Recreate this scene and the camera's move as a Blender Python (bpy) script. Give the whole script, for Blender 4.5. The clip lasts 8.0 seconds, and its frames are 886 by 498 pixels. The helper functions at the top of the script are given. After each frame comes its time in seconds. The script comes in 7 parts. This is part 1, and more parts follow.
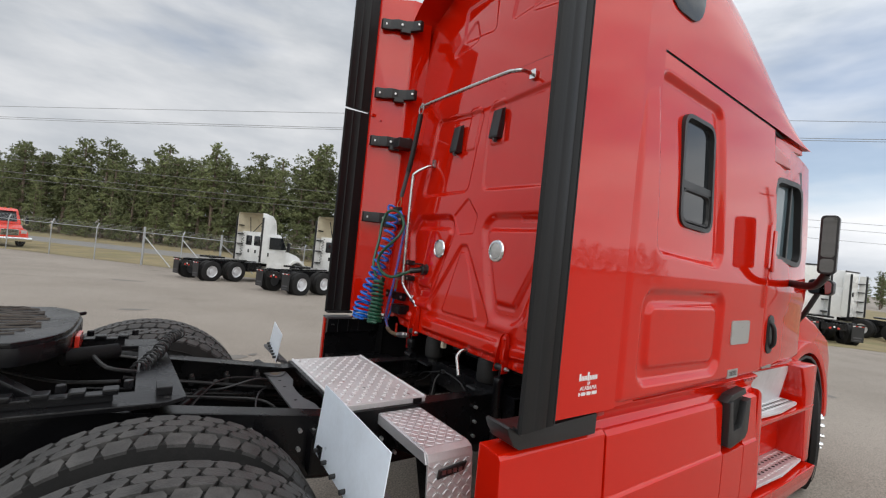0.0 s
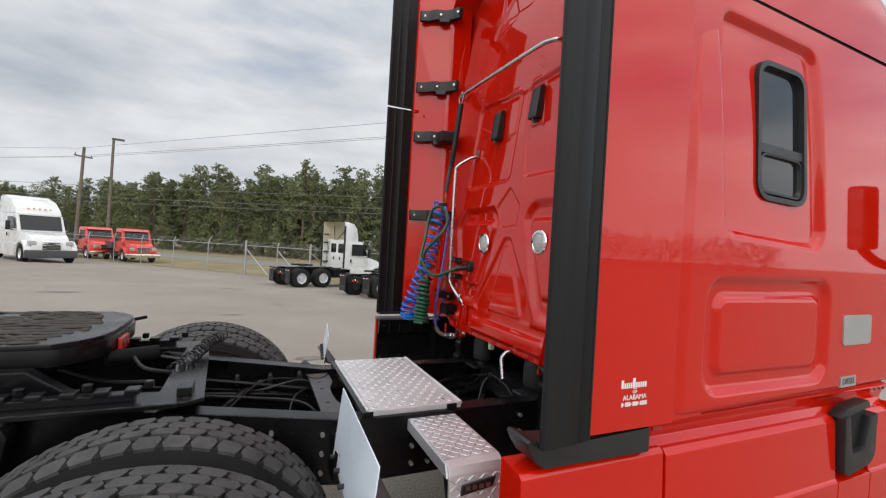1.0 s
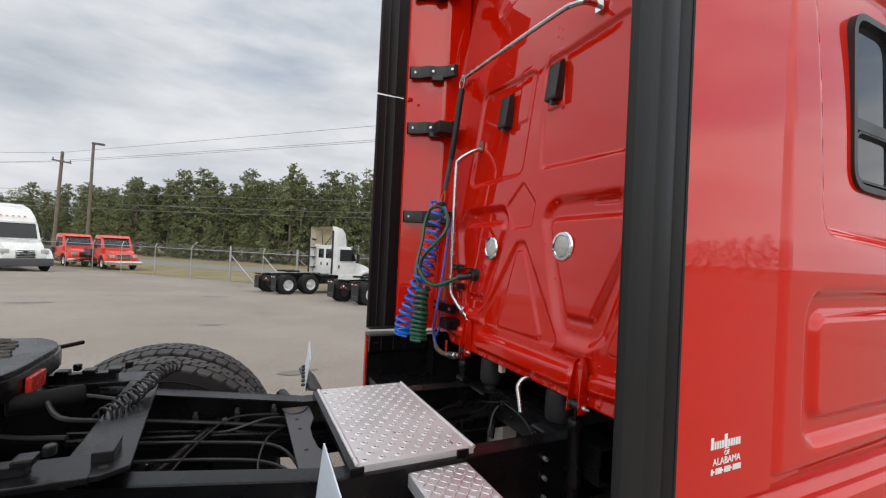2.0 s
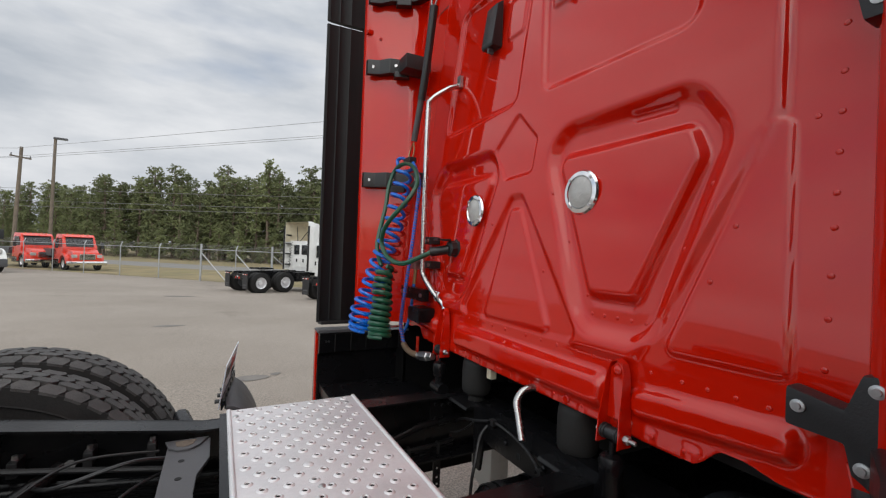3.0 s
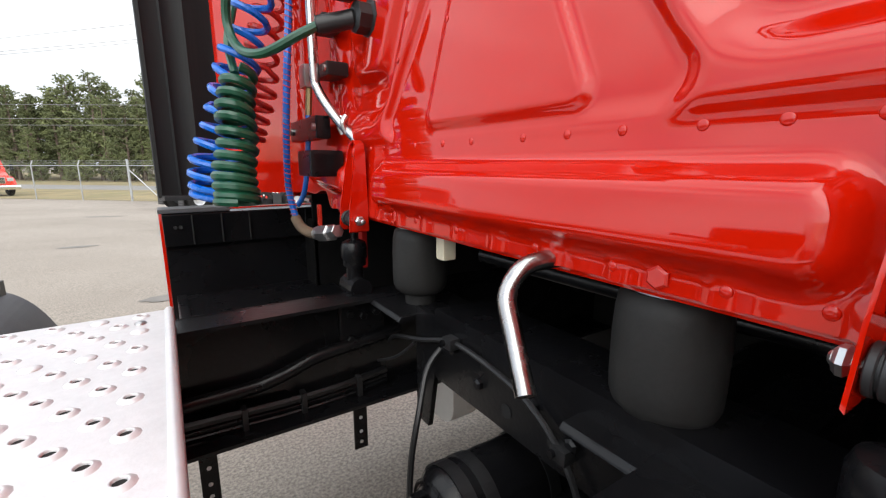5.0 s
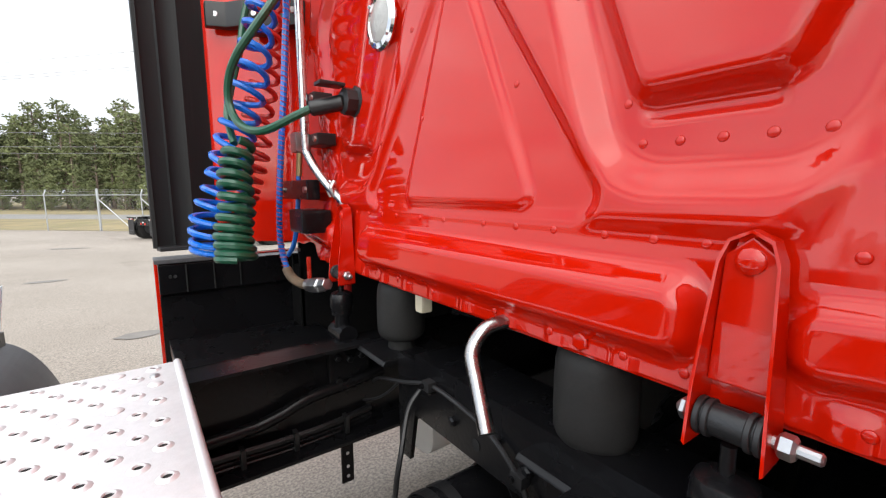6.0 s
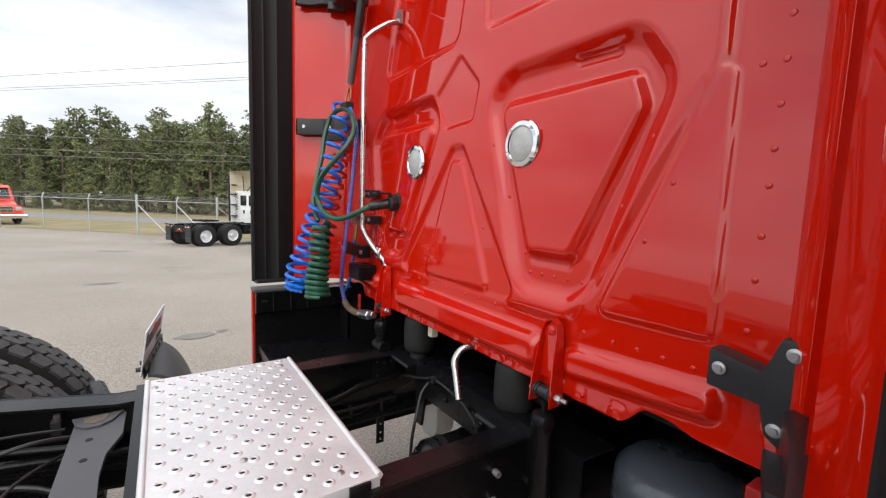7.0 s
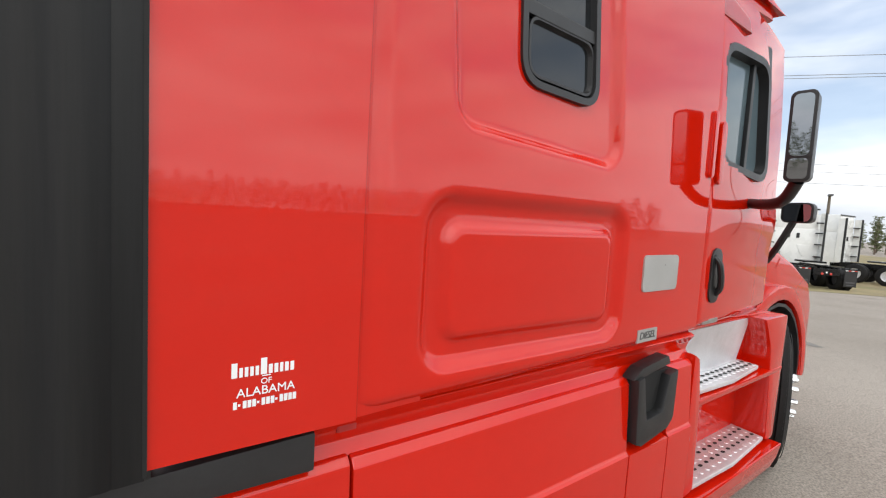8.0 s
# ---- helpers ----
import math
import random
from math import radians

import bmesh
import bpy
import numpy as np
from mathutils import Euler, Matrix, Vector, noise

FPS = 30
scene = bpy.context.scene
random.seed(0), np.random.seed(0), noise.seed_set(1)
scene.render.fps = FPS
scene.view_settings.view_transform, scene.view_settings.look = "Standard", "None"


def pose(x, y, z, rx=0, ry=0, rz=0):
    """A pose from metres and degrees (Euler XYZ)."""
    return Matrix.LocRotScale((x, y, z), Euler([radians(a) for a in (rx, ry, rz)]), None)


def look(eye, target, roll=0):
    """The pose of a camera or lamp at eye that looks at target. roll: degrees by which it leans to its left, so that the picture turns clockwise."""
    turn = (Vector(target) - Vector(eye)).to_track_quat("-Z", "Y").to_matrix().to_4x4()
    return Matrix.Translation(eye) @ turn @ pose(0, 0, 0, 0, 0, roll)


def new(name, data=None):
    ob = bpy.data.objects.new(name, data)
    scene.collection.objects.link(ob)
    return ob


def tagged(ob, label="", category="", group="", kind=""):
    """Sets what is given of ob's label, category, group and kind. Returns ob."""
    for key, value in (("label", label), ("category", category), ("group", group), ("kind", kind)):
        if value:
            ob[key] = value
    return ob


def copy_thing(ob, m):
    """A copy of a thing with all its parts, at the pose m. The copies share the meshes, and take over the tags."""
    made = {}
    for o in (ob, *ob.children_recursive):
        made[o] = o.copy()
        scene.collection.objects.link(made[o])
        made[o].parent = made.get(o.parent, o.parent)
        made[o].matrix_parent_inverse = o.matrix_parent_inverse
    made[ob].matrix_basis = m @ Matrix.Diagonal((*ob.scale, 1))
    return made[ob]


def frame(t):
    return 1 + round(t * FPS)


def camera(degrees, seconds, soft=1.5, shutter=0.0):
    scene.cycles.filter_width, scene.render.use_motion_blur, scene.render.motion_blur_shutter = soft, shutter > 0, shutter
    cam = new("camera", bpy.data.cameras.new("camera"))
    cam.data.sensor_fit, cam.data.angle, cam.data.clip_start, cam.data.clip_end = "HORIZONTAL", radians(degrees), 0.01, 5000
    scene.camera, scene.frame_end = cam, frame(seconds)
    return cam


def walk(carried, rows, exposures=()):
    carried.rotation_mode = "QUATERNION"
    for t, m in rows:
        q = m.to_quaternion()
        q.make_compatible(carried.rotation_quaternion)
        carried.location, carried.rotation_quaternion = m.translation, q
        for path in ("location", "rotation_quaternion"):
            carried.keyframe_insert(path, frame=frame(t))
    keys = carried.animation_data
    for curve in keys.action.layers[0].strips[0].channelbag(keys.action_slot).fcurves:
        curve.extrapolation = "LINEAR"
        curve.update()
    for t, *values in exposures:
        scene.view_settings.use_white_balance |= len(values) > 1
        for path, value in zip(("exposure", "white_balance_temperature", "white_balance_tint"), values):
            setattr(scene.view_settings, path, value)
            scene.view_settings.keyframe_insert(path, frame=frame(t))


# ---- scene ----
cam = camera(92.1, 8.0, soft=1.2)
PATH = [
    (0, (-1.707, -2.272, 1.828), (-0.573, -0.625, 1.845), 5.7),
    (0.5, (-1.533, -2.277, 1.817), (-0.615, -0.5, 1.826), 4.7),
    (1, (-1.396, -2.257, 1.809), (-0.591, -0.426, 1.804), 3.2),
    (1.5, (-1.31, -2.095, 1.822), (-0.506, -0.264, 1.837), 2.8),
    (1.7, (-1.361, -1.996, 1.836), (-0.505, -0.188, 1.842), 2.9),
    (2.8, (-0.96, -1.43, 1.693), (-0.134, 0.39, 1.753), 1.8),
    (3, (-0.949, -1.29, 1.674), (-0.024, 0.483, 1.685), 2.1),
    (3.5, (-0.792, -0.99, 1.572), (0.24, 0.719, 1.455), 2.4),
    (4, (-0.566, -0.703, 1.449), (0.471, 0.987, 1.189), 1.6),
    (4.5, (-0.448, -0.583, 1.369), (0.612, 1.074, 1.008), 0.7),
    (4.7, (-0.426, -0.567, 1.358), (0.624, 1.09, 0.969), 0.3),
    (5.8, (-0.436, -0.613, 1.403), (0.71, 0.988, 1.056), -0.2),
    (6, (-0.497, -0.68, 1.453), (0.663, 0.926, 1.178), -0.3),
    (6.5, (-0.787, -0.986, 1.633), (0.367, 0.632, 1.404), -0.4),
    (7, (-0.846, -1.247, 1.695), (0.252, 0.41, 1.48), 1.9),
    (7.3, (-0.818, -1.498, 1.715), (0.346, 0.113, 1.493), 4.5),
    (7.5, (-0.721, -1.696, 1.724), (0.417, -0.067, 1.494), 4.9),
    (8, (-0.401, -2.061, 1.698), (0.749, -0.431, 1.548), 3.3),
]
walk(cam, [(t, look(eye, target, roll)) for t, eye, target, roll in PATH], [(0, 0.04), (0.5, 0.1), (1.5, 0.16), (3, 0.12), (3.5, 0.42), (4.5, 0.84), (6, 1.08), (6.5, 0.9), (7, 0.7), (7.5, 0.5), (8, 0.4)])

# ---- world and sun ----
SUN_UP, SUN_TURN = radians(46), radians(215)
world = bpy.data.worlds.new("overcast_sky")
scene.world = world
world.use_nodes = True
wn, wl = world.node_tree.nodes, world.node_tree.links
wn.clear()
w_out = wn.new("ShaderNodeOutputWorld")
w_bg = wn.new("ShaderNodeBackground")
w_sky = wn.new("ShaderNodeTexSky")
w_sky.sky_type, w_sky.sun_disc, w_sky.sun_elevation, w_sky.sun_rotation = "NISHITA", False, SUN_UP, SUN_TURN
w_dim = wn.new("ShaderNodeVectorMath")
w_dim.operation = "SCALE"
w_dim.inputs["Scale"].default_value = 0.11
wl.new(w_sky.outputs[0], w_dim.inputs[0])
w_co = wn.new("ShaderNodeTexCoord")
w_map = wn.new("ShaderNodeMapping")
w_map.inputs["Scale"].default_value = (1.0, 1.0, 3.2)
wl.new(w_co.outputs["Generated"], w_map.inputs[0])
w_n1 = wn.new("ShaderNodeTexNoise")
w_n1.inputs["Scale"].default_value, w_n1.inputs["Detail"].default_value, w_n1.inputs["Roughness"].default_value = 2.2, 7.0, 0.55
w_n2 = wn.new("ShaderNodeTexNoise")
w_n2.inputs["Scale"].default_value, w_n2.inputs["Detail"].default_value = 1.3, 5.0
wl.new(w_map.outputs[0], w_n1.inputs[0])
wl.new(w_map.outputs[0], w_n2.inputs[0])
w_grey = wn.new("ShaderNodeValToRGB")
w_grey.color_ramp.elements[0].position, w_grey.color_ramp.elements[0].color = 0.33, (0.42, 0.465, 0.525, 1)
w_grey.color_ramp.elements[1].position, w_grey.color_ramp.elements[1].color = 0.66, (0.81, 0.825, 0.85, 1)
wl.new(w_n1.outputs[0], w_grey.inputs[0])
w_cover = wn.new("ShaderNodeValToRGB")
w_cover.color_ramp.elements[0].position, w_cover.color_ramp.elements[0].color = 0.36, (0.35, 0.35, 0.35, 1)
w_cover.color_ramp.elements[1].position, w_cover.color_ramp.elements[1].color = 0.48, (1, 1, 1, 1)
wl.new(w_n2.outputs[0], w_cover.inputs[0])
w_mix = wn.new("ShaderNodeMix")
w_mix.data_type = "RGBA"
wl.new(w_cover.outputs[0], w_mix.inputs[0])
wl.new(w_dim.outputs[0], w_mix.inputs[6])
wl.new(w_grey.outputs[0], w_mix.inputs[7])
# thin cloud brightens smoothly towards the veiled sun
w_dot = wn.new("ShaderNodeVectorMath")
w_dot.operation = "DOT_PRODUCT"
w_dot.inputs[1].default_value = (-0.07, -0.73, 0.68)
wl.new(w_co.outputs["Generated"], w_dot.inputs[0])
w_lift = wn.new("ShaderNodeMapRange")
w_lift.inputs["From Min"].default_value, w_lift.inputs["From Max"].default_value = -0.4, 1.0
w_lift.inputs["To Min"].default_value, w_lift.inputs["To Max"].default_value = 0.92, 2.25
wl.new(w_dot.outputs["Value"], w_lift.inputs[0])
wl.new(w_lift.outputs[0], w_bg.inputs[1])
w_near = wn.new("ShaderNodeMapRange")
w_near.inputs["From Min"].default_value, w_near.inputs["From Max"].default_value = 0.0, 0.8
wl.new(w_dot.outputs["Value"], w_near.inputs[0])
w_warm = wn.new("ShaderNodeMix")
w_warm.data_type, w_warm.blend_type = "RGBA", "MULTIPLY"
wl.new(w_near.outputs[0], w_warm.inputs[0])
wl.new(w_mix.outputs[2], w_warm.inputs[6])
w_warm.inputs[7].default_value = (1.0, 0.975, 0.92, 1)
wl.new(w_warm.outputs[2], w_bg.inputs[0])
wl.new(w_bg.outputs[0], w_out.inputs[0])

sun = new("sun", bpy.data.lights.new("sun", "SUN"))
sun.data.energy, sun.data.angle, sun.data.color = 0.55, radians(60), (1.0, 0.95, 0.88)
sun.matrix_world = look((-5.3, -7.6, 10), (0, 0, 0))


# ---- materials ----
def material(name, colour, rough=0.5, metal=0.0, vary=0.12, scale=6.0, bump=0.0, bump_scale=120.0, coat=0.0, dirt=None, dirt_amount=0.0, rough_vary=0.08, each=0.0, spec=0.5, stretch=None):
    """A surface with two scales of variation, fine relief and wear."""
    m = bpy.data.materials.new(name)
    m.use_nodes = True
    n, l = m.node_tree.nodes, m.node_tree.links
    b = n["Principled BSDF"]
    co = n.new("ShaderNodeTexCoord")
    big = n.new("ShaderNodeTexNoise")
    big.inputs["Scale"].default_value, big.inputs["Detail"].default_value = scale, 6.0
    fine = n.new("ShaderNodeTexNoise")
    fine.inputs["Scale"].default_value, fine.inputs["Detail"].default_value = scale * 14, 4.0
    at = co.outputs["Object"]
    if stretch:
        pull = n.new("ShaderNodeMapping")
        pull.inputs["Scale"].default_value = stretch
        l.new(at, pull.inputs[0])
        at = pull.outputs[0]
    l.new(at, big.inputs[0])
    l.new(at, fine.inputs[0])
    add = n.new("ShaderNodeMath")
    add.operation = "MULTIPLY_ADD"
    l.new(fine.outputs[0], add.inputs[0])
    add.inputs[1].default_value = 0.4
    l.new(big.outputs[0], add.inputs[2])
    span = n.new("ShaderNodeMapRange")
    span.inputs["From Min"].default_value, span.inputs["From Max"].default_value = 0.45, 0.95
    span.inputs["To Min"].default_value, span.inputs["To Max"].default_value = 1 - vary, 1 + vary
    l.new(add.outputs[0], span.inputs[0])
    tone = n.new("ShaderNodeVectorMath")
    tone.operation = "SCALE"
    tone.inputs[0].default_value = colour
    l.new(span.outputs[0], tone.inputs["Scale"])
    last = tone.outputs[0]
    if each:
        info = n.new("ShaderNodeObjectInfo")
        step = n.new("ShaderNodeMapRange")
        step.inputs["To Min"].default_value, step.inputs["To Max"].default_value = 1 - each, 1 + each
        l.new(info.outputs["Random"], step.inputs[0])
        shift = n.new("ShaderNodeVectorMath")
        shift.operation = "SCALE"
        l.new(last, shift.inputs[0])
        l.new(step.outputs[0], shift.inputs["Scale"])
        last = shift.outputs[0]
    if dirt:
        d = n.new("ShaderNodeTexNoise")
        d.inputs["Scale"].default_value, d.inputs["Detail"].default_value, d.inputs["Roughness"].default_value = scale * 0.7, 9.0, 0.7
        l.new(at, d.inputs[0])
        cut = n.new("ShaderNodeMapRange")
        cut.inputs["From Min"].default_value, cut.inputs["From Max"].default_value = 0.5, 0.75
        cut.inputs["To Max"].default_value = dirt_amount
        l.new(d.outputs[0], cut.inputs[0])
        mix = n.new("ShaderNodeMix")
        mix.data_type = "RGBA"
        l.new(cut.outputs[0], mix.inputs[0])
        l.new(last, mix.inputs[6])
        mix.inputs[7].default_value = (*dirt, 1)
        last = mix.outputs[2]
    l.new(last, b.inputs["Base Color"])
    r = n.new("ShaderNodeMapRange")
    r.inputs["From Min"].default_value, r.inputs["From Max"].default_value = 0.3, 0.7
    r.inputs["To Min"].default_value, r.inputs["To Max"].default_value = max(0.0, rough - rough_vary), min(1.0, rough + rough_vary)
    l.new(big.outputs[0], r.inputs[0])
    l.new(r.outputs[0], b.inputs["Roughness"])
    b.inputs["Metallic"].default_value = metal
    b.inputs["Coat Weight"].default_value = coat
    b.inputs["Specular IOR Level"].default_value = spec
    b.inputs["Coat Roughness"].default_value = 0.03
    if bump:
        g = n.new("ShaderNodeTexNoise")
        g.inputs["Scale"].default_value, g.inputs["Detail"].default_value = bump_scale, 5.0
        l.new(co.outputs["Object"], g.inputs[0])
        u = n.new("ShaderNodeBump")
        u.inputs["Strength"].default_value, u.inputs["Distance"].default_value = bump, 0.01
        l.new(g.outputs[0], u.inputs["Height"])
        l.new(u.outputs[0], b.inputs["Normal"])
    return m


def glass(name, colour, rough=0.02, clear=0.0):
    m = bpy.data.materials.new(name)
    m.use_nodes = True
    b = m.node_tree.nodes["Principled BSDF"]
    b.inputs["Base Color"].default_value = (*colour, 1)
    b.inputs["Roughness"].default_value = rough
    b.inputs["IOR"].default_value = 1.5
    b.inputs["Transmission Weight"].default_value = clear
    return m


RED = material("red_paint", (0.55, 0.0095, 0.0014), 0.4, 0, 0.04, 1.2, coat=1.0, rough_vary=0.05, spec=0.0)
RED.node_tree.nodes["Principled BSDF"].inputs["Coat IOR"].default_value = 1.58
# dirtier, darker red; on roof notch and cab support it carries shade
RED_UNDER = material("red_paint_dull_and_shaded", (0.42, 0.014, 0.012), 0.35, 0, 0.15, 5.0, bump=0.05, coat=0.5, dirt=(0.10, 0.05, 0.04), dirt_amount=0.5)
RUBBER = material("black_rubber_trim", (0.016, 0.016, 0.017), 0.46, 0, 0.3, 3.0, bump=0.06, bump_scale=60, dirt=(0.045, 0.042, 0.038), dirt_amount=0.35)
EDGE_RUBBER = material("ribbed_rubber_edge", (0.0065, 0.0065, 0.007), 0.5, 0, 0.5, 14.0, bump=0.05, bump_scale=60, dirt=(0.024, 0.0225, 0.020), dirt_amount=0.5, stretch=(1, 1, 0.03), spec=0.28)
BLACK = material("black_chassis_paint", (0.006, 0.006, 0.007), 0.27, 0, 0.3, 5.0, bump=0.06, bump_scale=90, dirt=(0.020, 0.018, 0.016), dirt_amount=0.4, spec=0.3)
GREASE = material("dried_grease", (0.030, 0.021, 0.015), 0.55, 0, 0.5, 12.0, bump=0.4, bump_scale=60, dirt=(0.07, 0.05, 0.035), dirt_amount=0.5)
UNDER = material("dull_black_underside", (0.0045, 0.0045, 0.005), 0.6, 0, 0.4, 6.0, bump=0.15, bump_scale=80, dirt=(0.016, 0.0145, 0.013), dirt_amount=0.5, spec=0.14)
AIR_BAG = material("dusty_air_spring_rubber", (0.021, 0.0205, 0.020), 0.6, 0, 0.25, 9.0, bump=0.06, bump_scale=120, dirt=(0.04, 0.037, 0.033), dirt_amount=0.4, spec=0.25)
PLASTIC = material("black_moulded_plastic", (0.014, 0.014, 0.015), 0.42, 0, 0.2, 8.0, bump=0.08, bump_scale=250)
GREY_PLASTIC = material("dark_grey_plastic", (0.07, 0.07, 0.075), 0.5, 0, 0.15, 8.0, bump=0.05, bump_scale=200)
TYRE = material("tyre_rubber", (0.014, 0.0135, 0.0135), 0.75, 0, 0.35, 5.0, bump=0.15, bump_scale=140, dirt=(0.036, 0.033, 0.030), dirt_amount=0.5, spec=0.25)
DOME = material("grey_painted_dome", (0.075, 0.085, 0.10), 0.3, 0, 0.15, 6.0, bump=0.03, bump_scale=40, dirt=(0.15, 0.145, 0.14), dirt_amount=0.3, coat=0.3)
TREAD = material("worn_tread_rubber", (0.052, 0.050, 0.049), 0.7, 0, 0.45, 14.0, bump=0.35, bump_scale=160, dirt=(0.11, 0.105, 0.10), dirt_amount=0.55, each=0.15)
ALLOY = material("aluminium_plate", (0.74, 0.74, 0.76), 0.5, 0.7, 0.10, 6.0, bump=0.04, bump_scale=300, dirt=(0.35, 0.34, 0.33), dirt_amount=0.3)
STEEL = material("zinc_steel", (0.50, 0.50, 0.50), 0.35, 1.0, 0.12, 20.0)
DULL_STEEL = material("dull_bent_steel", (0.46, 0.45, 0.44), 0.26, 1.0, 0.15, 30.0, bump=0.03, bump_scale=80, dirt=(0.30, 0.26, 0.22), dirt_amount=0.5)
CHROME = material("chrome", (0.78, 0.78, 0.79), 0.08, 1.0, 0.04, 10.0, rough_vary=0.03)
POLISHED = material("polished_steel_tube", (0.56, 0.55, 0.54), 0.24, 1.0, 0.15, 14.0, rough_vary=0.1)
MIRROR = material("mirror_glass", (0.26, 0.27, 0.285), 0.02, 1.0, 0.02, 10.0, rough_vary=0.0)
DECK = material("bright_deck_aluminium", (0.70, 0.70, 0.71), 0.42, 0.35, 0.10, 6.0, bump=0.04, bump_scale=300, dirt=(0.48, 0.47, 0.46), dirt_amount=0.35)
RUST_DIRT = material("dried_dirt", (0.13, 0.105, 0.08), 0.9, 0, 0.4, 40.0, bump=0.3)
HOSE_BROWN = material("worn_brown_rubber", (0.17, 0.115, 0.07), 0.6, 0, 0.3, 20.0, bump=0.1)
LENS = material("frosted_lamp_lens", (0.44, 0.44, 0.42), 0.2, 0, 0.10, 30.0, bump=0.25, bump_scale=90, coat=0.5)
DARK_GLASS = glass("tinted_glass", (0.012, 0.014, 0.016))
DOOR_GLASS = glass("door_glass", (0.10, 0.14, 0.16))
WHITE_VINYL = material("white_vinyl", (0.80, 0.80, 0.80), 0.5, 0, 0.04, 10.0)
WHITE_PANEL = material("white_plastic_board", (0.70, 0.76, 0.84), 0.35, 0, 0.06, 4.0, dirt=(0.5, 0.52, 0.55), dirt_amount=0.4)
SILVER = material("silver_sticker", (0.42, 0.42, 0.41), 0.35, 0.4, 0.06, 10.0)
BLUE_HOSE = material("blue_nylon_hose", (0.002, 0.135, 0.60), 0.3, 0, 0.08, 20.0, coat=0.3)
RED_HOSE = material("red_nylon_hose", (0.62, 0.025, 0.015), 0.3, 0, 0.08, 20.0, coat=0.3)
GREEN_HOSE = material("green_cable", (0.006, 0.075, 0.038), 0.35, 0, 0.12, 20.0, coat=0.2)
BRASS = material("aged_brass", (0.34, 0.25, 0.13), 0.4, 0.9, 0.2, 30.0)
AMBER = material("amber_lens", (0.75, 0.16, 0.01), 0.2, 0, 0.05, 30.0, coat=0.6)
REFLECTOR = material("red_reflector", (0.55, 0.03, 0.015), 0.25, 0, 0.1, 60.0, coat=0.5)
WHITE_PAINT = material("white_truck_paint", (0.76, 0.76, 0.74), 0.28, 0, 0.05, 1.5, coat=0.7, dirt=(0.5, 0.48, 0.45), dirt_amount=0.25)
CREAM = material("cream_fibreglass", (0.62, 0.56, 0.42), 0.6, 0, 0.10, 3.0)
ORANGE_RED = material("orange_red_truck_paint", (0.72, 0.035, 0.012), 0.3, 0, 0.06, 1.5, coat=0.7)
GALVANISED = material("galvanised_steel", (0.42, 0.43, 0.44), 0.5, 0.7, 0.15, 6.0)
WOODPOLE = material("weathered_pole_wood", (0.16, 0.13, 0.10), 0.85, 0, 0.25, 3.0, bump=0.3)
BARK = material("pine_bark", (0.17, 0.13, 0.10), 0.9, 0, 0.3, 4.0, bump=0.4, bump_scale=20)
NEEDLES = material("pine_needles", (0.152, 0.172, 0.074), 0.75, 0, 0.5, 0.8, each=0.25)
BRUSH = material("bare_brush", (0.16, 0.125, 0.09), 0.9, 0, 0.4, 1.0, each=0.25)
CAR_BLUE = material("blue_car_paint", (0.04, 0.10, 0.20), 0.3, 0, 0.05, 2.0, coat=0.6)
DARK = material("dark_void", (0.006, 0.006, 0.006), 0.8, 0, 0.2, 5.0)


def ground_material():
    m = bpy.data.materials.new("weathered_asphalt")
    m.use_nodes = True
    n, l = m.node_tree.nodes, m.node_tree.links
    b = n["Principled BSDF"]
    co = n.new("ShaderNodeTexCoord")

    def noise_at(s, d=8.0, rough=0.6):
        t = n.new("ShaderNodeTexNoise")
        t.inputs["Scale"].default_value, t.inputs["Detail"].default_value, t.inputs["Roughness"].default_value = s, d, rough
        l.new(co.outputs["Object"], t.inputs[0])
        return t.outputs[0]

    def ramp(src, stops):
        t = n.new("ShaderNodeValToRGB")
        t.color_ramp.elements[0].position, t.color_ramp.elements[0].color = stops[0][0], (*stops[0][1], 1)
        t.color_ramp.elements[1].position, t.color_ramp.elements[1].color = stops[1][0], (*stops[1][1], 1)
        l.new(src, t.inputs[0])
        return t.outputs[0]

    def times(a, c):
        t = n.new("ShaderNodeMix")
        t.data_type, t.blend_type = "RGBA", "MULTIPLY"
        t.inputs[0].default_value = 1
        l.new(a, t.inputs[6])
        l.new(c, t.inputs[7])
        return t.outputs[2]

    base = ramp(noise_at(0.22), [(0.3, (0.250, 0.216, 0.183)), (0.7, (0.344, 0.301, 0.261))])
    stain = ramp(noise_at(0.5, 10.0, 0.7), [(0.24, (0.62, 0.60, 0.58)), (0.40, (1, 1, 1))])
    grit = ramp(noise_at(70.0, 3.0), [(0.35, (0.62, 0.62, 0.62)), (0.65, (1.28, 1.27, 1.25))])
    l.new(times(times(base, stain), grit), b.inputs["Base Color"])
    b.inputs["Roughness"].default_value = 0.88
    u = n.new("ShaderNodeBump")
    u.inputs["Strength"].default_value, u.inputs["Distance"].default_value = 0.5, 0.01
    l.new(noise_at(110.0, 3.0), u.inputs["Height"])
    l.new(u.outputs[0], b.inputs["Normal"])
    return m


ASPHALT = ground_material()
GRASS = material("dry_winter_grass", (0.25, 0.20, 0.105), 0.95, 0, 0.3, 0.5, bump=0.6, bump_scale=8, dirt=(0.14, 0.16, 0.05), dirt_amount=0.7)
ROADWAY = material("pale_road", (0.23, 0.22, 0.21), 0.9, 0, 0.12, 0.4, bump=0.2, bump_scale=40)


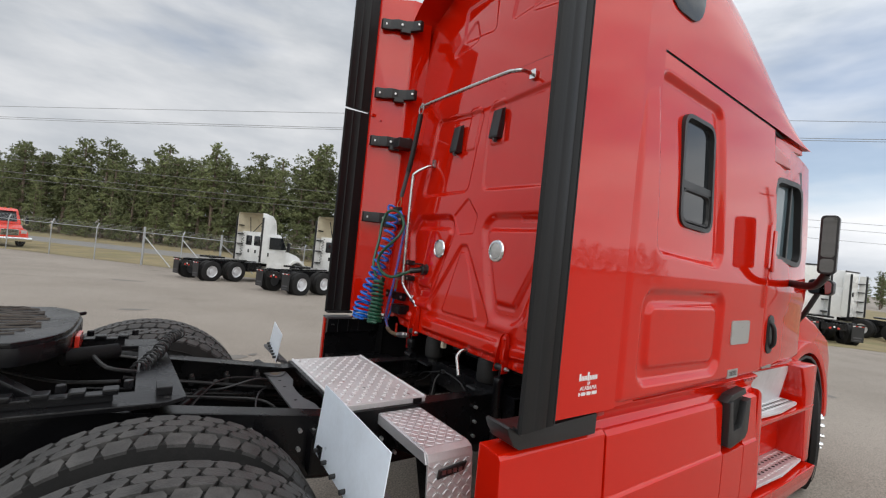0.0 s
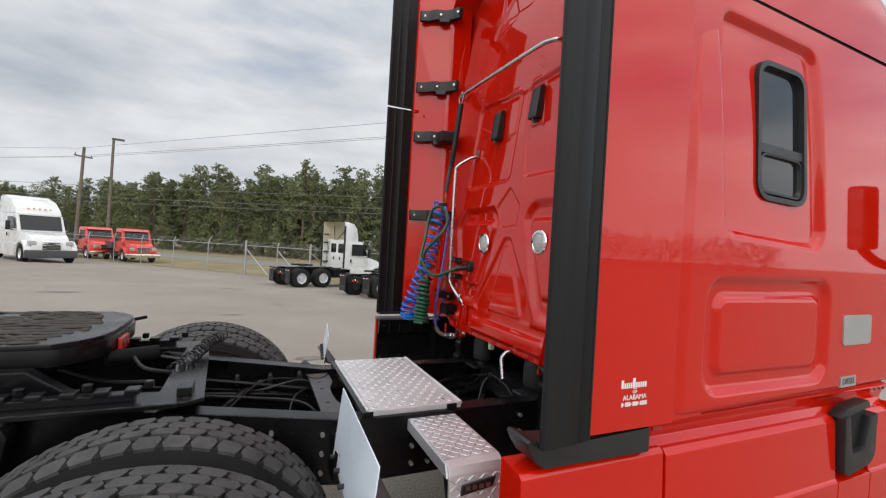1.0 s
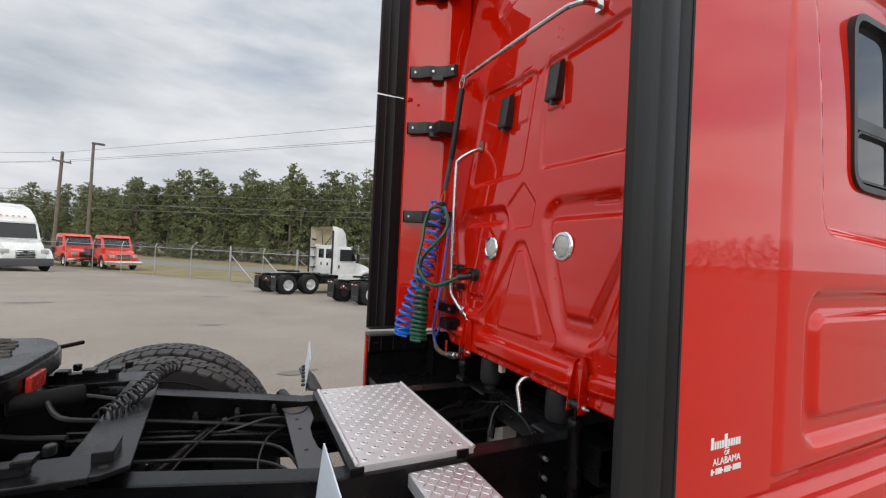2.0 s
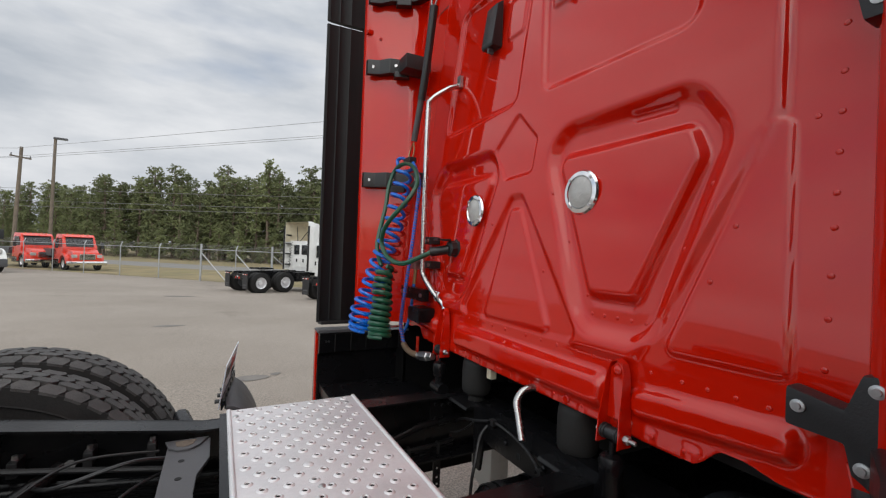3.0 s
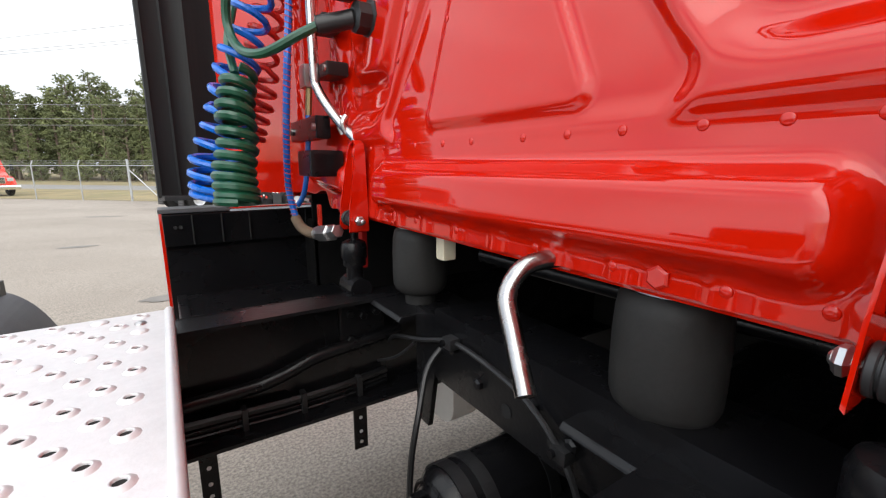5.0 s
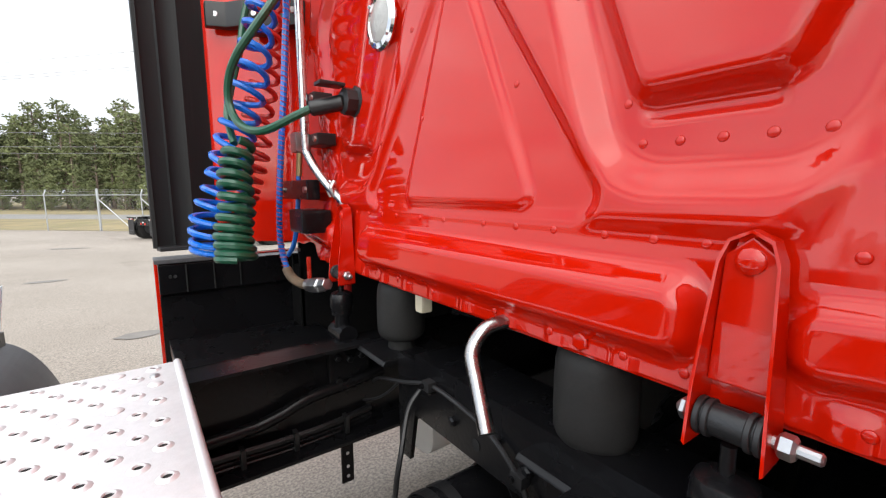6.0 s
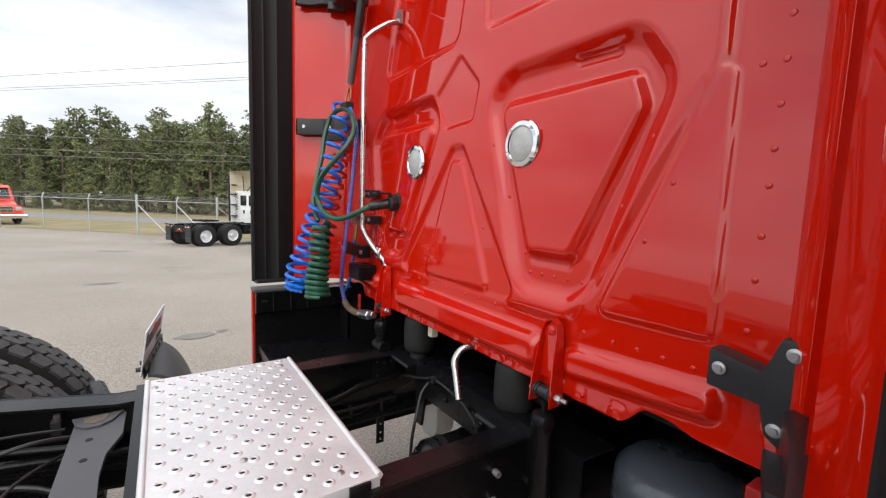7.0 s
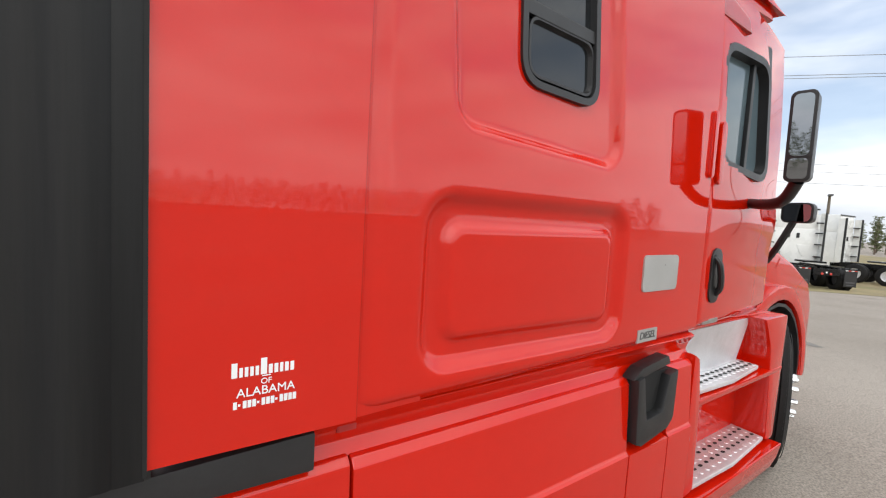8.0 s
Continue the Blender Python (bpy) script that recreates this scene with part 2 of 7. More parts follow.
# ---- builders ----
def part(name, bm, mat, parent, label="", smooth=False):
    me = bpy.data.meshes.new(name)
    bm.to_mesh(me)
    bm.free()
    me.materials.append(mat)
    if smooth:
        me.polygons.foreach_set("use_smooth", [True] * len(me.polygons))
        me.set_sharp_from_angle(angle=radians(38))
    ob = new(name, me)
    if parent:
        ob.parent = parent
    if label:
        ob["label"] = label
    return ob


def piece(name, mesh, parent, m):
    ob = new(name, mesh)
    ob.parent = parent
    ob.matrix_basis = m
    return ob


def thing(name, label, category, group="", kind=""):
    return tagged(new(name), label, category, group, kind)


def bevelled(bm, width, segments=2):
    if width > 0:
        bmesh.ops.bevel(bm, geom=bm.edges[:], offset=width, segments=segments, profile=0.7, affect="EDGES", clamp_overlap=True)
    return bm


def box(lo, hi, bevel=0.0, bm=None):
    own = bm is None
    b = bmesh.new()
    bmesh.ops.create_cube(b, size=1)
    for v in b.verts:
        v.co = [lo[i] + (v.co[i] + 0.5) * (hi[i] - lo[i]) for i in range(3)]
    bevelled(b, bevel)
    return b if own else joined(bm, b)


def joined(bm, other):
    me = bpy.data.meshes.new("tmp")
    other.to_mesh(me)
    other.free()
    bm.from_mesh(me)
    bpy.data.meshes.remove(me)
    return bm


def moved(bm, m):
    bmesh.ops.transform(bm, matrix=m, verts=bm.verts)
    return bm


AXIS = {"x": (1, 2, 0), "y": (0, 2, 1), "z": (0, 1, 2)}


def prism(poly, axis, lo, hi, bevel=0.0):
    """A polygon in the plane across the axis (x: y,z; y: x,z; z: x,y), drawn out from lo to hi."""
    a, b, c = AXIS[axis]
    bm = bmesh.new()
    rings = []
    for h in (lo, hi):
        ring = []
        for p in poly:
            co = [0, 0, 0]
            co[a], co[b], co[c] = p[0], p[1], h
            ring.append(bm.verts.new(co))
        rings.append(ring)
    n = len(poly)
    bm.faces.new(rings[0])
    bm.faces.new(rings[1][::-1])
    for i in range(n):
        bm.faces.new((rings[0][i], rings[1][i], rings[1][(i + 1) % n], rings[0][(i + 1) % n]))
    bmesh.ops.recalc_face_normals(bm, faces=bm.faces[:])
    return bevelled(bm, bevel)


def round_poly(u0, v0, u1, v1, r, seg=5):
    out = []
    for cu, cv, a0 in ((u1 - r, v1 - r, 0), (u0 + r, v1 - r, 90), (u0 + r, v0 + r, 180), (u1 - r, v0 + r, 270)):
        for k in range(seg + 1):
            a = radians(a0 + 90 * k / seg)
            out.append((cu + r * math.cos(a), cv + r * math.sin(a)))
    return out


def tube(points, r, sides=10, smooth_steps=0, caps=True, radii=None):
    """A round bar along points; smooth_steps rounds its course."""
    pts = [Vector(p) for p in points]
    if smooth_steps and len(pts) > 2:
        out = []
        for i in range(len(pts) - 1):
            p0, p1, p2, p3 = pts[max(i - 1, 0)], pts[i], pts[i + 1], pts[min(i + 2, len(pts) - 1)]
            for k in range(smooth_steps):
                t = k / smooth_steps
                out.append(0.5 * ((2 * p1) + (p2 - p0) * t + (2 * p0 - 5 * p1 + 4 * p2 - p3) * t * t + (3 * p1 - p0 - 3 * p2 + p3) * t ** 3))
        pts = out + [pts[-1]]
    bm = bmesh.new()
    up = Vector((0, 0, 1))
    rings = []
    for i, p in enumerate(pts):
        d = (pts[min(i + 1, len(pts) - 1)] - pts[max(i - 1, 0)]).normalized()
        if abs(d.dot(up)) > 0.95 and i == 0:
            up = Vector((1, 0, 0))
        side = d.cross(up)
        if side.length < 1e-4:
            side = d.orthogonal()
        side.normalize()
        up = side.cross(d).normalized()
        rr = radii[i] if radii else r
        rings.append([bm.verts.new(p + rr * (math.cos(2 * math.pi * k / sides) * side + math.sin(2 * math.pi * k / sides) * up)) for k in range(sides)])
    for a, b in zip(rings, rings[1:]):
        for k in range(sides):
            bm.faces.new((a[k], a[(k + 1) % sides], b[(k + 1) % sides], b[k]))
    if caps:
        bm.faces.new(rings[0][::-1])
        bm.faces.new(rings[-1])
    bmesh.ops.recalc_face_normals(bm, faces=bm.faces[:])
    return bm


def rod(p0, p1, r, sides=14, bevel=0.0):
    d = Vector(p1) - Vector(p0)
    ends = [(0, r - bevel), (bevel, r), (d.length - bevel, r), (d.length, r - bevel)] if bevel else [(0, r), (d.length, r)]
    u = d.normalized()
    return tube([Vector(p0) + u * h for h, _ in ends], r, sides, radii=[q for _, q in ends])


def lathe(profile, centre, axis, sides=48, closed=False, caps=True):
    """Turns a profile of (radius, height) round an axis through centre."""
    bm = bmesh.new()
    turn = {"x": Matrix.Rotation(radians(90), 4, "Y"), "y": Matrix.Rotation(radians(-90), 4, "X"), "z": Matrix.Identity(4)}[axis]
    rings = []
    for r, h in profile:
        rings.append([bm.verts.new((r * math.cos(2 * math.pi * k / sides), r * math.sin(2 * math.pi * k / sides), h)) for k in range(sides)])
    pairs = list(zip(rings, rings[1:])) + ([(rings[-1], rings[0])] if closed else [])
    for a, b in pairs:
        for k in range(sides):
            bm.faces.new((a[k], a[(k + 1) % sides], b[(k + 1) % sides], b[k]))
    if caps and not closed:
        for ring in (rings[0], rings[-1]):
            bm.faces.new(ring)
    bmesh.ops.recalc_face_normals(bm, faces=bm.faces[:])
    return moved(bm, Matrix.Translation(centre) @ turn)


def smooth_step(a, b, v):
    t = np.clip((v - a) / (b - a), 0, 1)
    return t * t * (3 - 2 * t)


def inside(poly, u, v, r=0.0):
    """Signed distance to a polygon with rounded corners, negative inside."""
    d = np.full(u.shape, 1e9)
    s = np.ones(u.shape)
    n = len(poly)
    for i in range(n):
        ax, ay = poly[i]
        bx, by = poly[i - 1]
        ex, ey = bx - ax, by - ay
        wx, wy = u - ax, v - ay
        t = np.clip((wx * ex + wy * ey) / (ex * ex + ey * ey), 0, 1)
        d = np.minimum(d, (wx - ex * t) ** 2 + (wy - ey * t) ** 2)
        c1, c2, c3 = v >= ay, v < by, ex * wy > ey * wx
        s = np.where((c1 & c2 & c3) | (~c1 & ~c2 & ~c3), -s, s)
    return s * np.sqrt(d) - r


def shrunk(poly, r):
    """The polygon drawn in by r, so that rounding by r gives its size back."""
    n = len(poly)
    area = sum(poly[i - 1][0] * poly[i][1] - poly[i][0] * poly[i - 1][1] for i in range(n))
    sign = 1 if area > 0 else -1
    out = []
    for i in range(n):
        p, q, w = Vector(poly[i - 1]), Vector(poly[i]), Vector(poly[(i + 1) % n])
        d1, d2 = (q - p).normalized(), (w - q).normalized()
        n1, n2 = Vector((-d1.y, d1.x)) * sign, Vector((-d2.y, d2.x)) * sign
        k = r / max(0.2, 1 + n1.dot(n2))
        out.append(tuple(q + (n1 + n2) * k))
    return out


def plateau(h, poly, u, v, height, slope, r):
    """Adds a raised (or sunk) panel with sloped, rounded flanks to the height field h."""
    return h + height * (1 - smooth_step(-slope / 2, slope / 2, inside(shrunk(poly, r), u, v, r)))


def sheet(name, us, vs, place, mat, parent, keep=None, label="", thick=0.0):
    """A fine pressed sheet over the grid us x vs; place gives x, y, z arrays."""
    u, v = np.meshgrid(us, vs)
    x, y, z = place(u, v)
    nu, nv = len(us), len(vs)
    co = np.stack([x.ravel(), y.ravel(), z.ravel()], 1)
    i = np.arange(nu * nv).reshape(nv, nu)
    quads = np.stack([i[:-1, :-1], i[:-1, 1:], i[1:, 1:], i[1:, :-1]], -1)
    if keep is not None:
        k = keep(u, v)
        quads = quads[k[:-1, :-1] & k[:-1, 1:] & k[1:, 1:] & k[1:, :-1]]
    quads = quads.reshape(-1, 4)
    me = bpy.data.meshes.new(name)
    me.from_pydata(co.tolist(), [], quads.tolist())
    me.update()
    me.materials.append(mat)
    me.polygons.foreach_set("use_smooth", [True] * len(me.polygons))
    ob = new(name, me)
    ob.parent = parent
    if thick:
        solid = ob.modifiers.new("thickness", "SOLIDIFY")
        solid.thickness, solid.offset = thick, 0
    if label:
        ob["label"] = label
    return ob

# ---- ground: level under the truck, then falling gently to the road ----
ALONG, ACROSS = Vector((-0.7218, 0.6921, 0)), Vector((0.6921, 0.7218, 0))


def ground_z(x, y):
    t = min(22.0, 0.6921 * x + 0.7218 * y) - 3.0
    return -0.037 * math.log(1 + math.exp(1.5 * t)) / 1.5 if t < 18.9 else -0.703


def spot(along, across, z=0.0):
    p = ALONG * along + ACROSS * across
    return (p.x, p.y, ground_z(p.x, p.y) + z)


def stand_at(x, y, turn=0, s=1.0, z=0.0):
    return pose(x, y, ground_z(x, y) + z, 0, 0, turn) @ Matrix.Scale(s, 4)


gb = bmesh.new()
across_at = [-900, -300, -100, -40, -15, -6, -2, 0, 1, 2, 3, 4, 5, 6, 8, 11, 14, 17, 20, 21.4, 22, 26, 40, 100, 300, 900]
along_at = [-900, -300, -100, -40, -20, -10, 0, 10, 20, 40, 100, 300, 900]
rows = [[gb.verts.new(spot(a, c)) for c in across_at] for a in along_at]
for p, q in zip(rows, rows[1:]):
    for i in range(len(p) - 1):
        gb.faces.new((p[i], p[i + 1], q[i + 1], q[i]))
bmesh.ops.recalc_face_normals(gb, faces=gb.faces[:])
ground = tagged(part("ground", gb, ASPHALT, None, smooth=True), "grey-brown weathered asphalt lot with stains and cracks", "ground", kind="structure")

# ---- the red truck ----
truck = thing("semi_truck", "glossy red sleeper-cab semi truck with bare black chassis parked on asphalt", "truck")


def back_x(z):
    """The rear wall of the cab leans slightly forward."""
    return -0.01 + 0.08 * (z - 1.3)


def mirrored(poly):
    return [(-y - 0.02, z) for y, z in poly][::-1]


BASIN = [(-0.13, 2.09), (-0.66, 2.09), (-0.748, 1.965), (-0.59, 1.462), (-0.35, 1.462)]
ISLAND = [(-0.195, 2.0), (-0.655, 2.0), (-0.69, 1.92), (-0.535, 1.563), (-0.38, 1.563)]
WING = [(-0.63, 1.452), (-0.838, 1.99), (-0.864, 1.95), (-0.885, 1.457)]
PEAK = [(0.035, 1.89), (-0.03, 1.89), (-0.375, 1.41), (0.34, 1.41)]
GEM = [(0.04, 2.215), (0.175, 2.09), (0.085, 1.962), (-0.07, 1.972), (-0.085, 2.095)]
DOORLET = [(-0.04, 2.825), (-0.60, 2.86), (-0.66, 2.255), (-0.09, 2.265)]
VENT = [(-0.075, 2.86), (-0.185, 2.86), (-0.21, 2.565), (-0.095, 2.565)]
CHANNEL = [(0.345, 1.352), (-0.475, 1.352), (-0.475, 1.268), (0.345, 1.268)]
CHANNEL_R = [(-0.56, 1.348), (-0.905, 1.37), (-0.905, 1.312), (-0.56, 1.28)]


def back_relief(u, v):
    h = np.zeros(u.shape)
    # the raised field with the sloping outer edges
    field = [(0.0, 1.408), (-0.55, 1.408), (-0.845, 1.985), (-0.81, 3.2), (0.79, 3.2), (0.825, 1.985), (0.53, 1.408)]
    h = plateau(h, field, u, v, 0.012, 0.03, 0.03)
    for flip in (False, True):
        f = (lambda p: mirrored(p)) if flip else (lambda p: p)
        h = plateau(h, f(BASIN), u, v, -0.030, 0.055, 0.10)
        h = plateau(h, f(ISLAND), u, v, 0.024, 0.035, 0.035)
        h = plateau(h, f(WING), u, v, 0.008, 0.016, 0.02)
        h = plateau(h, f(DOORLET), u, v, -0.016, 0.03, 0.05)
        h = plateau(h, f(VENT), u, v, 0.008, 0.014, 0.02)
    h = plateau(h, PEAK, u, v, -0.014, 0.03, 0.035)
    inner = [(0.035, 1.842), (-0.025, 1.842), (-0.232, 1.425), (0.15, 1.425)]
    h = plateau(h, inner, u, v, 0.010, 0.018, 0.02)
    for f in (lambda p: p, mirrored):
        h = plateau(h, f([(-0.47, 2.078), (-0.60, 2.074), (-0.60, 2.052), (-0.47, 2.056)]), u, v, -0.008, 0.008, 0.008)
        h = plateau(h, f([(-0.385, 1.560), (-0.525, 1.563), (-0.525, 1.536), (-0.385, 1.536)]), u, v, -0.008, 0.008, 0.010)
    h = plateau(h, GEM, u, v, -0.010, 0.014, 0.02)
    # pressed-out channels over the lower lip
    h = plateau(h, CHANNEL, u, v, 0.030, 0.035, 0.03)
    h = plateau(h, CHANNEL_R, u, v, 0.022, 0.025, 0.025)
    h = plateau(h, mirrored(CHANNEL_R), u, v, 0.022, 0.025, 0.025)
    # short cross ribs in the lower lip
    rib = np.abs(((u + 0.03) / 0.105) % 1 - 0.5)
    h = h + 0.006 * (1 - smooth_step(0.10, 0.2, rib)) * (1 - smooth_step(1.252, 1.268, v))
    # long shallow buckling of the pressing
    return h + 0.0012 * np.sin(u * 7.1 + v * 3.3) + 0.0008 * np.sin(u * 3.7 - v * 9.1)


def lip_edge(u):
    a = np.abs(u + 0.02)
    return 1.232 + 0.045 * smooth_step(0.70, 0.76, a) - 0.014 * smooth_step(0.79, 0.87, a)


def back_place(u, v):
    v = np.maximum(v, lip_edge(u))
    return back_x(v) - back_relief(u, v), u, v


back = sheet("back_panel", np.arange(-1.002, 0.99, 0.0065), np.arange(1.226, 3.035, 0.0065), back_place, RED, truck, None, "red pressed-steel rear wall with raised ribs")
part("back_flange", box((-0.006, -0.69, 1.222), (0.05, 0.65, 1.236), 0.004), RED, truck)


# the roof's rear face above the seam
def upper_place(u, v):
    h = np.zeros(u.shape)
    for f in (lambda p: p, mirrored):
        h = plateau(h, f([(-0.36, 3.62), (-0.62, 3.36), (-0.27, 3.42)]), u, v, -0.010, 0.02, 0.03)
        h = plateau(h, f([(-0.09, 3.43), (-0.13, 3.75), (-0.50, 3.75), (-0.47, 3.47)]), u, v, -0.010, 0.02, 0.03)
    return back_x(v) + 0.012 - h + 0.10 * np.maximum(0, v - 3.5) ** 2, u, v


sheet("roof_back", np.arange(-1.02, 1.0, 0.01), np.arange(3.045, 4.02, 0.01), upper_place, RED, truck)
part("back_seam", box((0.135, -0.98, 3.032), (0.15, 0.96, 3.048)), DARK, truck, "black seam filler")

# dome rivets
rivet_mesh = bpy.data.meshes.new("rivet")
rb = bmesh.new()
bmesh.ops.create_uvsphere(rb, u_segments=10, v_segments=6, radius=0.0062)
moved(rb, Matrix.Diagonal((0.32, 1, 1, 1)))
rb.to_mesh(rivet_mesh)
rb.free()
rivet_mesh.materials.append(RED)
rivet_mesh.polygons.foreach_set("use_smooth", [True] * len(rivet_mesh.polygons))


def rivet(y, z, lift=0.0):
    u, v = np.array([[y]]), np.array([[z]])
    piece("rivet", rivet_mesh, back, pose(float(back_place(u, v)[0][0, 0]) - lift, y, z))


for y in (0.47, 0.40, 0.33, 0.26, 0.19, 0.09, 0.005, -0.115, -0.194, -0.271, -0.355, -0.42, -0.478, -0.60, -0.68, -0.738, -0.795, -0.855):
    rivet(y, 1.394)
for z in (1.488, 1.578, 1.655, 1.742, 1.805, 1.88, 1.955, 2.03, 2.12, 2.22, 2.34, 2.47, 2.60, 2.72, 2.84):
    rivet(-0.935, z)
    rivet(0.915, z)
for y, z in ((-0.90, 1.955), (-0.774, 1.75), (-0.73, 1.628), (-0.36, 1.56), (-0.715, 1.85), (-0.655, 1.70), (-0.27, 1.72), (-0.19, 1.88), (0.26, 1.565), (0.14, 1.79), (0.09, 1.60), (-0.17, 1.62), (-0.115, 1.78)):
    rivet(y, z)
for k in range(5):
    rivet(-0.385 - 0.045 * k, 1.508)
for y0, z0 in ((0.30, 2.90), (-0.16, 2.915)):
    for a, b in ((0, 0), (0.035, 0.03), (0.0, 0.06), (0.035, 0.09)):
        rivet(y0 + a, z0 + b * 0.8)
for y in (0.28, 0.17, 0.02, -0.16, -0.285, -0.40, -0.47, -0.62, -0.70):
    rivet(y, 1.248)


# rear work lamps in their basins
def work_lamp(y, z):
    x = float(back_place(np.array([[y]]), np.array([[z]]))[0][0, 0])
    rim = part("work_lamp", lathe([(0.040, 0.0), (0.066, 0.0), (0.069, -0.006), (0.064, -0.012), (0.052, -0.014), (0.048, -0.008)], (x, y, z), "x", 40), CHROME, truck, "round chrome-rimmed lamp", True)
    part("lens", lathe([(0.049, -0.006), (0.047, -0.012), (0.035, -0.017), (0.018, -0.020), (0.004, -0.021)], (x, y, z), "x", 32), LENS, rim, "frosted clear lens", True)
    for k in range(4):
        a = radians(45 + 90 * k)
        part("screw", rod((x - 0.011, y + 0.058 * math.cos(a), z + 0.058 * math.sin(a)), (x - 0.0165, y + 0.058 * math.cos(a), z + 0.058 * math.sin(a)), 0.0045, 8), STEEL, rim)


work_lamp(-0.325, 1.87)
work_lamp(0.287, 1.855)


# louvred air outlets, black scoops
def air_outlet(y, z0, z1):
    x = back_x((z0 + z1) / 2) - 0.004
    o = part("air_outlet", prism([(x, z1), (x - 0.03, z1 - 0.02), (x - 0.055, z0 + 0.012), (x - 0.05, z0), (x, z0)], "y", y - 0.042, y + 0.042, 0.008), PLASTIC, truck, "black plastic air outlet", True)
    part("tongue", box((x - 0.047, y - 0.006, z0 - 0.022), (x - 0.02, y + 0.006, z0 + 0.004), 0.002), GREY_PLASTIC, o)


air_outlet(-0.16, 2.595, 2.80)
air_outlet(0.27, 2.56, 2.765)


# side extenders with rubber edges
def extender(s, x0, x1, flare, foot):
    inner = [(0.17, 0.966), (0.05, 0.985), (0.0, 0.995), (-0.006, 1.003), (-0.012, 0.999), (-0.055, 1.018), (-0.072, 1.045), (-0.066, 1.052), (-0.078, 1.056), (-0.20, 1.085), (-0.195, 1.092), (-0.207, 1.095)]
    if s > 0:
        inner = [(0.17, 0.966), (0.03, 0.985), (-0.004, 0.992), (-0.018, 1.004), (-0.10, 1.066), (x1 + 0.012, 1.156)]
    e = part("side_extender", prism([(x, s * y) for x, y in inner] + [(x1 + (0.05 if s < 0 else 0.006), s * (1.125 if s < 0 else 1.162)), (x1, s * 1.175), (x1, s * 1.212), (-0.012, s * 1.212), (-0.005, s * 1.20), (0.17, s * 1.19)], "z", foot + 0.014, 3.96, 0.0), RED, truck, "red side extender panel", True)
    w = x1 - x0
    outer = [(0.0, 1.217, 0.0), (0.20, 1.218, 0.1), (0.23, 1.2155, 0.1), (0.27, 1.2185, 0.15), (0.55, 1.217, 0.45), (0.58, 1.2145, 0.5), (0.62, 1.2165, 0.5), (0.86, 1.214, 0.85), (0.97, 1.209, 1.0), (1.0, 1.200, 1.0)]
    back_side = [(0.985, 1.190, 1.0), (0.93, 1.188, 0.95), (0.90, 1.1915, 0.9), (0.70, 1.190, 0.6), (0.67, 1.184, 0.6), (0.62, 1.188, 0.5), (0.40, 1.186, 0.3), (0.37, 1.181, 0.2), (0.33, 1.184, 0.2), (0.0, 1.183, 0.0)]
    edge = [(x1 - f * w, s * (y + flare * k)) for f, y, k in outer + back_side]
    for z0, z1 in ((foot, 2.952), (2.972, 3.98)):
        part("rubber_edge", prism(edge, "z", z0, z1), EDGE_RUBBER, e, "black ribbed rubber edge", True)
    part("edge_strip", box((x1 - 0.003, min(s * 1.186, s * 1.219), foot + 0.005), (x1 + 0.004, max(s * 1.186, s * 1.219), 3.96)), DARK, e)
    part("foot_cap", prism([(x1 + 0.01, s * 1.20), (x0 + 0.01, s * (1.20 + flare)), (x0 + 0.02, s * (1.15 + flare)), (x1 + 0.01, s * 1.15)], "z", foot - 0.009, foot + 0.007, 0.003), PLASTIC, e)
    return e


extender(-1, -0.588, -0.398, 0.022, 1.222)
ext_left = extender(1, -0.45, -0.235, 0.0, 1.245)
part("splitter_strip", box((-0.23, 1.135, 2.93), (-0.03, 1.175, 2.955), 0.004), RED, ext_left)
for dx, z in ((0, 2.90), (0.035, 2.88), (0.03, 2.83)):
    part("stud", rod((-0.16 + dx, 1.15, z), (-0.16 + dx, 1.10, z), 0.007, 8), RED_UNDER, ext_left)


# black support brackets between wall and extender
def extender_bracket(s, z):
    pts = [(-0.235, 1.128), (-0.16, 1.105), (-0.115, 1.055), (-0.05, 1.035), (0.03, 0.965), (0.055, 0.90), (0.02, 0.893), (-0.02, 0.955), (-0.07, 1.00), (-0.13, 1.015), (-0.175, 1.07), (-0.235, 1.095)]
    h = 0.042
    b = part("extender_bracket", prism([(x, s * y) for x, y in pts], "z", z - h, z + h, 0.006), PLASTIC, truck, "black ribbed support bracket", True)
    for x, y in ((-0.20, 1.095), (-0.09, 1.012), (0.012, 0.905)):
        part("bolt", rod((x, s * y, z), (x - 0.008, s * (y - 0.012), z), 0.011, 10, 0.002), STEEL, b)
    part("rib", prism([(x, s * y) for x, y in ((-0.10, 1.03), (-0.02, 0.985), (-0.04, 0.95), (-0.11, 0.985))], "z", z - h - 0.03, z - h + 0.004, 0.004), PLASTIC, b)
    return b


for z in (3.72, 3.13, 2.72, 2.07):
    extender_bracket(1, z)
for z in (3.72, 3.13, 2.72):
    extender_bracket(-1, z)
part("valve_box", box((-0.10, 0.84, 2.655), (0.05, 0.955, 2.735), 0.012), PLASTIC, truck, "black valve box", True)
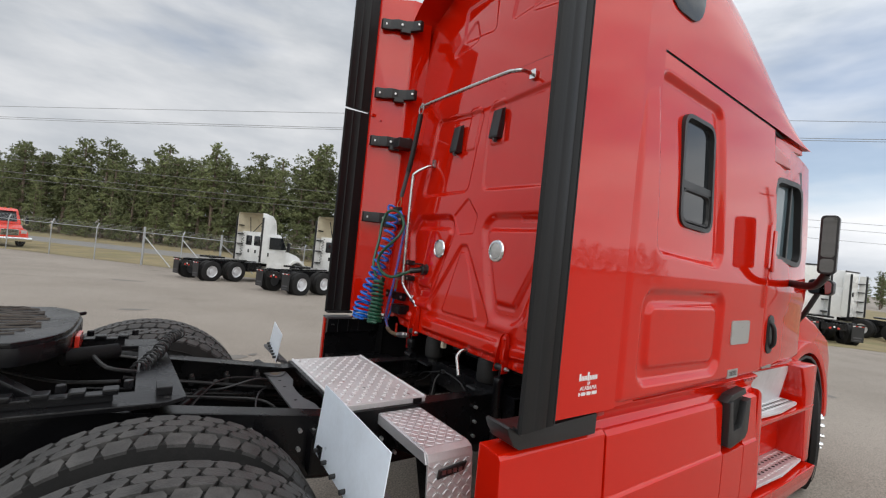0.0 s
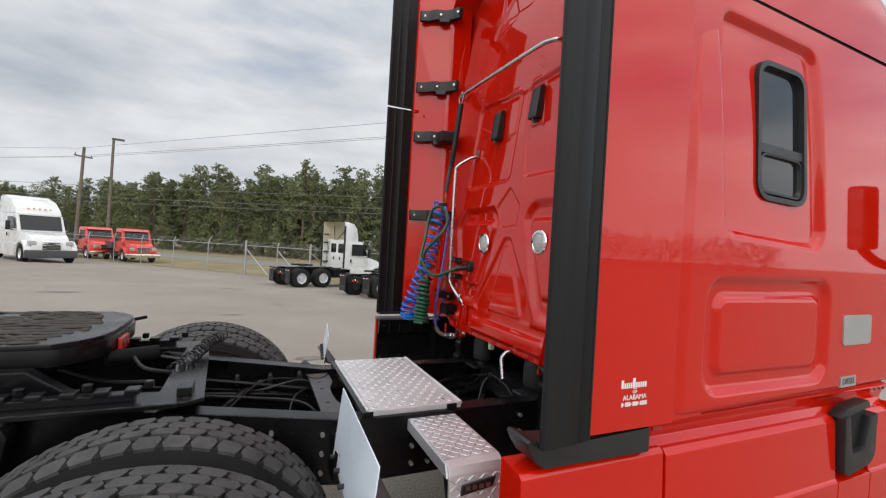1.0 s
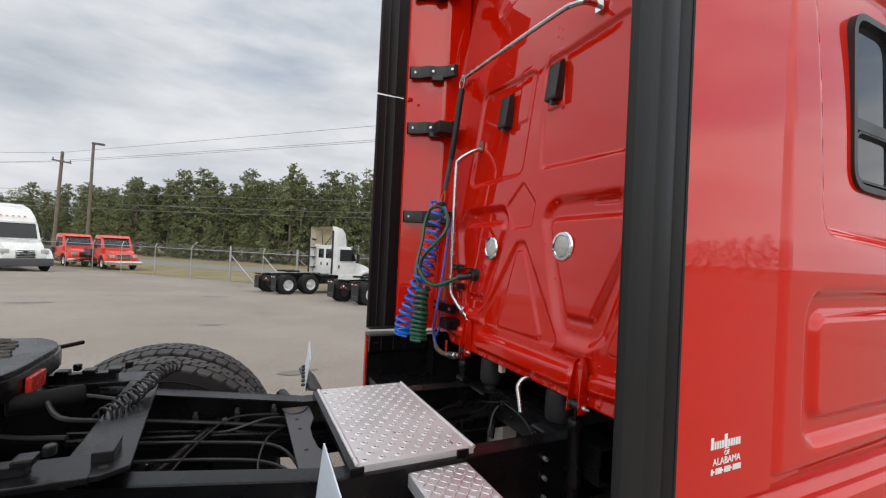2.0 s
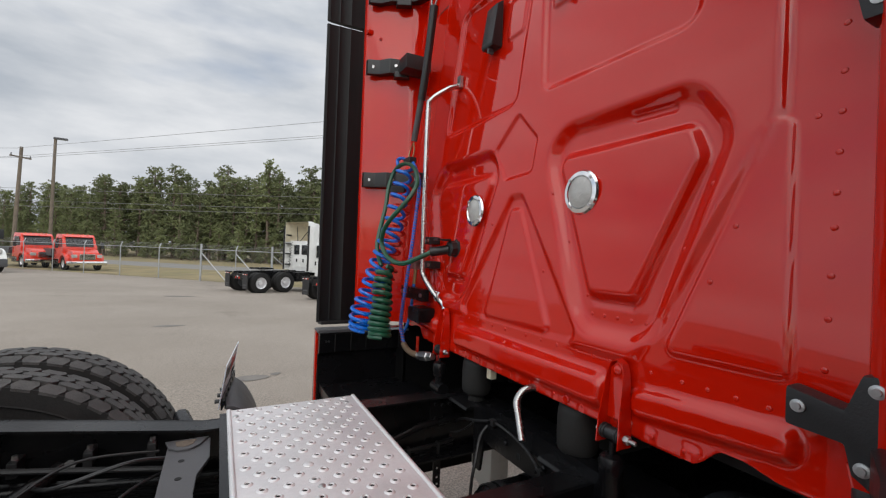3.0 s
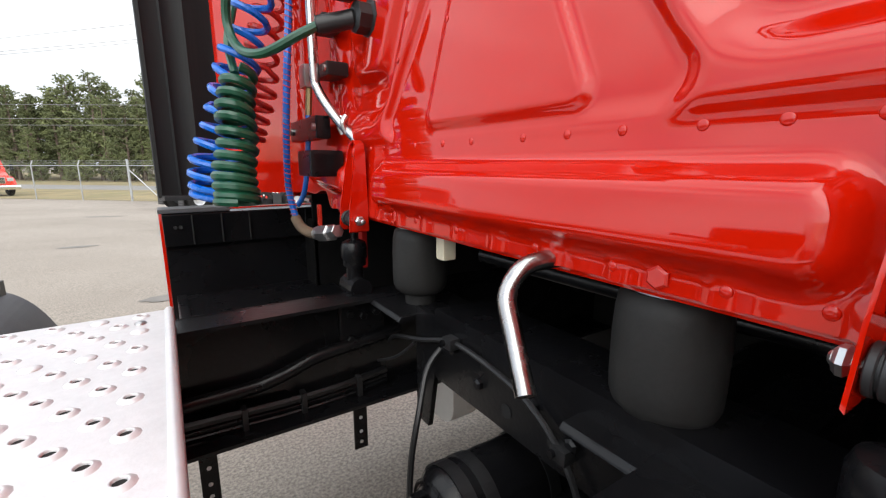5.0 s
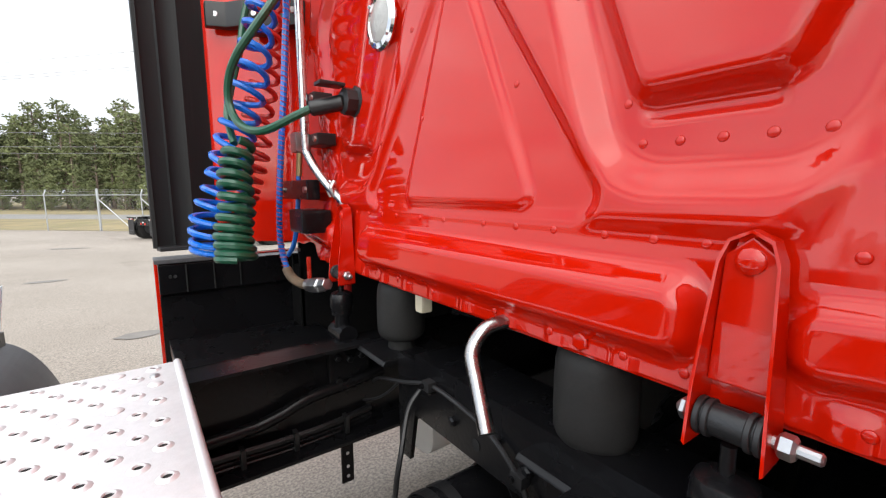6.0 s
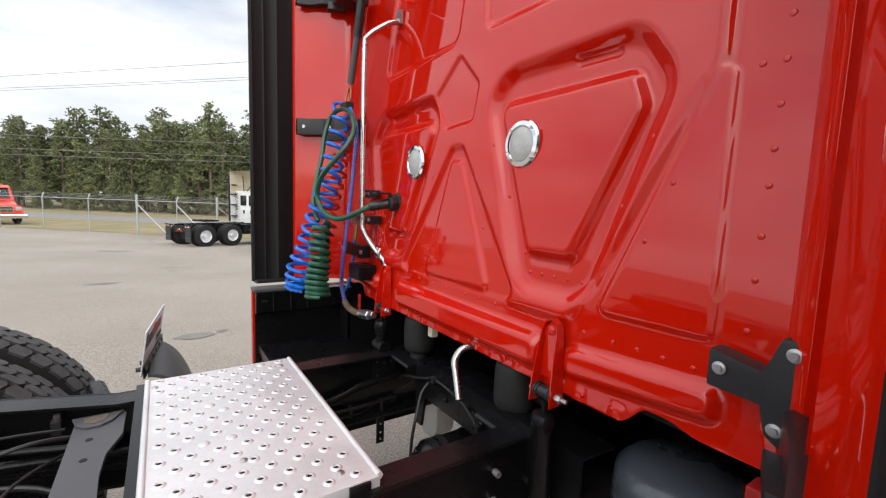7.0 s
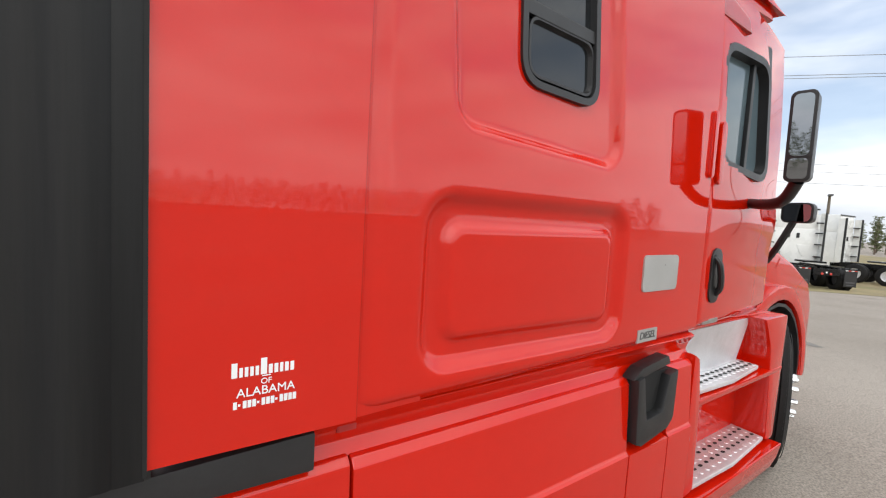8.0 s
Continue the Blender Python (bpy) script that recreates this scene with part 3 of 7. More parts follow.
# upper right bracket and large lower right bracket
ub = part("extender_bracket", prism([(-0.95, 2.235), (-1.12, 2.25), (-1.12, 2.16), (-1.06, 2.15), (-1.03, 2.075), (-0.985, 2.075), (-0.97, 2.15), (-0.95, 2.17)], "x", -0.035, 0.02, 0.006), PLASTIC, truck, "black ribbed support bracket", True)
part("bolt", lathe([(0.012, 0.0), (0.012, -0.003), (0.007, -0.004), (0.006, -0.008)], (-0.035, -1.005, 2.105), "x", 16), STEEL, ub)
lb = part("extender_bracket", prism([(-0.905, 1.462), (-0.985, 1.445), (-1.005, 1.505), (-1.045, 1.51), (-1.06, 1.45), (-1.155, 1.44), (-1.165, 1.26), (-1.06, 1.30), (-0.995, 1.345), (-0.985, 1.39), (-0.905, 1.395)], "x", -0.06, -0.012, 0.008), PLASTIC, truck, "large black support bracket", True)
for y, z in ((-0.925, 1.432), (-1.025, 1.485), (-1.01, 1.36)):
    part("bolt", lathe([(0.011, 0.0), (0.011, -0.003), (0.0065, -0.004), (0.006, -0.008)], (-0.061, y, z), "x", 16), STEEL, lb)
arm = [(-0.060, 1.03), (-0.085, 1.025), (-0.20, 1.07), (-0.33, 1.105), (-0.335, 1.125), (-0.20, 1.10), (-0.075, 1.06)]
part("reach_arm", prism([(x, -y) for x, y in arm], "z", 1.34, 1.405, 0.006), PLASTIC, lb, smooth=True)
part("rib", prism([(x, -y) for x, y in ((-0.10, 1.01), (-0.22, 1.055), (-0.22, 1.08), (-0.10, 1.05))], "z", 1.315, 1.345, 0.004), PLASTIC, lb)
part("pocket", prism(round_poly(-1.155, 1.385, -1.075, 1.412, 0.012), "x", -0.064, -0.058), DARK, lb)
part("corner_gusset", prism([(-0.975, 1.35), (-1.17, 1.35), (-1.17, 1.22), (-1.0, 1.24)], "x", -0.02, 0.02, 0.004), RED, truck)
part("gusset_foot", box((-0.03, -1.15, 1.18), (0.02, -0.97, 1.235), 0.006), RED_UNDER, truck)

# chrome grab bar under the roof seam with its sprung hose hanger
bar = part("hose_bar", tube([(0.11, -0.42, 2.945), (0.03, -0.415, 2.945), (-0.01, -0.375, 2.945), (-0.03, -0.24, 2.945), (-0.05, 0.54, 2.945), (-0.045, 0.60, 2.93)], 0.0125, 12, 6), POLISHED, truck, "polished steel hose bar", True)
part("flange", prism(round_poly(-0.45, 2.915, -0.40, 2.97, 0.01), "x", 0.085, 0.10, 0.002), CHROME, bar)
part("carabiner", tube([(-0.055, 0.60, 2.965), (-0.055, 0.575, 2.93), (-0.055, 0.595, 2.885), (-0.055, 0.63, 2.885), (-0.055, 0.64, 2.93), (-0.055, 0.60, 2.965)], 0.005, 6, 5), STEEL, bar, "steel snap hook", True)
strap = part("hanger", tube([(-0.055, 0.61, 2.88), (-0.062, 0.66, 2.60), (-0.066, 0.70, 2.44)], 0.020, 10, 4), PLASTIC, truck, "black rubber hose hanger", True)
part("sleeve", tube([(-0.066, 0.70, 2.45), (-0.075, 0.755, 2.24)], 0.016, 10), GREY_PLASTIC, strap, "grey lower sleeve", True)
part("ring", tube([(-0.075, 0.757, 2.235), (-0.08, 0.785, 2.20), (-0.085, 0.79, 2.165), (-0.08, 0.76, 2.155), (-0.075, 0.748, 2.19), (-0.075, 0.757, 2.235)], 0.004, 6, 5), BRASS, strap, "brass ring", True)
part("clamp", box((-0.105, 0.735, 2.125), (-0.065, 0.82, 2.155), 0.005), PLASTIC, strap)

# standing chrome pipe beside the wall
pipe = part("standing_pipe", tube([(0.085, 0.56, 2.50), (0.02, 0.575, 2.475), (-0.05, 0.615, 2.42), (-0.06, 0.625, 2.36), (-0.062, 0.625, 2.0), (-0.062, 0.622, 1.62), (-0.058, 0.61, 1.55), (-0.03, 0.555, 1.475), (-0.004, 0.495, 1.42), (-0.006, 0.483, 1.40), (-0.004, 0.478, 1.345)], 0.013, 12, 5), POLISHED, truck, "bright standing air pipe", True)
part("tab", box((-0.008, 0.466, 1.335), (0.0, 0.492, 1.395), 0.003), STEEL, pipe)
part("tab", box((0.07, 0.545, 2.485), (0.088, 0.575, 2.545), 0.003), STEEL, pipe)


def coil(points, r0, r1, turns, wire, squeeze=1.0, sides=7, per=14, phase=0.0):
    """A helix round a bent axis, its turns crowding towards the end as squeeze grows."""
    axis = [Vector(p) for p in points]
    lens = [0.0]
    for a, b in zip(axis, axis[1:]):
        lens.append(lens[-1] + (b - a).length)
    n = int(turns * per)
    out = []
    for i in range(n + 1):
        f = i / n
        s = (1 - (1 - f) ** squeeze) * lens[-1]
        k = max(j for j in range(len(axis) - 1) if lens[j] <= s + 1e-9)
        a, b = axis[k], axis[k + 1]
        t = (s - lens[k]) / max(1e-6, lens[k + 1] - lens[k])
        c = a.lerp(b, min(1, t))
        d = (b - a).normalized()
        side = d.cross(Vector((1, 0, 0.0))).normalized()
        up = side.cross(d)
        r = r0 + (r1 - r0) * f
        r *= 1 + 0.10 * math.sin(i * 0.37)
        w = 2 * math.pi * turns * f + phase
        out.append(c + r * (math.cos(w) * side + math.sin(w) * up))
    return tube(out, wire, sides)


hoses = part("blue_air_hose", coil([(-0.10, 0.80, 2.13), (-0.13, 0.775, 1.96), (-0.18, 0.75, 1.786), (-0.22, 0.758, 1.62), (-0.26, 0.785, 1.50), (-0.295, 0.785, 1.38), (-0.31, 0.794, 1.27)], 0.038, 0.062, 17, 0.0095, 1.35), BLUE_HOSE, truck, "coiled blue air hose", True)
part("red_air_hose", coil([(-0.07, 0.84, 2.12), (-0.09, 0.83, 1.98), (-0.12, 0.825, 1.80), (-0.155, 0.82, 1.62), (-0.20, 0.845, 1.44)], 0.036, 0.046, 14, 0.0088, 1.3, phase=1.0), RED_HOSE, truck, "coiled red air hose", True)
part("green_cable_coil", coil([(-0.24, 0.675, 1.585), (-0.262, 0.635, 1.44), (-0.28, 0.61, 1.262)], 0.034, 0.046, 12, 0.0118, 1.25, sides=8), GREEN_HOSE, truck, "coiled green power cable", True)
part("green_cable", tube([(-0.07, 0.46, 1.681), (-0.13, 0.485, 1.648), (-0.20, 0.545, 1.611), (-0.235, 0.64, 1.634), (-0.25, 0.695, 1.696), (-0.25, 0.68, 1.762), (-0.235, 0.63, 1.817), (-0.20, 0.585, 1.875), (-0.16, 0.56, 1.936), (-0.12, 0.59, 2.005), (-0.10, 0.68, 2.086), (-0.10, 0.79, 2.127), (-0.12, 0.885, 2.109), (-0.15, 0.90, 2.018), (-0.18, 0.86, 1.895), (-0.22, 0.825, 1.765), (-0.24, 0.795, 1.678), (-0.24, 0.725, 1.59)], 0.0112, 9, 6), GREEN_HOSE, truck, "green power cable looped over the hanger", True)
part("hose_tail", tube([(-0.08, 0.746, 2.118), (-0.085, 0.806, 2.148), (-0.09, 0.88, 2.172), (-0.10, 0.915, 2.165), (-0.10, 0.90, 2.12)], 0.009, 8, 6), BLUE_HOSE, truck, "blue hose end", True)
drop = part("blue_supply_hose", tube([(-0.09, 0.72, 2.12), (-0.10, 0.63, 2.041), (-0.105, 0.60, 1.968), (-0.11, 0.61, 1.87), (-0.12, 0.623, 1.713), (-0.13, 0.645, 1.553), (-0.13, 0.69, 1.41), (-0.125, 0.72, 1.286), (-0.115, 0.69, 1.198)], 0.0092, 8, 6), BLUE_HOSE, truck, "blue supply hose in a spring guard", True)
part("spring_guard", coil([(-0.10, 0.63, 2.041), (-0.105, 0.60, 1.968), (-0.11, 0.61, 1.87), (-0.12, 0.623, 1.713), (-0.13, 0.645, 1.553), (-0.13, 0.69, 1.41), (-0.125, 0.72, 1.286), (-0.118, 0.70, 1.215)], 0.0108, 0.0112, 62, 0.0014, 1.0, 4, 8), RED_HOSE, drop, "thin red spring guard", True)
fit_end = part("hose_elbow", tube([(-0.116, 0.700, 1.205), (-0.112, 0.660, 1.183), (-0.104, 0.600, 1.174), (-0.098, 0.545, 1.178)], 0.0145, 10, 5), HOSE_BROWN, truck, "worn brown rubber hose elbow", True)
part("clip", rod((-0.099, 0.552, 1.178), (-0.096, 0.528, 1.181), 0.0185, 12, 0.003), STEEL, fit_end, smooth=True)
part("coupling", rod((-0.096, 0.530, 1.181), (-0.090, 0.460, 1.192), 0.0225, 6, 0.004), STEEL, fit_end, "dull steel coupling")
part("nut", rod((-0.090, 0.462, 1.192), (-0.086, 0.425, 1.20), 0.017, 6, 0.002), STEEL, fit_end)

# trailer light socket
sock = part("light_socket", lathe([(0.044, 0.0), (0.044, -0.012), (0.036, -0.016), (0.036, -0.045), (0.028, -0.05)], (0.025, 0.43, 1.688), "x", 8), PLASTIC, truck, "black seven-pin light socket", True)
part("plug", rod((-0.018, 0.43, 1.685), (-0.095, 0.475, 1.668), 0.021, 12, 0.004), PLASTIC, sock, "black plug", True)
part("lid", box((-0.09, 0.41, 1.722), (-0.02, 0.455, 1.731), 0.003), PLASTIC, sock)

# pneumatic odds and ends in the left corner
corner = part("line_bracket", box((-0.075, 0.59, 1.425), (-0.035, 0.86, 1.485), 0.006), BLACK, truck, "black air-line bracket")
for y in (0.60, 0.835):
    part("bolt", rod((-0.075, y, 1.455), (-0.083, y, 1.455), 0.010, 8), STEEL, corner)
part("air_valve", box((-0.10, 0.57, 1.325), (-0.01, 0.70, 1.395), 0.01), BLACK, truck, "black air valve with dull edges")
for z, y0 in ((1.725, 0.60), (1.605, 0.585)):
    c = part("hose_clip", box((-0.04, y0, z - 0.018), (0.02, y0 + 0.10, z + 0.018), 0.006), PLASTIC, truck, "black clip")
    part("bolt", rod((-0.035, y0 + 0.012, z), (-0.046, y0 + 0.012, z), 0.009, 8), STEEL, c)
gl = part("gladhand", box((-0.06, 0.725, 1.575), (-0.015, 0.785, 1.64), 0.012), STEEL, truck, "dull metal gladhand", True)
part("stem", rod((-0.04, 0.75, 1.58), (-0.045, 0.755, 1.50), 0.010, 8), BRASS, gl)
part("tail_hose", tube([(-0.045, 0.755, 1.52), (-0.05, 0.765, 1.40), (-0.06, 0.79, 1.28), (-0.08, 0.81, 1.23)], 0.008, 7, 4), BLUE_HOSE, gl)
for y in (0.545, 0.515):
    part("eyelet", tube([(-0.02, y, 1.435), (-0.03, y, 1.46), (-0.02, y, 1.48)], 0.006, 6, 3), STEEL, truck)
part("vent_tag", box((-0.03, 0.86, 1.235), (-0.02, 0.93, 1.245)), STEEL, truck)
part("bleed_cord", box((-0.065, 0.645, 1.14), (-0.055, 0.662, 1.245), 0.003), REFLECTOR, truck, "red pull tab")

# ---- cab suspension ----
def cab_mount(y, reach=0.46):
    course = [(-0.034, 1.20, 0.046), (-0.032, 1.26, 0.042), (-0.028, 1.335, 0.030), (-0.025, 1.385, 0.022), (-0.018, 1.406, 0.018), (0.0, 1.415, 0.016), (0.018, 1.406, 0.018), (0.025, 1.385, 0.022), (0.028, 1.335, 0.030), (0.032, 1.26, 0.042), (0.034, 1.20, 0.046)]
    bm = bmesh.new()
    rows = []
    for q, z, d in course:
        k = 1 - 0.005 / math.hypot(q, 0.05)
        rows.append([bm.verts.new(c) for c in ((-0.018, y + q, z), (-0.022 - d, y + q * 1.03, z), (-0.022 - d, y + q * 1.03 * k, z - 0.003), (-0.018, y + q * k, z - 0.003))])
    for p, q in zip(rows, rows[1:]):
        for i in range(4):
            bm.faces.new((p[i], p[(i + 1) % 4], q[(i + 1) % 4], q[i]))
    bm.faces.new(rows[0])
    bm.faces.new(rows[-1][::-1])
    bmesh.ops.recalc_face_normals(bm, faces=bm.faces[:])
    part("mount_channel", bm, RED, truck, "red steel mount with bent flanges", True)
    part("mount_back", prism([(y - 0.029, 1.26), (y - 0.022, 1.39), (y, 1.408), (y + 0.022, 1.39), (y + 0.029, 1.26)], "x", -0.034, -0.020, 0.002), RED, truck)
    part("mount_rivet", lathe([(0.013, 0), (0.013, -0.003), (0.009, -0.006), (0.004, -0.007)], (-0.034, y, 1.385), "x", 12), RED, truck, smooth=True)
    bush = part("bush", rod((-0.046, y - 0.029, 1.226), (-0.046, y + 0.029, 1.226), 0.0165, 24, 0.003), PLASTIC, truck, "black rubber bush", True)
    part("bolt", rod((-0.046, y - 0.070, 1.226), (-0.046, y + 0.050, 1.226), 0.006, 10, 0.002), STEEL, bush)
    part("nut", rod((-0.046, y - 0.052, 1.226), (-0.046, y - 0.037, 1.226), 0.012, 6, 0.003), STEEL, bush)
    part("nut", rod((-0.046, y + 0.037, 1.226), (-0.046, y + 0.047, 1.226), 0.012, 6, 0.003), STEEL, bush)
    for q in (-0.026, -0.018, 0.018, 0.026):
        part("washer", rod((-0.046, y + q - 0.003, 1.226), (-0.046, y + q + 0.003, 1.226), 0.0195, 24, 0.001), RUBBER, bush, smooth=True)
    sh = part("shock_absorber", lathe([(0.007, 0.0), (0.007, -0.03), (0.018, -0.031), (0.028, -0.036), (0.032, -0.048), (0.032, -0.075), (0.029, -0.08), (0.029, -0.65 * reach), (0.026, -0.66 * reach), (0.021, -0.67 * reach), (0.021, -reach)], (-0.046, y, 1.205), "z", 20), BLACK, truck, "black cab shock absorber", True)
    part("eye", rod((-0.046, y - 0.04, 1.20 - reach), (-0.046, y + 0.04, 1.20 - reach), 0.028, 14), BLACK, sh)


cab_mount(-0.53)
cab_mount(0.43, 0.145)


def air_bag(y):
    b = part("air_bag", lathe([(0.040, 0.014), (0.052, 0.012), (0.059, 0.004), (0.062, -0.012), (0.0635, -0.045), (0.0635, -0.095), (0.0625, -0.118), (0.058, -0.130), (0.048, -0.138), (0.036, -0.142), (0.036, -0.165)], (0.055, y, 1.205), "z", 32), AIR_BAG, truck, "black rubber cab air spring", True)
    part("cap", rod((0.055, y, 1.212), (0.055, y, 1.224), 0.050, 24, 0.003), STEEL, b)
    part("cradle", prism([(0.15, 1.042), (-0.035, 1.040), (-0.042, 1.030), (-0.035, 1.026), (0.10, 1.030), (0.12, 0.90), (0.15, 0.90)], "y", y - 0.075, y + 0.075, 0.003), BLACK, b)
    part("bolt", lathe([(0.013, 0), (0.013, -0.007), (0.010, -0.009)], (-0.012, y - 0.02, 1.246), "x", 6), RED, b)


air_bag(-0.315)
air_bag(0.275)
part("drain_pipe", tube([(0.04, -0.195, 1.238), (-0.02, -0.19, 1.238), (-0.055, -0.18, 1.228), (-0.078, -0.178, 1.195), (-0.09, -0.205, 1.155), (-0.108, -0.248, 1.10)], 0.0125, 14, 6), DULL_STEEL, truck, "bent bright steel pipe", True)
part("rubber_flap", box((0.02, 0.12, 1.17), (0.05, 0.15, 1.235), 0.006), CREAM, truck, "cream rubber drain flap")

# crosswise cab support, cylinders and lines under the cab
beam = part("cross_beam", prism([(-0.002, 1.078), (0.135, 1.072), (0.135, 1.064), (0.008, 1.068), (0.008, 0.945), (0.05, 0.935), (0.05, 0.925), (-0.002, 0.93)], "y", -0.62, 0.12, 0.003), BLACK, truck, "black pressed cross beam with open flanges", True)
for y, z in ((0.05, 1.02), (-0.03, 0.985), (-0.16, 1.01), (-0.235, 0.99), (-0.42, 1.0)):
    part("bolt", lathe([(0.011, 0.0), (0.011, -0.007), (0.006, -0.010)], (-0.003, y, z), "x", 6), BLACK, beam)
for y in (-0.10, -0.20, -0.31):
    part("hole", rod((-0.0026, y, 0.968), (-0.0034, y, 0.968), 0.012, 12), DARK, beam)
part("beam_bracket", prism([(0.10, 1.06), (0.20, 1.06), (0.20, 0.80), (0.15, 0.80)], "x", 0.0, 0.012, 0.003), BLACK, truck, "black gusset plate", True)
part("torsion_bar", rod((0.30, -0.42, 1.12), (0.10, 0.10, 1.18), 0.016, 10), BLACK, truck, smooth=True)
cyl = part("air_tank", lathe([(0.0, -0.30), (0.05, -0.295), (0.075, -0.27), (0.078, -0.25), (0.078, 0.25), (0.075, 0.27), (0.05, 0.295), (0.0, 0.30)], (0.18, -0.045, 0.775), "x", 32), BLACK, truck, "black air tank with bands", True)
for x in (-0.07, -0.03, 0.10):
    part("band", lathe([(0.078, -0.012), (0.081, -0.012), (0.081, 0.012), (0.078, 0.012)], (x, -0.045, 0.775), "x", 32, True), PLASTIC, cyl)
part("tank_port", rod((-0.115, -0.02, 0.80), (-0.135, -0.02, 0.80), 0.014, 6), BLACK, cyl)
part("weld_ring", lathe([(0.058, 0.0), (0.062, -0.004), (0.066, 0.0)], (-0.108, -0.045, 0.775), "x", 28, True), BLACK, cyl)
can = part("filter_canister", lathe([(0.0, 0.24), (0.050, 0.235), (0.060, 0.22), (0.060, -0.02), (0.054, -0.03), (0.054, -0.045), (0.064, -0.05), (0.064, -0.09), (0.056, -0.10), (0.056, -0.12), (0.064, -0.125), (0.060, -0.16), (0.03, -0.18), (0.0, -0.182)], (0.0, -0.185, 0.735), "x", 28), BLACK, truck, "black ribbed filter canister", True)
part("strap", lathe([(0.060, -0.010), (0.0635, -0.010), (0.0635, 0.010), (0.060, 0.010)], (0.08, -0.185, 0.735), "x", 28, True), PLASTIC, can)
part("transmission", lathe([(0.05, -0.5), (0.11, -0.48), (0.13, -0.3), (0.13, 0.1), (0.18, 0.25), (0.22, 0.6)], (0.55, -0.22, 0.72), "x", 24), BLACK, truck, "black gearbox housing", True)
part("white_tank", prism(round_poly(0.64, 0.36, 0.84, 0.72, 0.085), "x", 0.40, 0.52, 0.02), WHITE_PAINT, truck, "white fluid tank", True)
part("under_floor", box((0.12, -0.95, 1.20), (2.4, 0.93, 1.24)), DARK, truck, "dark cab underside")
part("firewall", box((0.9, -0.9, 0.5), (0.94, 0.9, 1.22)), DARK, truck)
for pts, r in (([(0.03, 0.40, 0.90), (-0.01, 0.28, 0.965), (-0.012, 0.16, 1.0), (-0.010, 0.045, 1.035), (-0.012, -0.06, 1.035)], 0.005), ([(-0.012, -0.06, 1.035), (-0.014, -0.15, 1.02), (-0.016, -0.225, 0.975), (-0.02, -0.27, 0.90), (-0.05, -0.30, 0.80)], 0.005), ([(0.0, 0.10, 1.0), (-0.035, 0.095, 0.965), (-0.075, 0.06, 0.90), (-0.10, 0.045, 0.82), (-0.115, 0.03, 0.70)], 0.006), ([(0.04, 0.24, 1.02), (0.01, 0.20, 0.99), (-0.02, 0.25, 0.93), (-0.03, 0.34, 0.885)], 0.0035)):
    part("air_line", tube(pts, r, 7, 6), PLASTIC, truck, "thin black air line", True)
for y, z in ((0.045, 1.035), (-0.225, 0.975)):
    c = part("line_clip", box((-0.024, y - 0.014, z - 0.011), (-0.002, y + 0.014, z + 0.011), 0.004), PLASTIC, truck, "black line clip", True)
    part("bolt", rod((-0.024, y + 0.007, z), (-0.030, y + 0.007, z), 0.006, 6), BLACK, c)

# wheel-like dome behind the right mount
part("filter_dome", lathe([(0.0, 0.0), (0.06, -0.004), (0.12, -0.02), (0.15, -0.05), (0.155, -0.08), (0.155, -0.40)], (0.20, -0.76, 1.095), "z", 40), DOME, truck, "dark grey domed canister", True)
part("battery_box", box((0.15, -1.10, 0.5), (0.75, -0.5, 0.98), 0.02), BLACK, truck)


# ---- right and left sides ----
WINDOW = [(0.465, 2.09), (0.80, 2.08), (0.74, 2.635), (0.425, 2.64)]
UPPER = [(0.24, 1.935), (0.94, 1.90), (0.83, 2.76), (0.155, 2.765)]
LOWER = [(0.16, 1.318), (1.01, 1.305), (1.015, 1.748), (0.16, 1.745)]
LOWER_IN = [(0.23, 1.383), (0.95, 1.37), (0.95, 1.678), (0.225, 1.68)]
SIDE_END = 1.672


def side_relief(u, v):
    h = np.zeros(u.shape)
    h = plateau(h, UPPER, u, v, -0.030, 0.04, 0.07)
    h = plateau(h, LOWER, u, v, -0.028, 0.045, 0.08)
    h = plateau(h, LOWER_IN, u, v, 0.020, 0.028, 0.05)
    h = h - 0.030 * (1 - smooth_step(1.235, 1.275, v)) ** 2
    h = h - 0.012 * (1 - smooth_step(-0.004, 0.05, u))
    return h


def side_y(u, v):
    return 1.212 - 0.026 * u + side_relief(u, v) - 0.035 * np.clip((v - 2.2) / 0.7, 0, 1) ** 2


def window_gap(u, v):
    return inside(shrunk(WINDOW, 0.06), u, v, 0.06) > -0.005


for s in (-1, 1):
    sheet("sleeper_side", np.arange(0.0, SIDE_END - 0.004, 0.0105), np.arange(1.235, 2.872, 0.0105), lambda u, v: (u, s * side_y(u, v), v), RED, truck, window_gap, "glossy red sleeper side with pressed panels", 0.0)


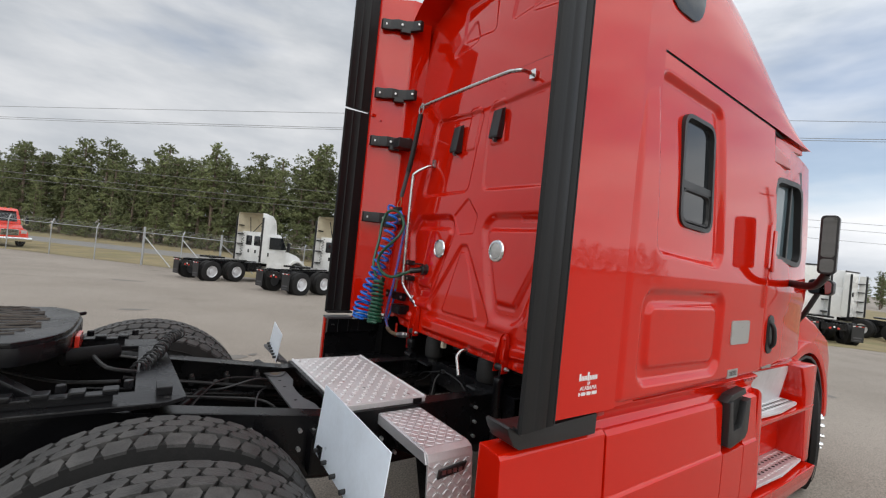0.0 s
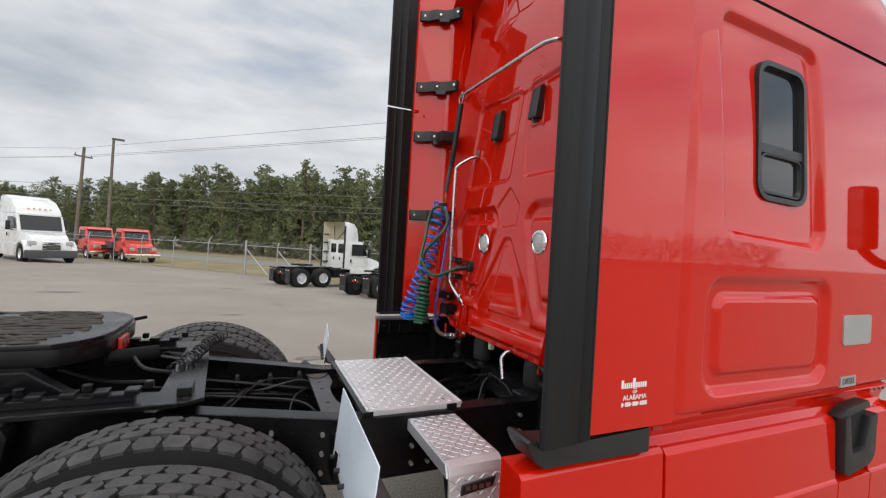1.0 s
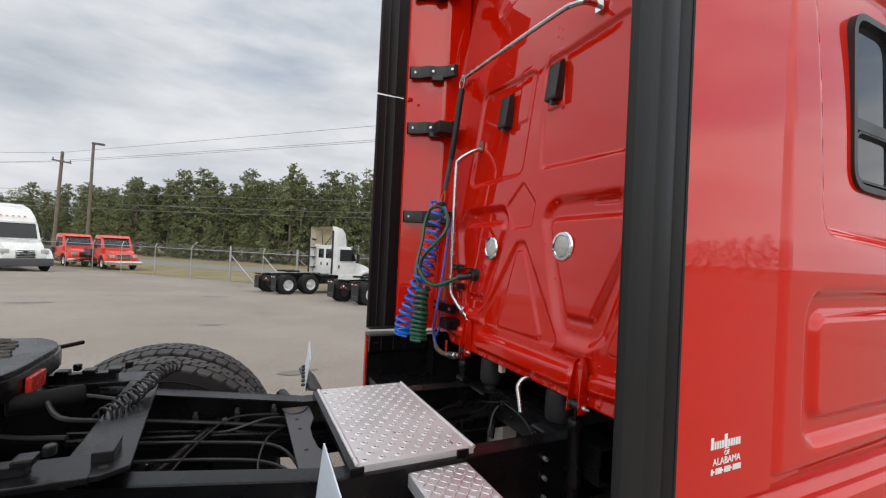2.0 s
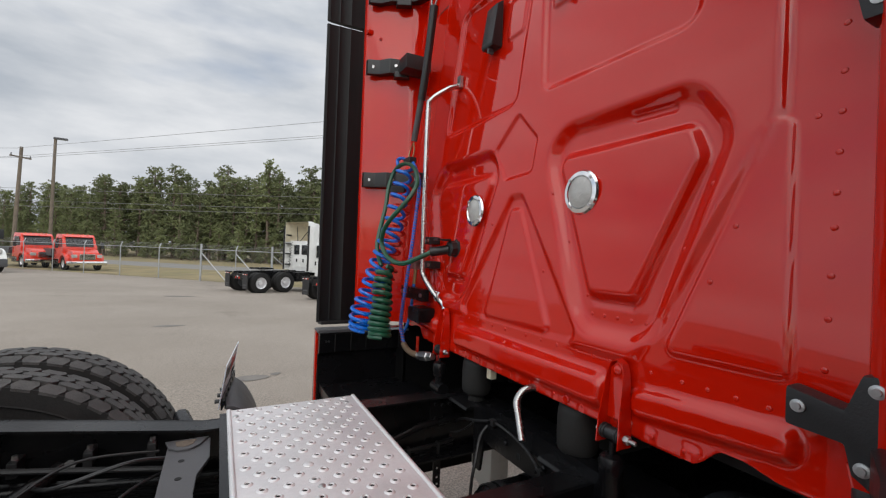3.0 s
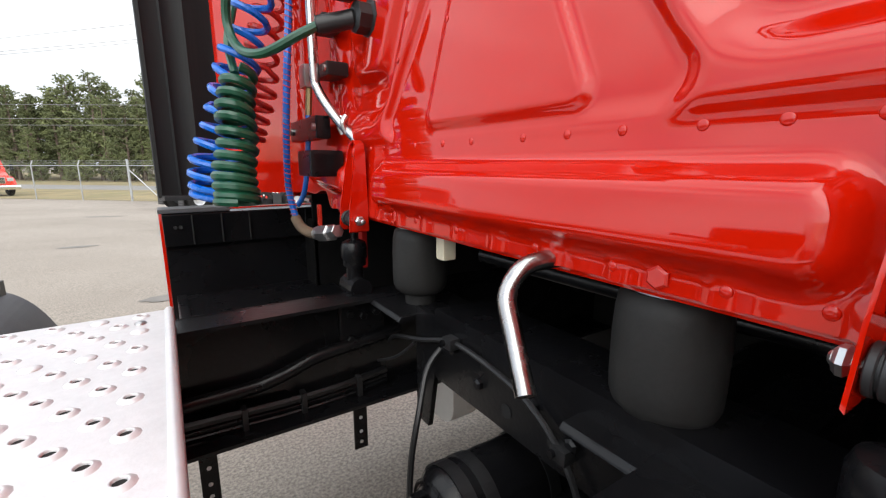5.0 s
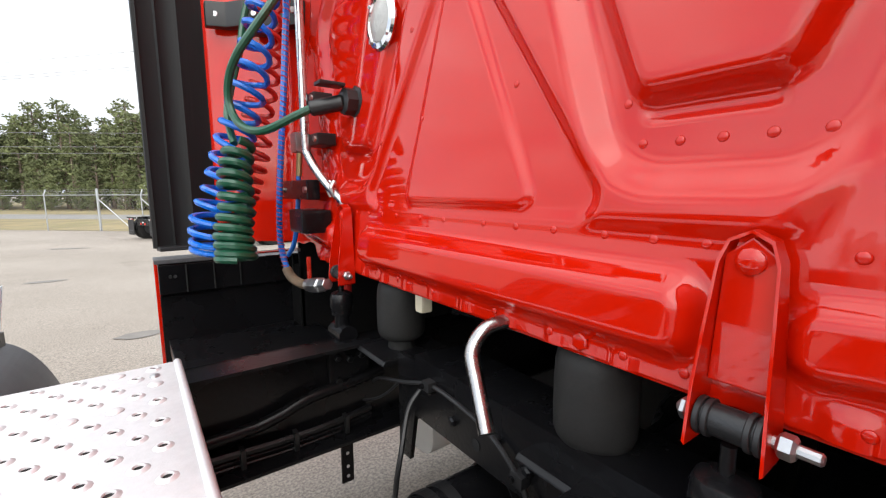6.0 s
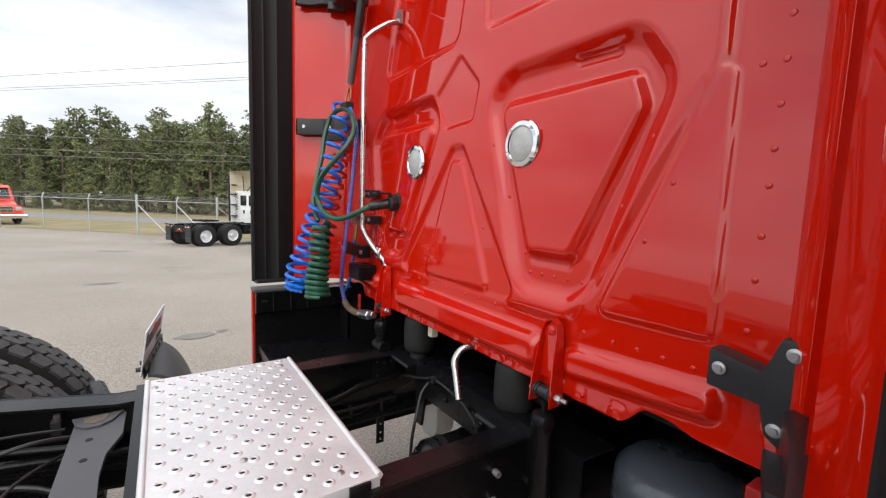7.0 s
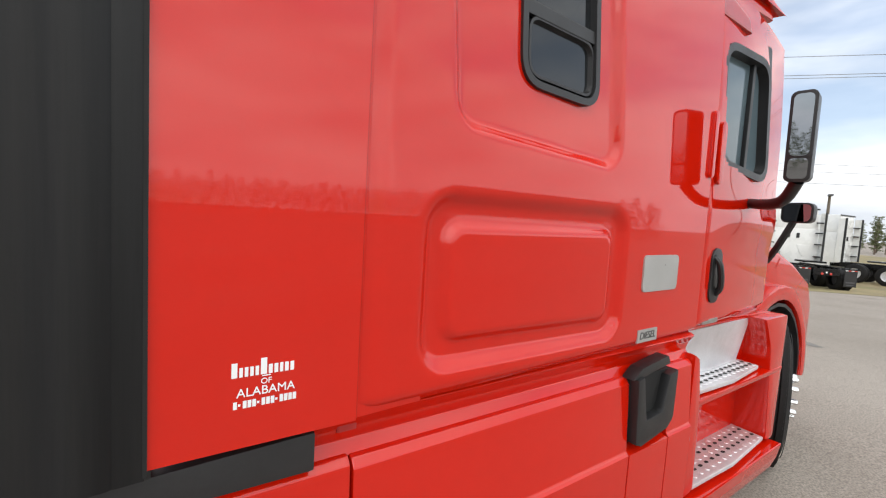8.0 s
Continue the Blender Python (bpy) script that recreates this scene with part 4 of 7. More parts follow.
def loop_frame(poly, r_out, grow, thick, y0, y1, seg=7):
    """A rounded ring round a four-cornered opening in the x, z plane."""
    def ring(extra):
        big = shrunk(poly, -extra)
        r = r_out + extra
        out = []
        for i in range(4):
            p, q, w = Vector(big[i - 1]), Vector(big[i]), Vector(big[(i + 1) % 4])
            a, b = (p - q).normalized(), (w - q).normalized()
            p0, p1 = q + a * r, q + b * r
            for k in range(seg + 1):
                t = k / seg
                out.append(((1 - t) ** 2 * p0 + 2 * t * (1 - t) * q + t * t * p1))
        return out
    bm = bmesh.new()
    rows = [(grow, y0), (grow * 0.8, y1), (-thick, y1), (-thick - 0.006, y0)]
    rings = [[bm.verts.new((p.x, y, p.y)) for p in ring(e)] for e, y in rows]
    n = len(rings[0])
    for a, b in zip(rings, rings[1:] + rings[:1]):
        for k in range(n):
            bm.faces.new((a[k], a[(k + 1) % n], b[(k + 1) % n], b[k]))
    bmesh.ops.recalc_face_normals(bm, faces=bm.faces[:])
    return bm, ring


for s in (-1, 1):
    yo = s * 1.162
    bm, ring = loop_frame(WINDOW, 0.075, 0.011, 0.012, yo - s * 0.02, yo + s * 0.018)
    win = part("sleeper_window", bm, PLASTIC, truck, "tall bunk window with rounded black rubber frame", True)
    bm = bmesh.new()
    bm.faces.new([bm.verts.new((p.x, yo - s * 0.004, p.y)) for p in ring(0.0)])
    part("pane", bm, DARK_GLASS, win, "dark tinted glass")
    part("sash", prism([(0.468, 2.275), (0.772, 2.267), (0.768, 2.305), (0.464, 2.315)], "y", min(yo, yo + s * 0.012), max(yo, yo + s * 0.012), 0.003), PLASTIC, win)
    bm, ring2 = loop_frame([(0.487, 2.112), (0.782, 2.102), (0.768, 2.270), (0.474, 2.278)], 0.05, 0.0, 0.008, yo - s * 0.004, yo + s * 0.010)
    part("slider", bm, PLASTIC, win)


# roof dome, side to side
def roof_top(x):
    return np.interp(x, [-0.05, 0.3, 0.6, 0.9, 1.2, 1.5, 1.75, 1.95, 2.15, 2.35, 2.5], [4.05, 4.05, 4.03, 3.96, 3.83, 3.63, 3.42, 3.24, 3.08, 2.95, 2.89])


def roof_place(u, v):
    a = v * math.pi
    c, s_ = np.cos(a), np.sin(a)
    e = 0.62
    half = 1.172 - 0.05 * np.clip(u / 2.2, 0, 1)
    return u, -half * np.sign(c) * np.abs(c) ** e, 2.884 + (roof_top(u) - 2.884) * np.abs(s_) ** e


sheet("roof_fairing", np.linspace(0.0, 2.45, 64), np.linspace(0, 1, 90), roof_place, RED, truck, None, "red raised roof fairing")
for s in (-1, 1):
    part("roof_seam", prism([(0.004, s * 1.166), (1.0, s * 1.142), (1.66, s * 1.122), (2.0, s * 1.09), (2.0, s * 1.04), (0.004, s * 1.04)], "z", 2.866, 2.888), DARK, truck, "dark roof seam")
for s in (-1, 1):
    pts = round_poly(0.19, 3.10, 0.53, 3.40, 0.12)
    part("roof_window", prism([(x, z) for x, z in pts], "y", min(s * 1.13, s * 1.172), max(s * 1.13, s * 1.172), 0.01), DARK_GLASS, truck, "small dark roof window", True)

# day cab with doors
GLASS = [(1.80, 2.03), (2.36, 1.985), (2.26, 2.58), (1.745, 2.56)]


def door_y(u, v):
    f = np.clip((u - SIDE_END) / 1.2, 0, 1)
    y = 1.162 - 0.12 * f ** 1.6 - 0.035 * np.clip((v - 2.1) / 0.7, 0, 1) ** 1.5
    y = y + 0.018 * np.exp(-((v - 1.78) / 0.12) ** 2) * smooth_step(0.0, 0.5, f)
    y = y - 0.03 * (1 - smooth_step(1.245, 1.29, v)) ** 2
    return y - 0.008 * (1 - smooth_step(0.0, 0.03, u - SIDE_END - 0.004))


for s in (-1, 1):
    sheet("cab_door", np.arange(SIDE_END + 0.008, 2.80, 0.015), np.arange(1.235, 2.84, 0.015), lambda u, v: (u, s * door_y(u, v), v), RED, truck, lambda u, v: inside(shrunk(GLASS, 0.09), u, v, 0.09) > 0.0, "red cab door")
    ym = s * 1.098
    bm, ring = loop_frame(GLASS, 0.12, 0.018, 0.02, ym - s * 0.03, ym + s * 0.045)
    dw = part("door_window", bm, PLASTIC, truck, "door window in a black seal", True)
    bm = bmesh.new()
    bm.faces.new([bm.verts.new((p.x, ym, p.y)) for p in ring(0.0)])
    part("pane", bm, DOOR_GLASS, dw, "pale door glass")
    part("divider", box((2.12, min(ym, ym + s * 0.02), 1.99), (2.15, max(ym, ym + s * 0.02), 2.58), 0.004), PLASTIC, dw)
    part("door_seam", box((SIDE_END - 0.006, min(s * 1.10, s * 1.140), 1.24), (SIDE_END + 0.008, max(s * 1.10, s * 1.140), 2.83)), DARK, truck)
    hnd = part("grab_handle", prism(round_poly(1.615, 1.935, 1.66, 2.225, 0.02), "y", min(s * 1.15, s * 1.180), max(s * 1.15, s * 1.180), 0.010), RED, truck, "red moulded grab handle", True)
    part("grab_handle", prism(round_poly(1.70, 1.915, 1.76, 2.195, 0.03), "y", min(s * 1.14, s * 1.176), max(s * 1.14, s * 1.176), 0.012), RED, truck, "red moulded grab handle", True)
    dh = part("door_handle", prism(round_poly(1.76, 1.365, 1.865, 1.625, 0.05), "y", min(s * 1.14, s * 1.168), max(s * 1.14, s * 1.168), 0.008), PLASTIC, truck, "black pull handle", True)
    part("grip", tube([(1.79, s * 1.162, 1.585), (1.80, s * 1.186, 1.545), (1.82, s * 1.188, 1.445), (1.83, s * 1.162, 1.405)], 0.014, 8, 4), PLASTIC, dh, smooth=True)
    # raised wedge; the darker red stands in for a recess's shading
    part("cab_roof_notch", prism([(1.50, 2.80), (1.95, 2.72), (2.0, 2.66), (1.66, 2.66)], "y", min(s * 1.07, s * 1.142), max(s * 1.07, s * 1.142), 0.01), RED_UNDER, truck)
    part("a_pillar", prism([(2.42, 1.98), (2.58, 1.98), (2.42, 2.72), (2.30, 2.72)], "y", min(s * 1.03, s * 1.085), max(s * 1.03, s * 1.085), 0.01), PLASTIC, truck)
    badge = part("door_badge", prism([(1.745, 1.262), (1.90, 1.262), (1.905, 1.285), (1.75, 1.285)], "y", min(s * 1.13, s * 1.158), max(s * 1.13, s * 1.158), 0.002), STEEL, truck, "small silver badge")
    part("turn_light", prism(round_poly(2.68, 1.385, 2.77, 1.44, 0.025), "y", min(s * 1.0, s * 1.06), max(s * 1.0, s * 1.06), 0.01), AMBER, truck, "amber side light", True)

# windscreen and hood
part("windscreen", prism([(2.30, 2.86), (2.75, 1.80), (2.70, 1.80), (2.24, 2.86)], "y", -1.02, 1.02, 0.01), DARK_GLASS, truck, "dark windscreen")
part("cab_roof", prism([(1.55, 2.86), (2.30, 2.90), (2.36, 2.84), (1.55, 2.78)], "y", -1.10, 1.10, 0.02), RED, truck)


def arch(cx, cz, r, n=14, a0=10, a1=170):
    return [(cx + r * math.cos(radians(a0 + (a1 - a0) * k / n)), cz + r * math.sin(radians(a0 + (a1 - a0) * k / n))) for k in range(n + 1)]


hood_poly = [(2.77, 1.22), (2.77, 1.76), (3.1, 1.70), (3.9, 1.48), (4.35, 1.30), (4.48, 1.1), (4.48, 0.62), (4.08, 0.62)] + arch(3.45, 0.62, 0.63, 14, 0, 170)
part("hood", prism(hood_poly, "y", -0.88, 0.88, 0.05), RED, truck, "red sloping hood", True)
for s in (-1, 1):
    fl = arch(3.45, 0.60, 0.74, 16, -5, 178) + arch(3.45, 0.60, 0.63, 16, -5, 178)[::-1]
    part("fender", prism(fl, "y", min(s * 0.86, s * 0.965), max(s * 0.86, s * 0.965), 0.03), RED, truck, "red wheel arch", True)
    part("inner_fender", prism(arch(3.45, 0.58, 0.625, 14, -5, 185) + arch(3.45, 0.58, 0.60, 14, -5, 185)[::-1], "y", min(s * 0.74, s * 0.945), max(s * 0.74, s * 0.945)), PLASTIC, truck, "black inner arch")
part("bumper", prism([(4.3, 0.32), (4.3, 0.85), (4.55, 0.85), (4.62, 0.6), (4.58, 0.32)], "y", -0.80, 0.80, 0.04), RED, truck, "red front bumper", True)

# mirrors
for s in (-1, 1):
    housing = part("wing_mirror", prism(round_poly(s * 1.405 - 0.046, 1.935, s * 1.405 + 0.046, 2.315, 0.025), "x", 1.87, 1.985, 0.026), PLASTIC, truck, "black wing mirror on a bent arm", True)
    part("mirror_glass", prism(round_poly(s * 1.405 - 0.034, 2.045, s * 1.405 + 0.034, 2.302, 0.02), "x", 1.8675, 1.872), MIRROR, housing, "mirror glass")
    part("wide_glass", prism(round_poly(s * 1.405 - 0.034, 1.948, s * 1.405 + 0.034, 2.035, 0.018), "x", 1.8675, 1.872), MIRROR, housing, "wide-angle glass")
    housing.matrix_basis = pose(1.90, s * 1.405, 2.14, 0, -4, s * -10) @ Matrix.Translation((-1.90, -s * 1.405, -2.14))
    part("arm", tube([(1.92, s * 1.405, 1.94), (1.98, s * 1.36, 1.86), (2.06, s * 1.29, 1.835), (2.26, s * 1.15, 1.84)], 0.026, 10, 4), PLASTIC, housing, smooth=True)
    part("bracket", prism(round_poly(2.18, 1.745, 2.36, 1.93, 0.02), "y", min(s * 1.08, s * 1.175), max(s * 1.08, s * 1.175), 0.015), PLASTIC, housing, smooth=True)
    hm = part("hood_mirror", prism(round_poly(s * 1.10 - 0.085, 1.79, s * 1.10 + 0.085, 1.92, 0.035), "x", 3.05, 3.12, 0.015), PLASTIC, truck, "black hood mirror on a stalk", True)
    part("mirror_glass", prism(round_poly(s * 1.10 - 0.072, 1.80, s * 1.10 + 0.072, 1.91, 0.028), "x", 3.0475, 3.052), MIRROR, hm)
    part("stalk", tube([(3.08, s * 1.08, 1.80), (3.10, s * 1.0, 1.62), (3.16, s * 0.93, 1.52)], 0.022, 8, 3), PLASTIC, hm, smooth=True)


# chassis skirts
def skirt(s, x0, x1, mat, name="chassis_skirt", label="red chassis skirt panel"):
    sec = [(1.198, 0.842), (1.186, 1.102), (1.170, 1.124), (1.10, 1.13), (1.10, 0.32), (1.17, 0.32), (1.206, 0.44), (1.21, 0.826), (1.203, 0.832)]
    return part(name, prism([(s * y, z) for y, z in sec], "x", x0, x1, 0.003), mat, truck, label, False)


def skirt_rear(s):
    sec = [(1.192, 0.82), (1.180, 1.112), (1.165, 1.128), (1.06, 1.132), (1.06, 0.32), (1.17, 0.32), (1.206, 0.44), (1.208, 0.806), (1.197, 0.812)]
    return part("chassis_skirt", prism([(s * y, z) for y, z in sec], "x", -0.62, -0.006, 0.006), RED, truck, "red rear chassis skirt panel")


skirt_rear(-1)
skirt(-1, 0.0, 1.125, RED)
skirt(-1, 1.42, 1.62, RED)
left_skirt = skirt(1, 0.05, 1.735, RED)
part("lining", box((0.03, 1.040, 0.33), (1.735, 1.056, 1.248), 0.003), UNDER, left_skirt, "black inner lining")
part("end_cap", box((0.026, 1.04, 0.33), (0.046, 1.20, 1.15), 0.003), UNDER, left_skirt)
for s in (-1, 1):
    y0, y1 = sorted((s * 1.06, s * 1.165))
    part("skirt_recess", prism([(s * 1.15, 1.236), (s * 1.17, 1.226), (s * 1.145, 1.19), (s * 1.135, 1.155), (s * 1.155, 1.122), (s * 1.06, 1.122), (s * 1.06, 1.236)], "x", -0.09 if s < 0 else 0.30, 1.66, 0.004), RED, truck, "red moulded recess")
ledge = [(-0.095, 1.220), (-0.36, 1.212), (-0.50, 1.209), (-0.56, 1.216), (-0.60, 1.236), (-0.612, 1.230), (-0.598, 1.199), (-0.572, 1.160), (-0.54, 1.142), (-0.095, 1.134)]
part("rubber_ledge", prism(ledge, "y", -1.192, -1.07, 0.009), RUBBER, truck, "black flared rubber ledge under the extender", True)

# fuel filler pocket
# no hollow here: a solid near-black block stands for the pocket's shade
part("filler_shadow", box((1.122, -1.188, 0.90), (1.422, -1.13, 1.122)), DARK, truck, "near-black block as the filler pocket's shade")
trim = [(1.125, 1.125), (1.165, 1.135), (1.19, 1.01), (1.205, 0.955), (1.32, 0.965), (1.355, 1.11), (1.42, 1.125), (1.412, 0.92), (1.37, 0.885), (1.18, 0.855), (1.14, 0.87)]
part("filler_trim", prism(trim, "y", -1.226, -1.18, 0.010), PLASTIC, truck, "black filler pocket trim", True)
part("filler_hood", prism([(1.105, 1.125), (1.16, 1.165), (1.35, 1.19), (1.37, 1.155), (1.19, 1.13)], "y", -1.215, -1.16, 0.008), PLASTIC, truck, smooth=True)
part("lower_skirt", prism([(-1.21, 0.826), (-1.206, 0.44), (-1.17, 0.32), (-1.10, 0.32), (-1.10, 0.86)], "x", 1.131, 1.414, 0.003), RED, truck, "red chassis skirt panel")

# entry steps
stud_mesh = bpy.data.meshes.new("stud")
bm = lathe([(0.012, 0.0), (0.009, 0.0035), (0.005, 0.004)], (0, 0, 0), "z", 8)
bm.to_mesh(stud_mesh)
bm.free()
stud_mesh.materials.append(ALLOY)
slot_mesh = bpy.data.meshes.new("hole")
bm = bmesh.new()
bmesh.ops.create_circle(bm, cap_ends=True, segments=8, radius=0.013, matrix=Matrix.Diagonal((1.3, 0.8, 1, 1)))
bm.to_mesh(slot_mesh)
bm.free()
slot_mesh.materials.append(DARK)
for s in (-1, 1):
    part("step_surround", prism([(s * 0.96, 0.25), (s * 1.19, 0.27), (s * 1.22, 0.36), (s * 1.235, 0.445), (s * 1.0, 0.45), (s * 1.03, 0.88), (s * 1.19, 0.885), (s * 1.195, 0.915), (s * 1.03, 0.92), (s * 1.09, 1.235), (s * 0.96, 1.235)], "x", 1.63, 2.78, 0.008), RED, truck, "red moulded step surround")
    part("step_cheek", prism([(1.63, 0.46), (1.745, 0.47), (1.725, 0.92), (1.685, 1.12), (1.63, 1.15)], "y", min(s * 1.02, s * 1.195), max(s * 1.02, s * 1.195), 0.02), RED, truck, smooth=True)
    part("step_cheek", prism([(2.66, 0.47), (2.78, 0.46), (2.81, 1.23), (2.46, 1.23), (2.58, 1.05)], "y", min(s * 1.0, s * 1.19), max(s * 1.0, s * 1.19), 0.03), RED, truck, smooth=True)
    part("kick_plate", prism([(s * 1.036, 0.935), (s * 1.088, 1.215), (s * 1.094, 1.215), (s * 1.042, 0.935)], "x", 1.72, 2.50, 0.001), ALLOY, truck, "polished kick plate")
    for z, xa, xb, ya, yb in ((0.925, 1.67, 2.54, 1.03, 1.185), (0.475, 1.64, 2.66, 1.0, 1.21)):
        tread = part("step_tread", prism([(xa, s * ya), (xb, s * ya), (xb - 0.02, s * (yb - 0.03)), ((xa + xb) / 2, s * yb), (xa + 0.02, s * (yb - 0.02))], "z", z, z + 0.022, 0.006), ALLOY, truck, "perforated aluminium step", False)
        if s > 0:
            continue
        nx = 15
        for i in range(nx):
            for j in range(5):
                x = xa + 0.05 + (xb - xa - 0.10) * i / (nx - 1)
                y = s * (ya + 0.03 + (yb - ya - 0.075) * j / 4)
                if j % 2 == 0:
                    piece("stud", stud_mesh, tread, pose(x, y, z + 0.0215))
                else:
                    piece("hole", slot_mesh, tread, pose(x, y, z + 0.0240))


# ---- chassis ----
def rail_top(x):
    return float(np.interp(x, [-4.2, -1.9, -0.98, 4.0], [1.20, 1.185, 1.045, 1.03]))


RAIL_X = (4.0, 0.9, -0.98, -1.45, -1.9, -4.0)
for s in (-1, 1):
    web = part("frame_rail", prism([(x, rail_top(x)) for x in RAIL_X] + [(x, rail_top(x) - 0.275) for x in RAIL_X[::-1]], "y", s * 0.43 - 0.005, s * 0.43 + 0.005), BLACK, truck, "black steel frame rail")
    for dz, nm in ((0.0, "top_flange"), (-0.267, "bottom_flange")):
        y0, y1 = sorted((s * 0.345, s * 0.437))
        part(nm, prism([(x, rail_top(x) + dz) for x in RAIL_X] + [(x, rail_top(x) + dz - 0.008) for x in RAIL_X[::-1]], "y", y0, y1), BLACK, web)
    for x in (-0.62, -0.70, -0.98, -1.04, -1.10, -1.30, 0.02, -0.12):
        for dz in (-0.06, -0.14, -0.22):
            part("bolt", rod((x, s * 0.436, rail_top(x) + dz), (x, s * 0.456, rail_top(x) + dz), 0.009, 6), GALVANISED, web)
# lines along the inner side of the left rail
part("harness", tube([(0.06, 0.40, 0.93), (-0.05, 0.40, 0.915), (-0.16, 0.40, 0.905), (-0.26, 0.40, 0.875), (-0.38, 0.40, 0.865), (-0.9, 0.38, 0.87), (-1.3, 0.36, 0.92), (-1.9, 0.34, 0.98)], 0.016, 10, 5), BLACK, truck, "thick black wiring conduit", True)
for z, r in ((0.812, 0.010), (0.795, 0.007), (0.780, 0.008), (0.768, 0.006)):
    part("harness", tube([(0.02, 0.405, z + 0.01), (-0.10, 0.40, z), (-0.22, 0.402, z - 0.004), (-0.35, 0.40, z + 0.002), (-0.9, 0.38, z + 0.04), (-1.3, 0.36, z + 0.12), (-1.9, 0.34, z + 0.20)], r, 7, 4), BLACK, truck, "black wiring harness", True)
for x in (-0.06, -0.20, -0.33):
    part("harness_tie", box((x - 0.006, 0.385, 0.758), (x + 0.006, 0.412, 0.826), 0.003), PLASTIC, truck, "black cable tie")
rail_plate = part("rail_bracket", box((-0.10, 0.405, 0.90), (0.02, 0.425, 1.02), 0.006), BLACK, truck, "black bolted bracket plate")
for x, z in ((-0.075, 0.995), (-0.04, 0.985), (-0.005, 0.99), (-0.075, 0.93), (-0.01, 0.925)):
    part("bolt", rod((x, 0.405, z), (x, 0.392, z), 0.010, 6, 0.002), BLACK, rail_plate)
for x in (-0.06, -0.41):
    strip = part("hanger_strip", box((x - 0.018, 0.395, 0.62), (x + 0.018, 0.402, 0.80), 0.002), BLACK, truck, "black punched strip")
    for z in (0.64, 0.67, 0.71):
        part("hole", rod((x, 0.3945, z), (x, 0.394, z), 0.005, 8), ALLOY, strip)
for pts, r in (([(-1.02, 0.30, 0.98), (-1.15, 0.22, 1.03), (-1.32, 0.20, 1.0), (-1.40, 0.30, 0.97)], 0.006), ([(-1.0, 0.0, 0.82), (-1.1, 0.15, 0.92), (-1.35, 0.22, 0.95), (-1.8, 0.24, 1.0)], 0.008), ([(-0.98, -0.1, 0.8), (-1.12, 0.08, 0.88), (-1.4, 0.14, 0.92), (-1.8, 0.15, 0.96)], 0.008), ([(-1.0, 0.33, 0.93), (-1.4, 0.33, 1.0), (-1.75, 0.32, 1.06)], 0.009)):
    part("chassis_hose", tube(pts, r, 8, 6), PLASTIC, truck, "black chassis hose", True)
for x in (-1.12, -1.28, -1.45):
    tie_ = part("line_clip", box((x - 0.012, 0.335, 0.985), (x + 0.012, 0.40, 1.03), 0.004), PLASTIC, truck, "black line clip")
    part("bolt", rod((x, 0.36, 1.03), (x, 0.36, 1.042), 0.008, 6), STEEL, tie_)
for pts in ([(-1.05, 0.30, 0.96), (-1.16, 0.10, 0.99), (-1.20, -0.10, 0.95), (-1.12, -0.24, 0.90)], [(-1.10, 0.34, 1.0), (-1.30, 0.30, 1.02), (-1.42, 0.18, 0.98), (-1.50, 0.0, 0.95)], [(-1.0, -0.20, 0.93), (-1.22, -0.28, 0.96), (-1.46, -0.30, 1.0), (-1.62, -0.25, 1.04)]):
    part("chassis_line", tube(pts, 0.0045, 7, 6), PLASTIC, truck, "thin black chassis line", True)
part("drive_shaft", rod((-0.5, 0.0, 0.62), (-1.55, 0.0, 0.70), 0.055, 16), BLACK, truck, "black drive shaft", True)
part("shaft_yoke", box((-1.62, -0.09, 0.62), (-1.48, 0.09, 0.78), 0.03), BLACK, truck)
part("torque_rod", rod((-1.35, 0.38, 0.98), (-1.72, 0.02, 0.80), 0.022, 10), BLACK, truck, smooth=True)
part("rod_end", rod((-1.33, 0.415, 0.95), (-1.33, 0.37, 0.985), 0.022, 10, 0.006), BLACK, truck, smooth=True)
part("axle_housing", lathe([(0.07, -0.9), (0.09, -0.5), (0.17, -0.22), (0.20, 0.0), (0.17, 0.22), (0.09, 0.5), (0.07, 0.9)], (-1.62, 0.0, 0.61), "y", 20), BLACK, truck, "black axle housing", True)

# grey cross plate behind the deck
cross = part("cross_plate", prism([(-1.075, -0.34), (-0.955, -0.34), (-0.955, -0.20), (-0.985, -0.1), (-0.99, 0.0), (-0.985, 0.1), (-0.955, 0.20), (-0.955, 0.345), (-1.075, 0.345)], "z", 1.005, 1.017, 0.002), GREY_PLASTIC, truck, "grey steel cross plate with holes")
for x, y in ((-1.03, 0.20), (-1.03, 0.09), (-1.03, -0.12)):
    part("hole", rod((x, y, 1.0172), (x, y, 1.018), 0.009, 10), DARK, cross)
gusset_pl = part("gusset", prism([(-1.085, 0.345), (-1.07, 0.29), (-1.045, 0.268), (-1.01, 0.268), (-0.985, 0.29), (-0.96, 0.345)], "z", 1.017, 1.024, 0.003), GREY_PLASTIC, cross)
part("pocket", prism([(-1.055, 0.330), (-1.05, 0.295), (-1.03, 0.283), (-1.005, 0.295), (-0.995, 0.330)], "z", 1.0242, 1.0255), RUST_DIRT, gusset_pl, "pocket with dried dirt in it")

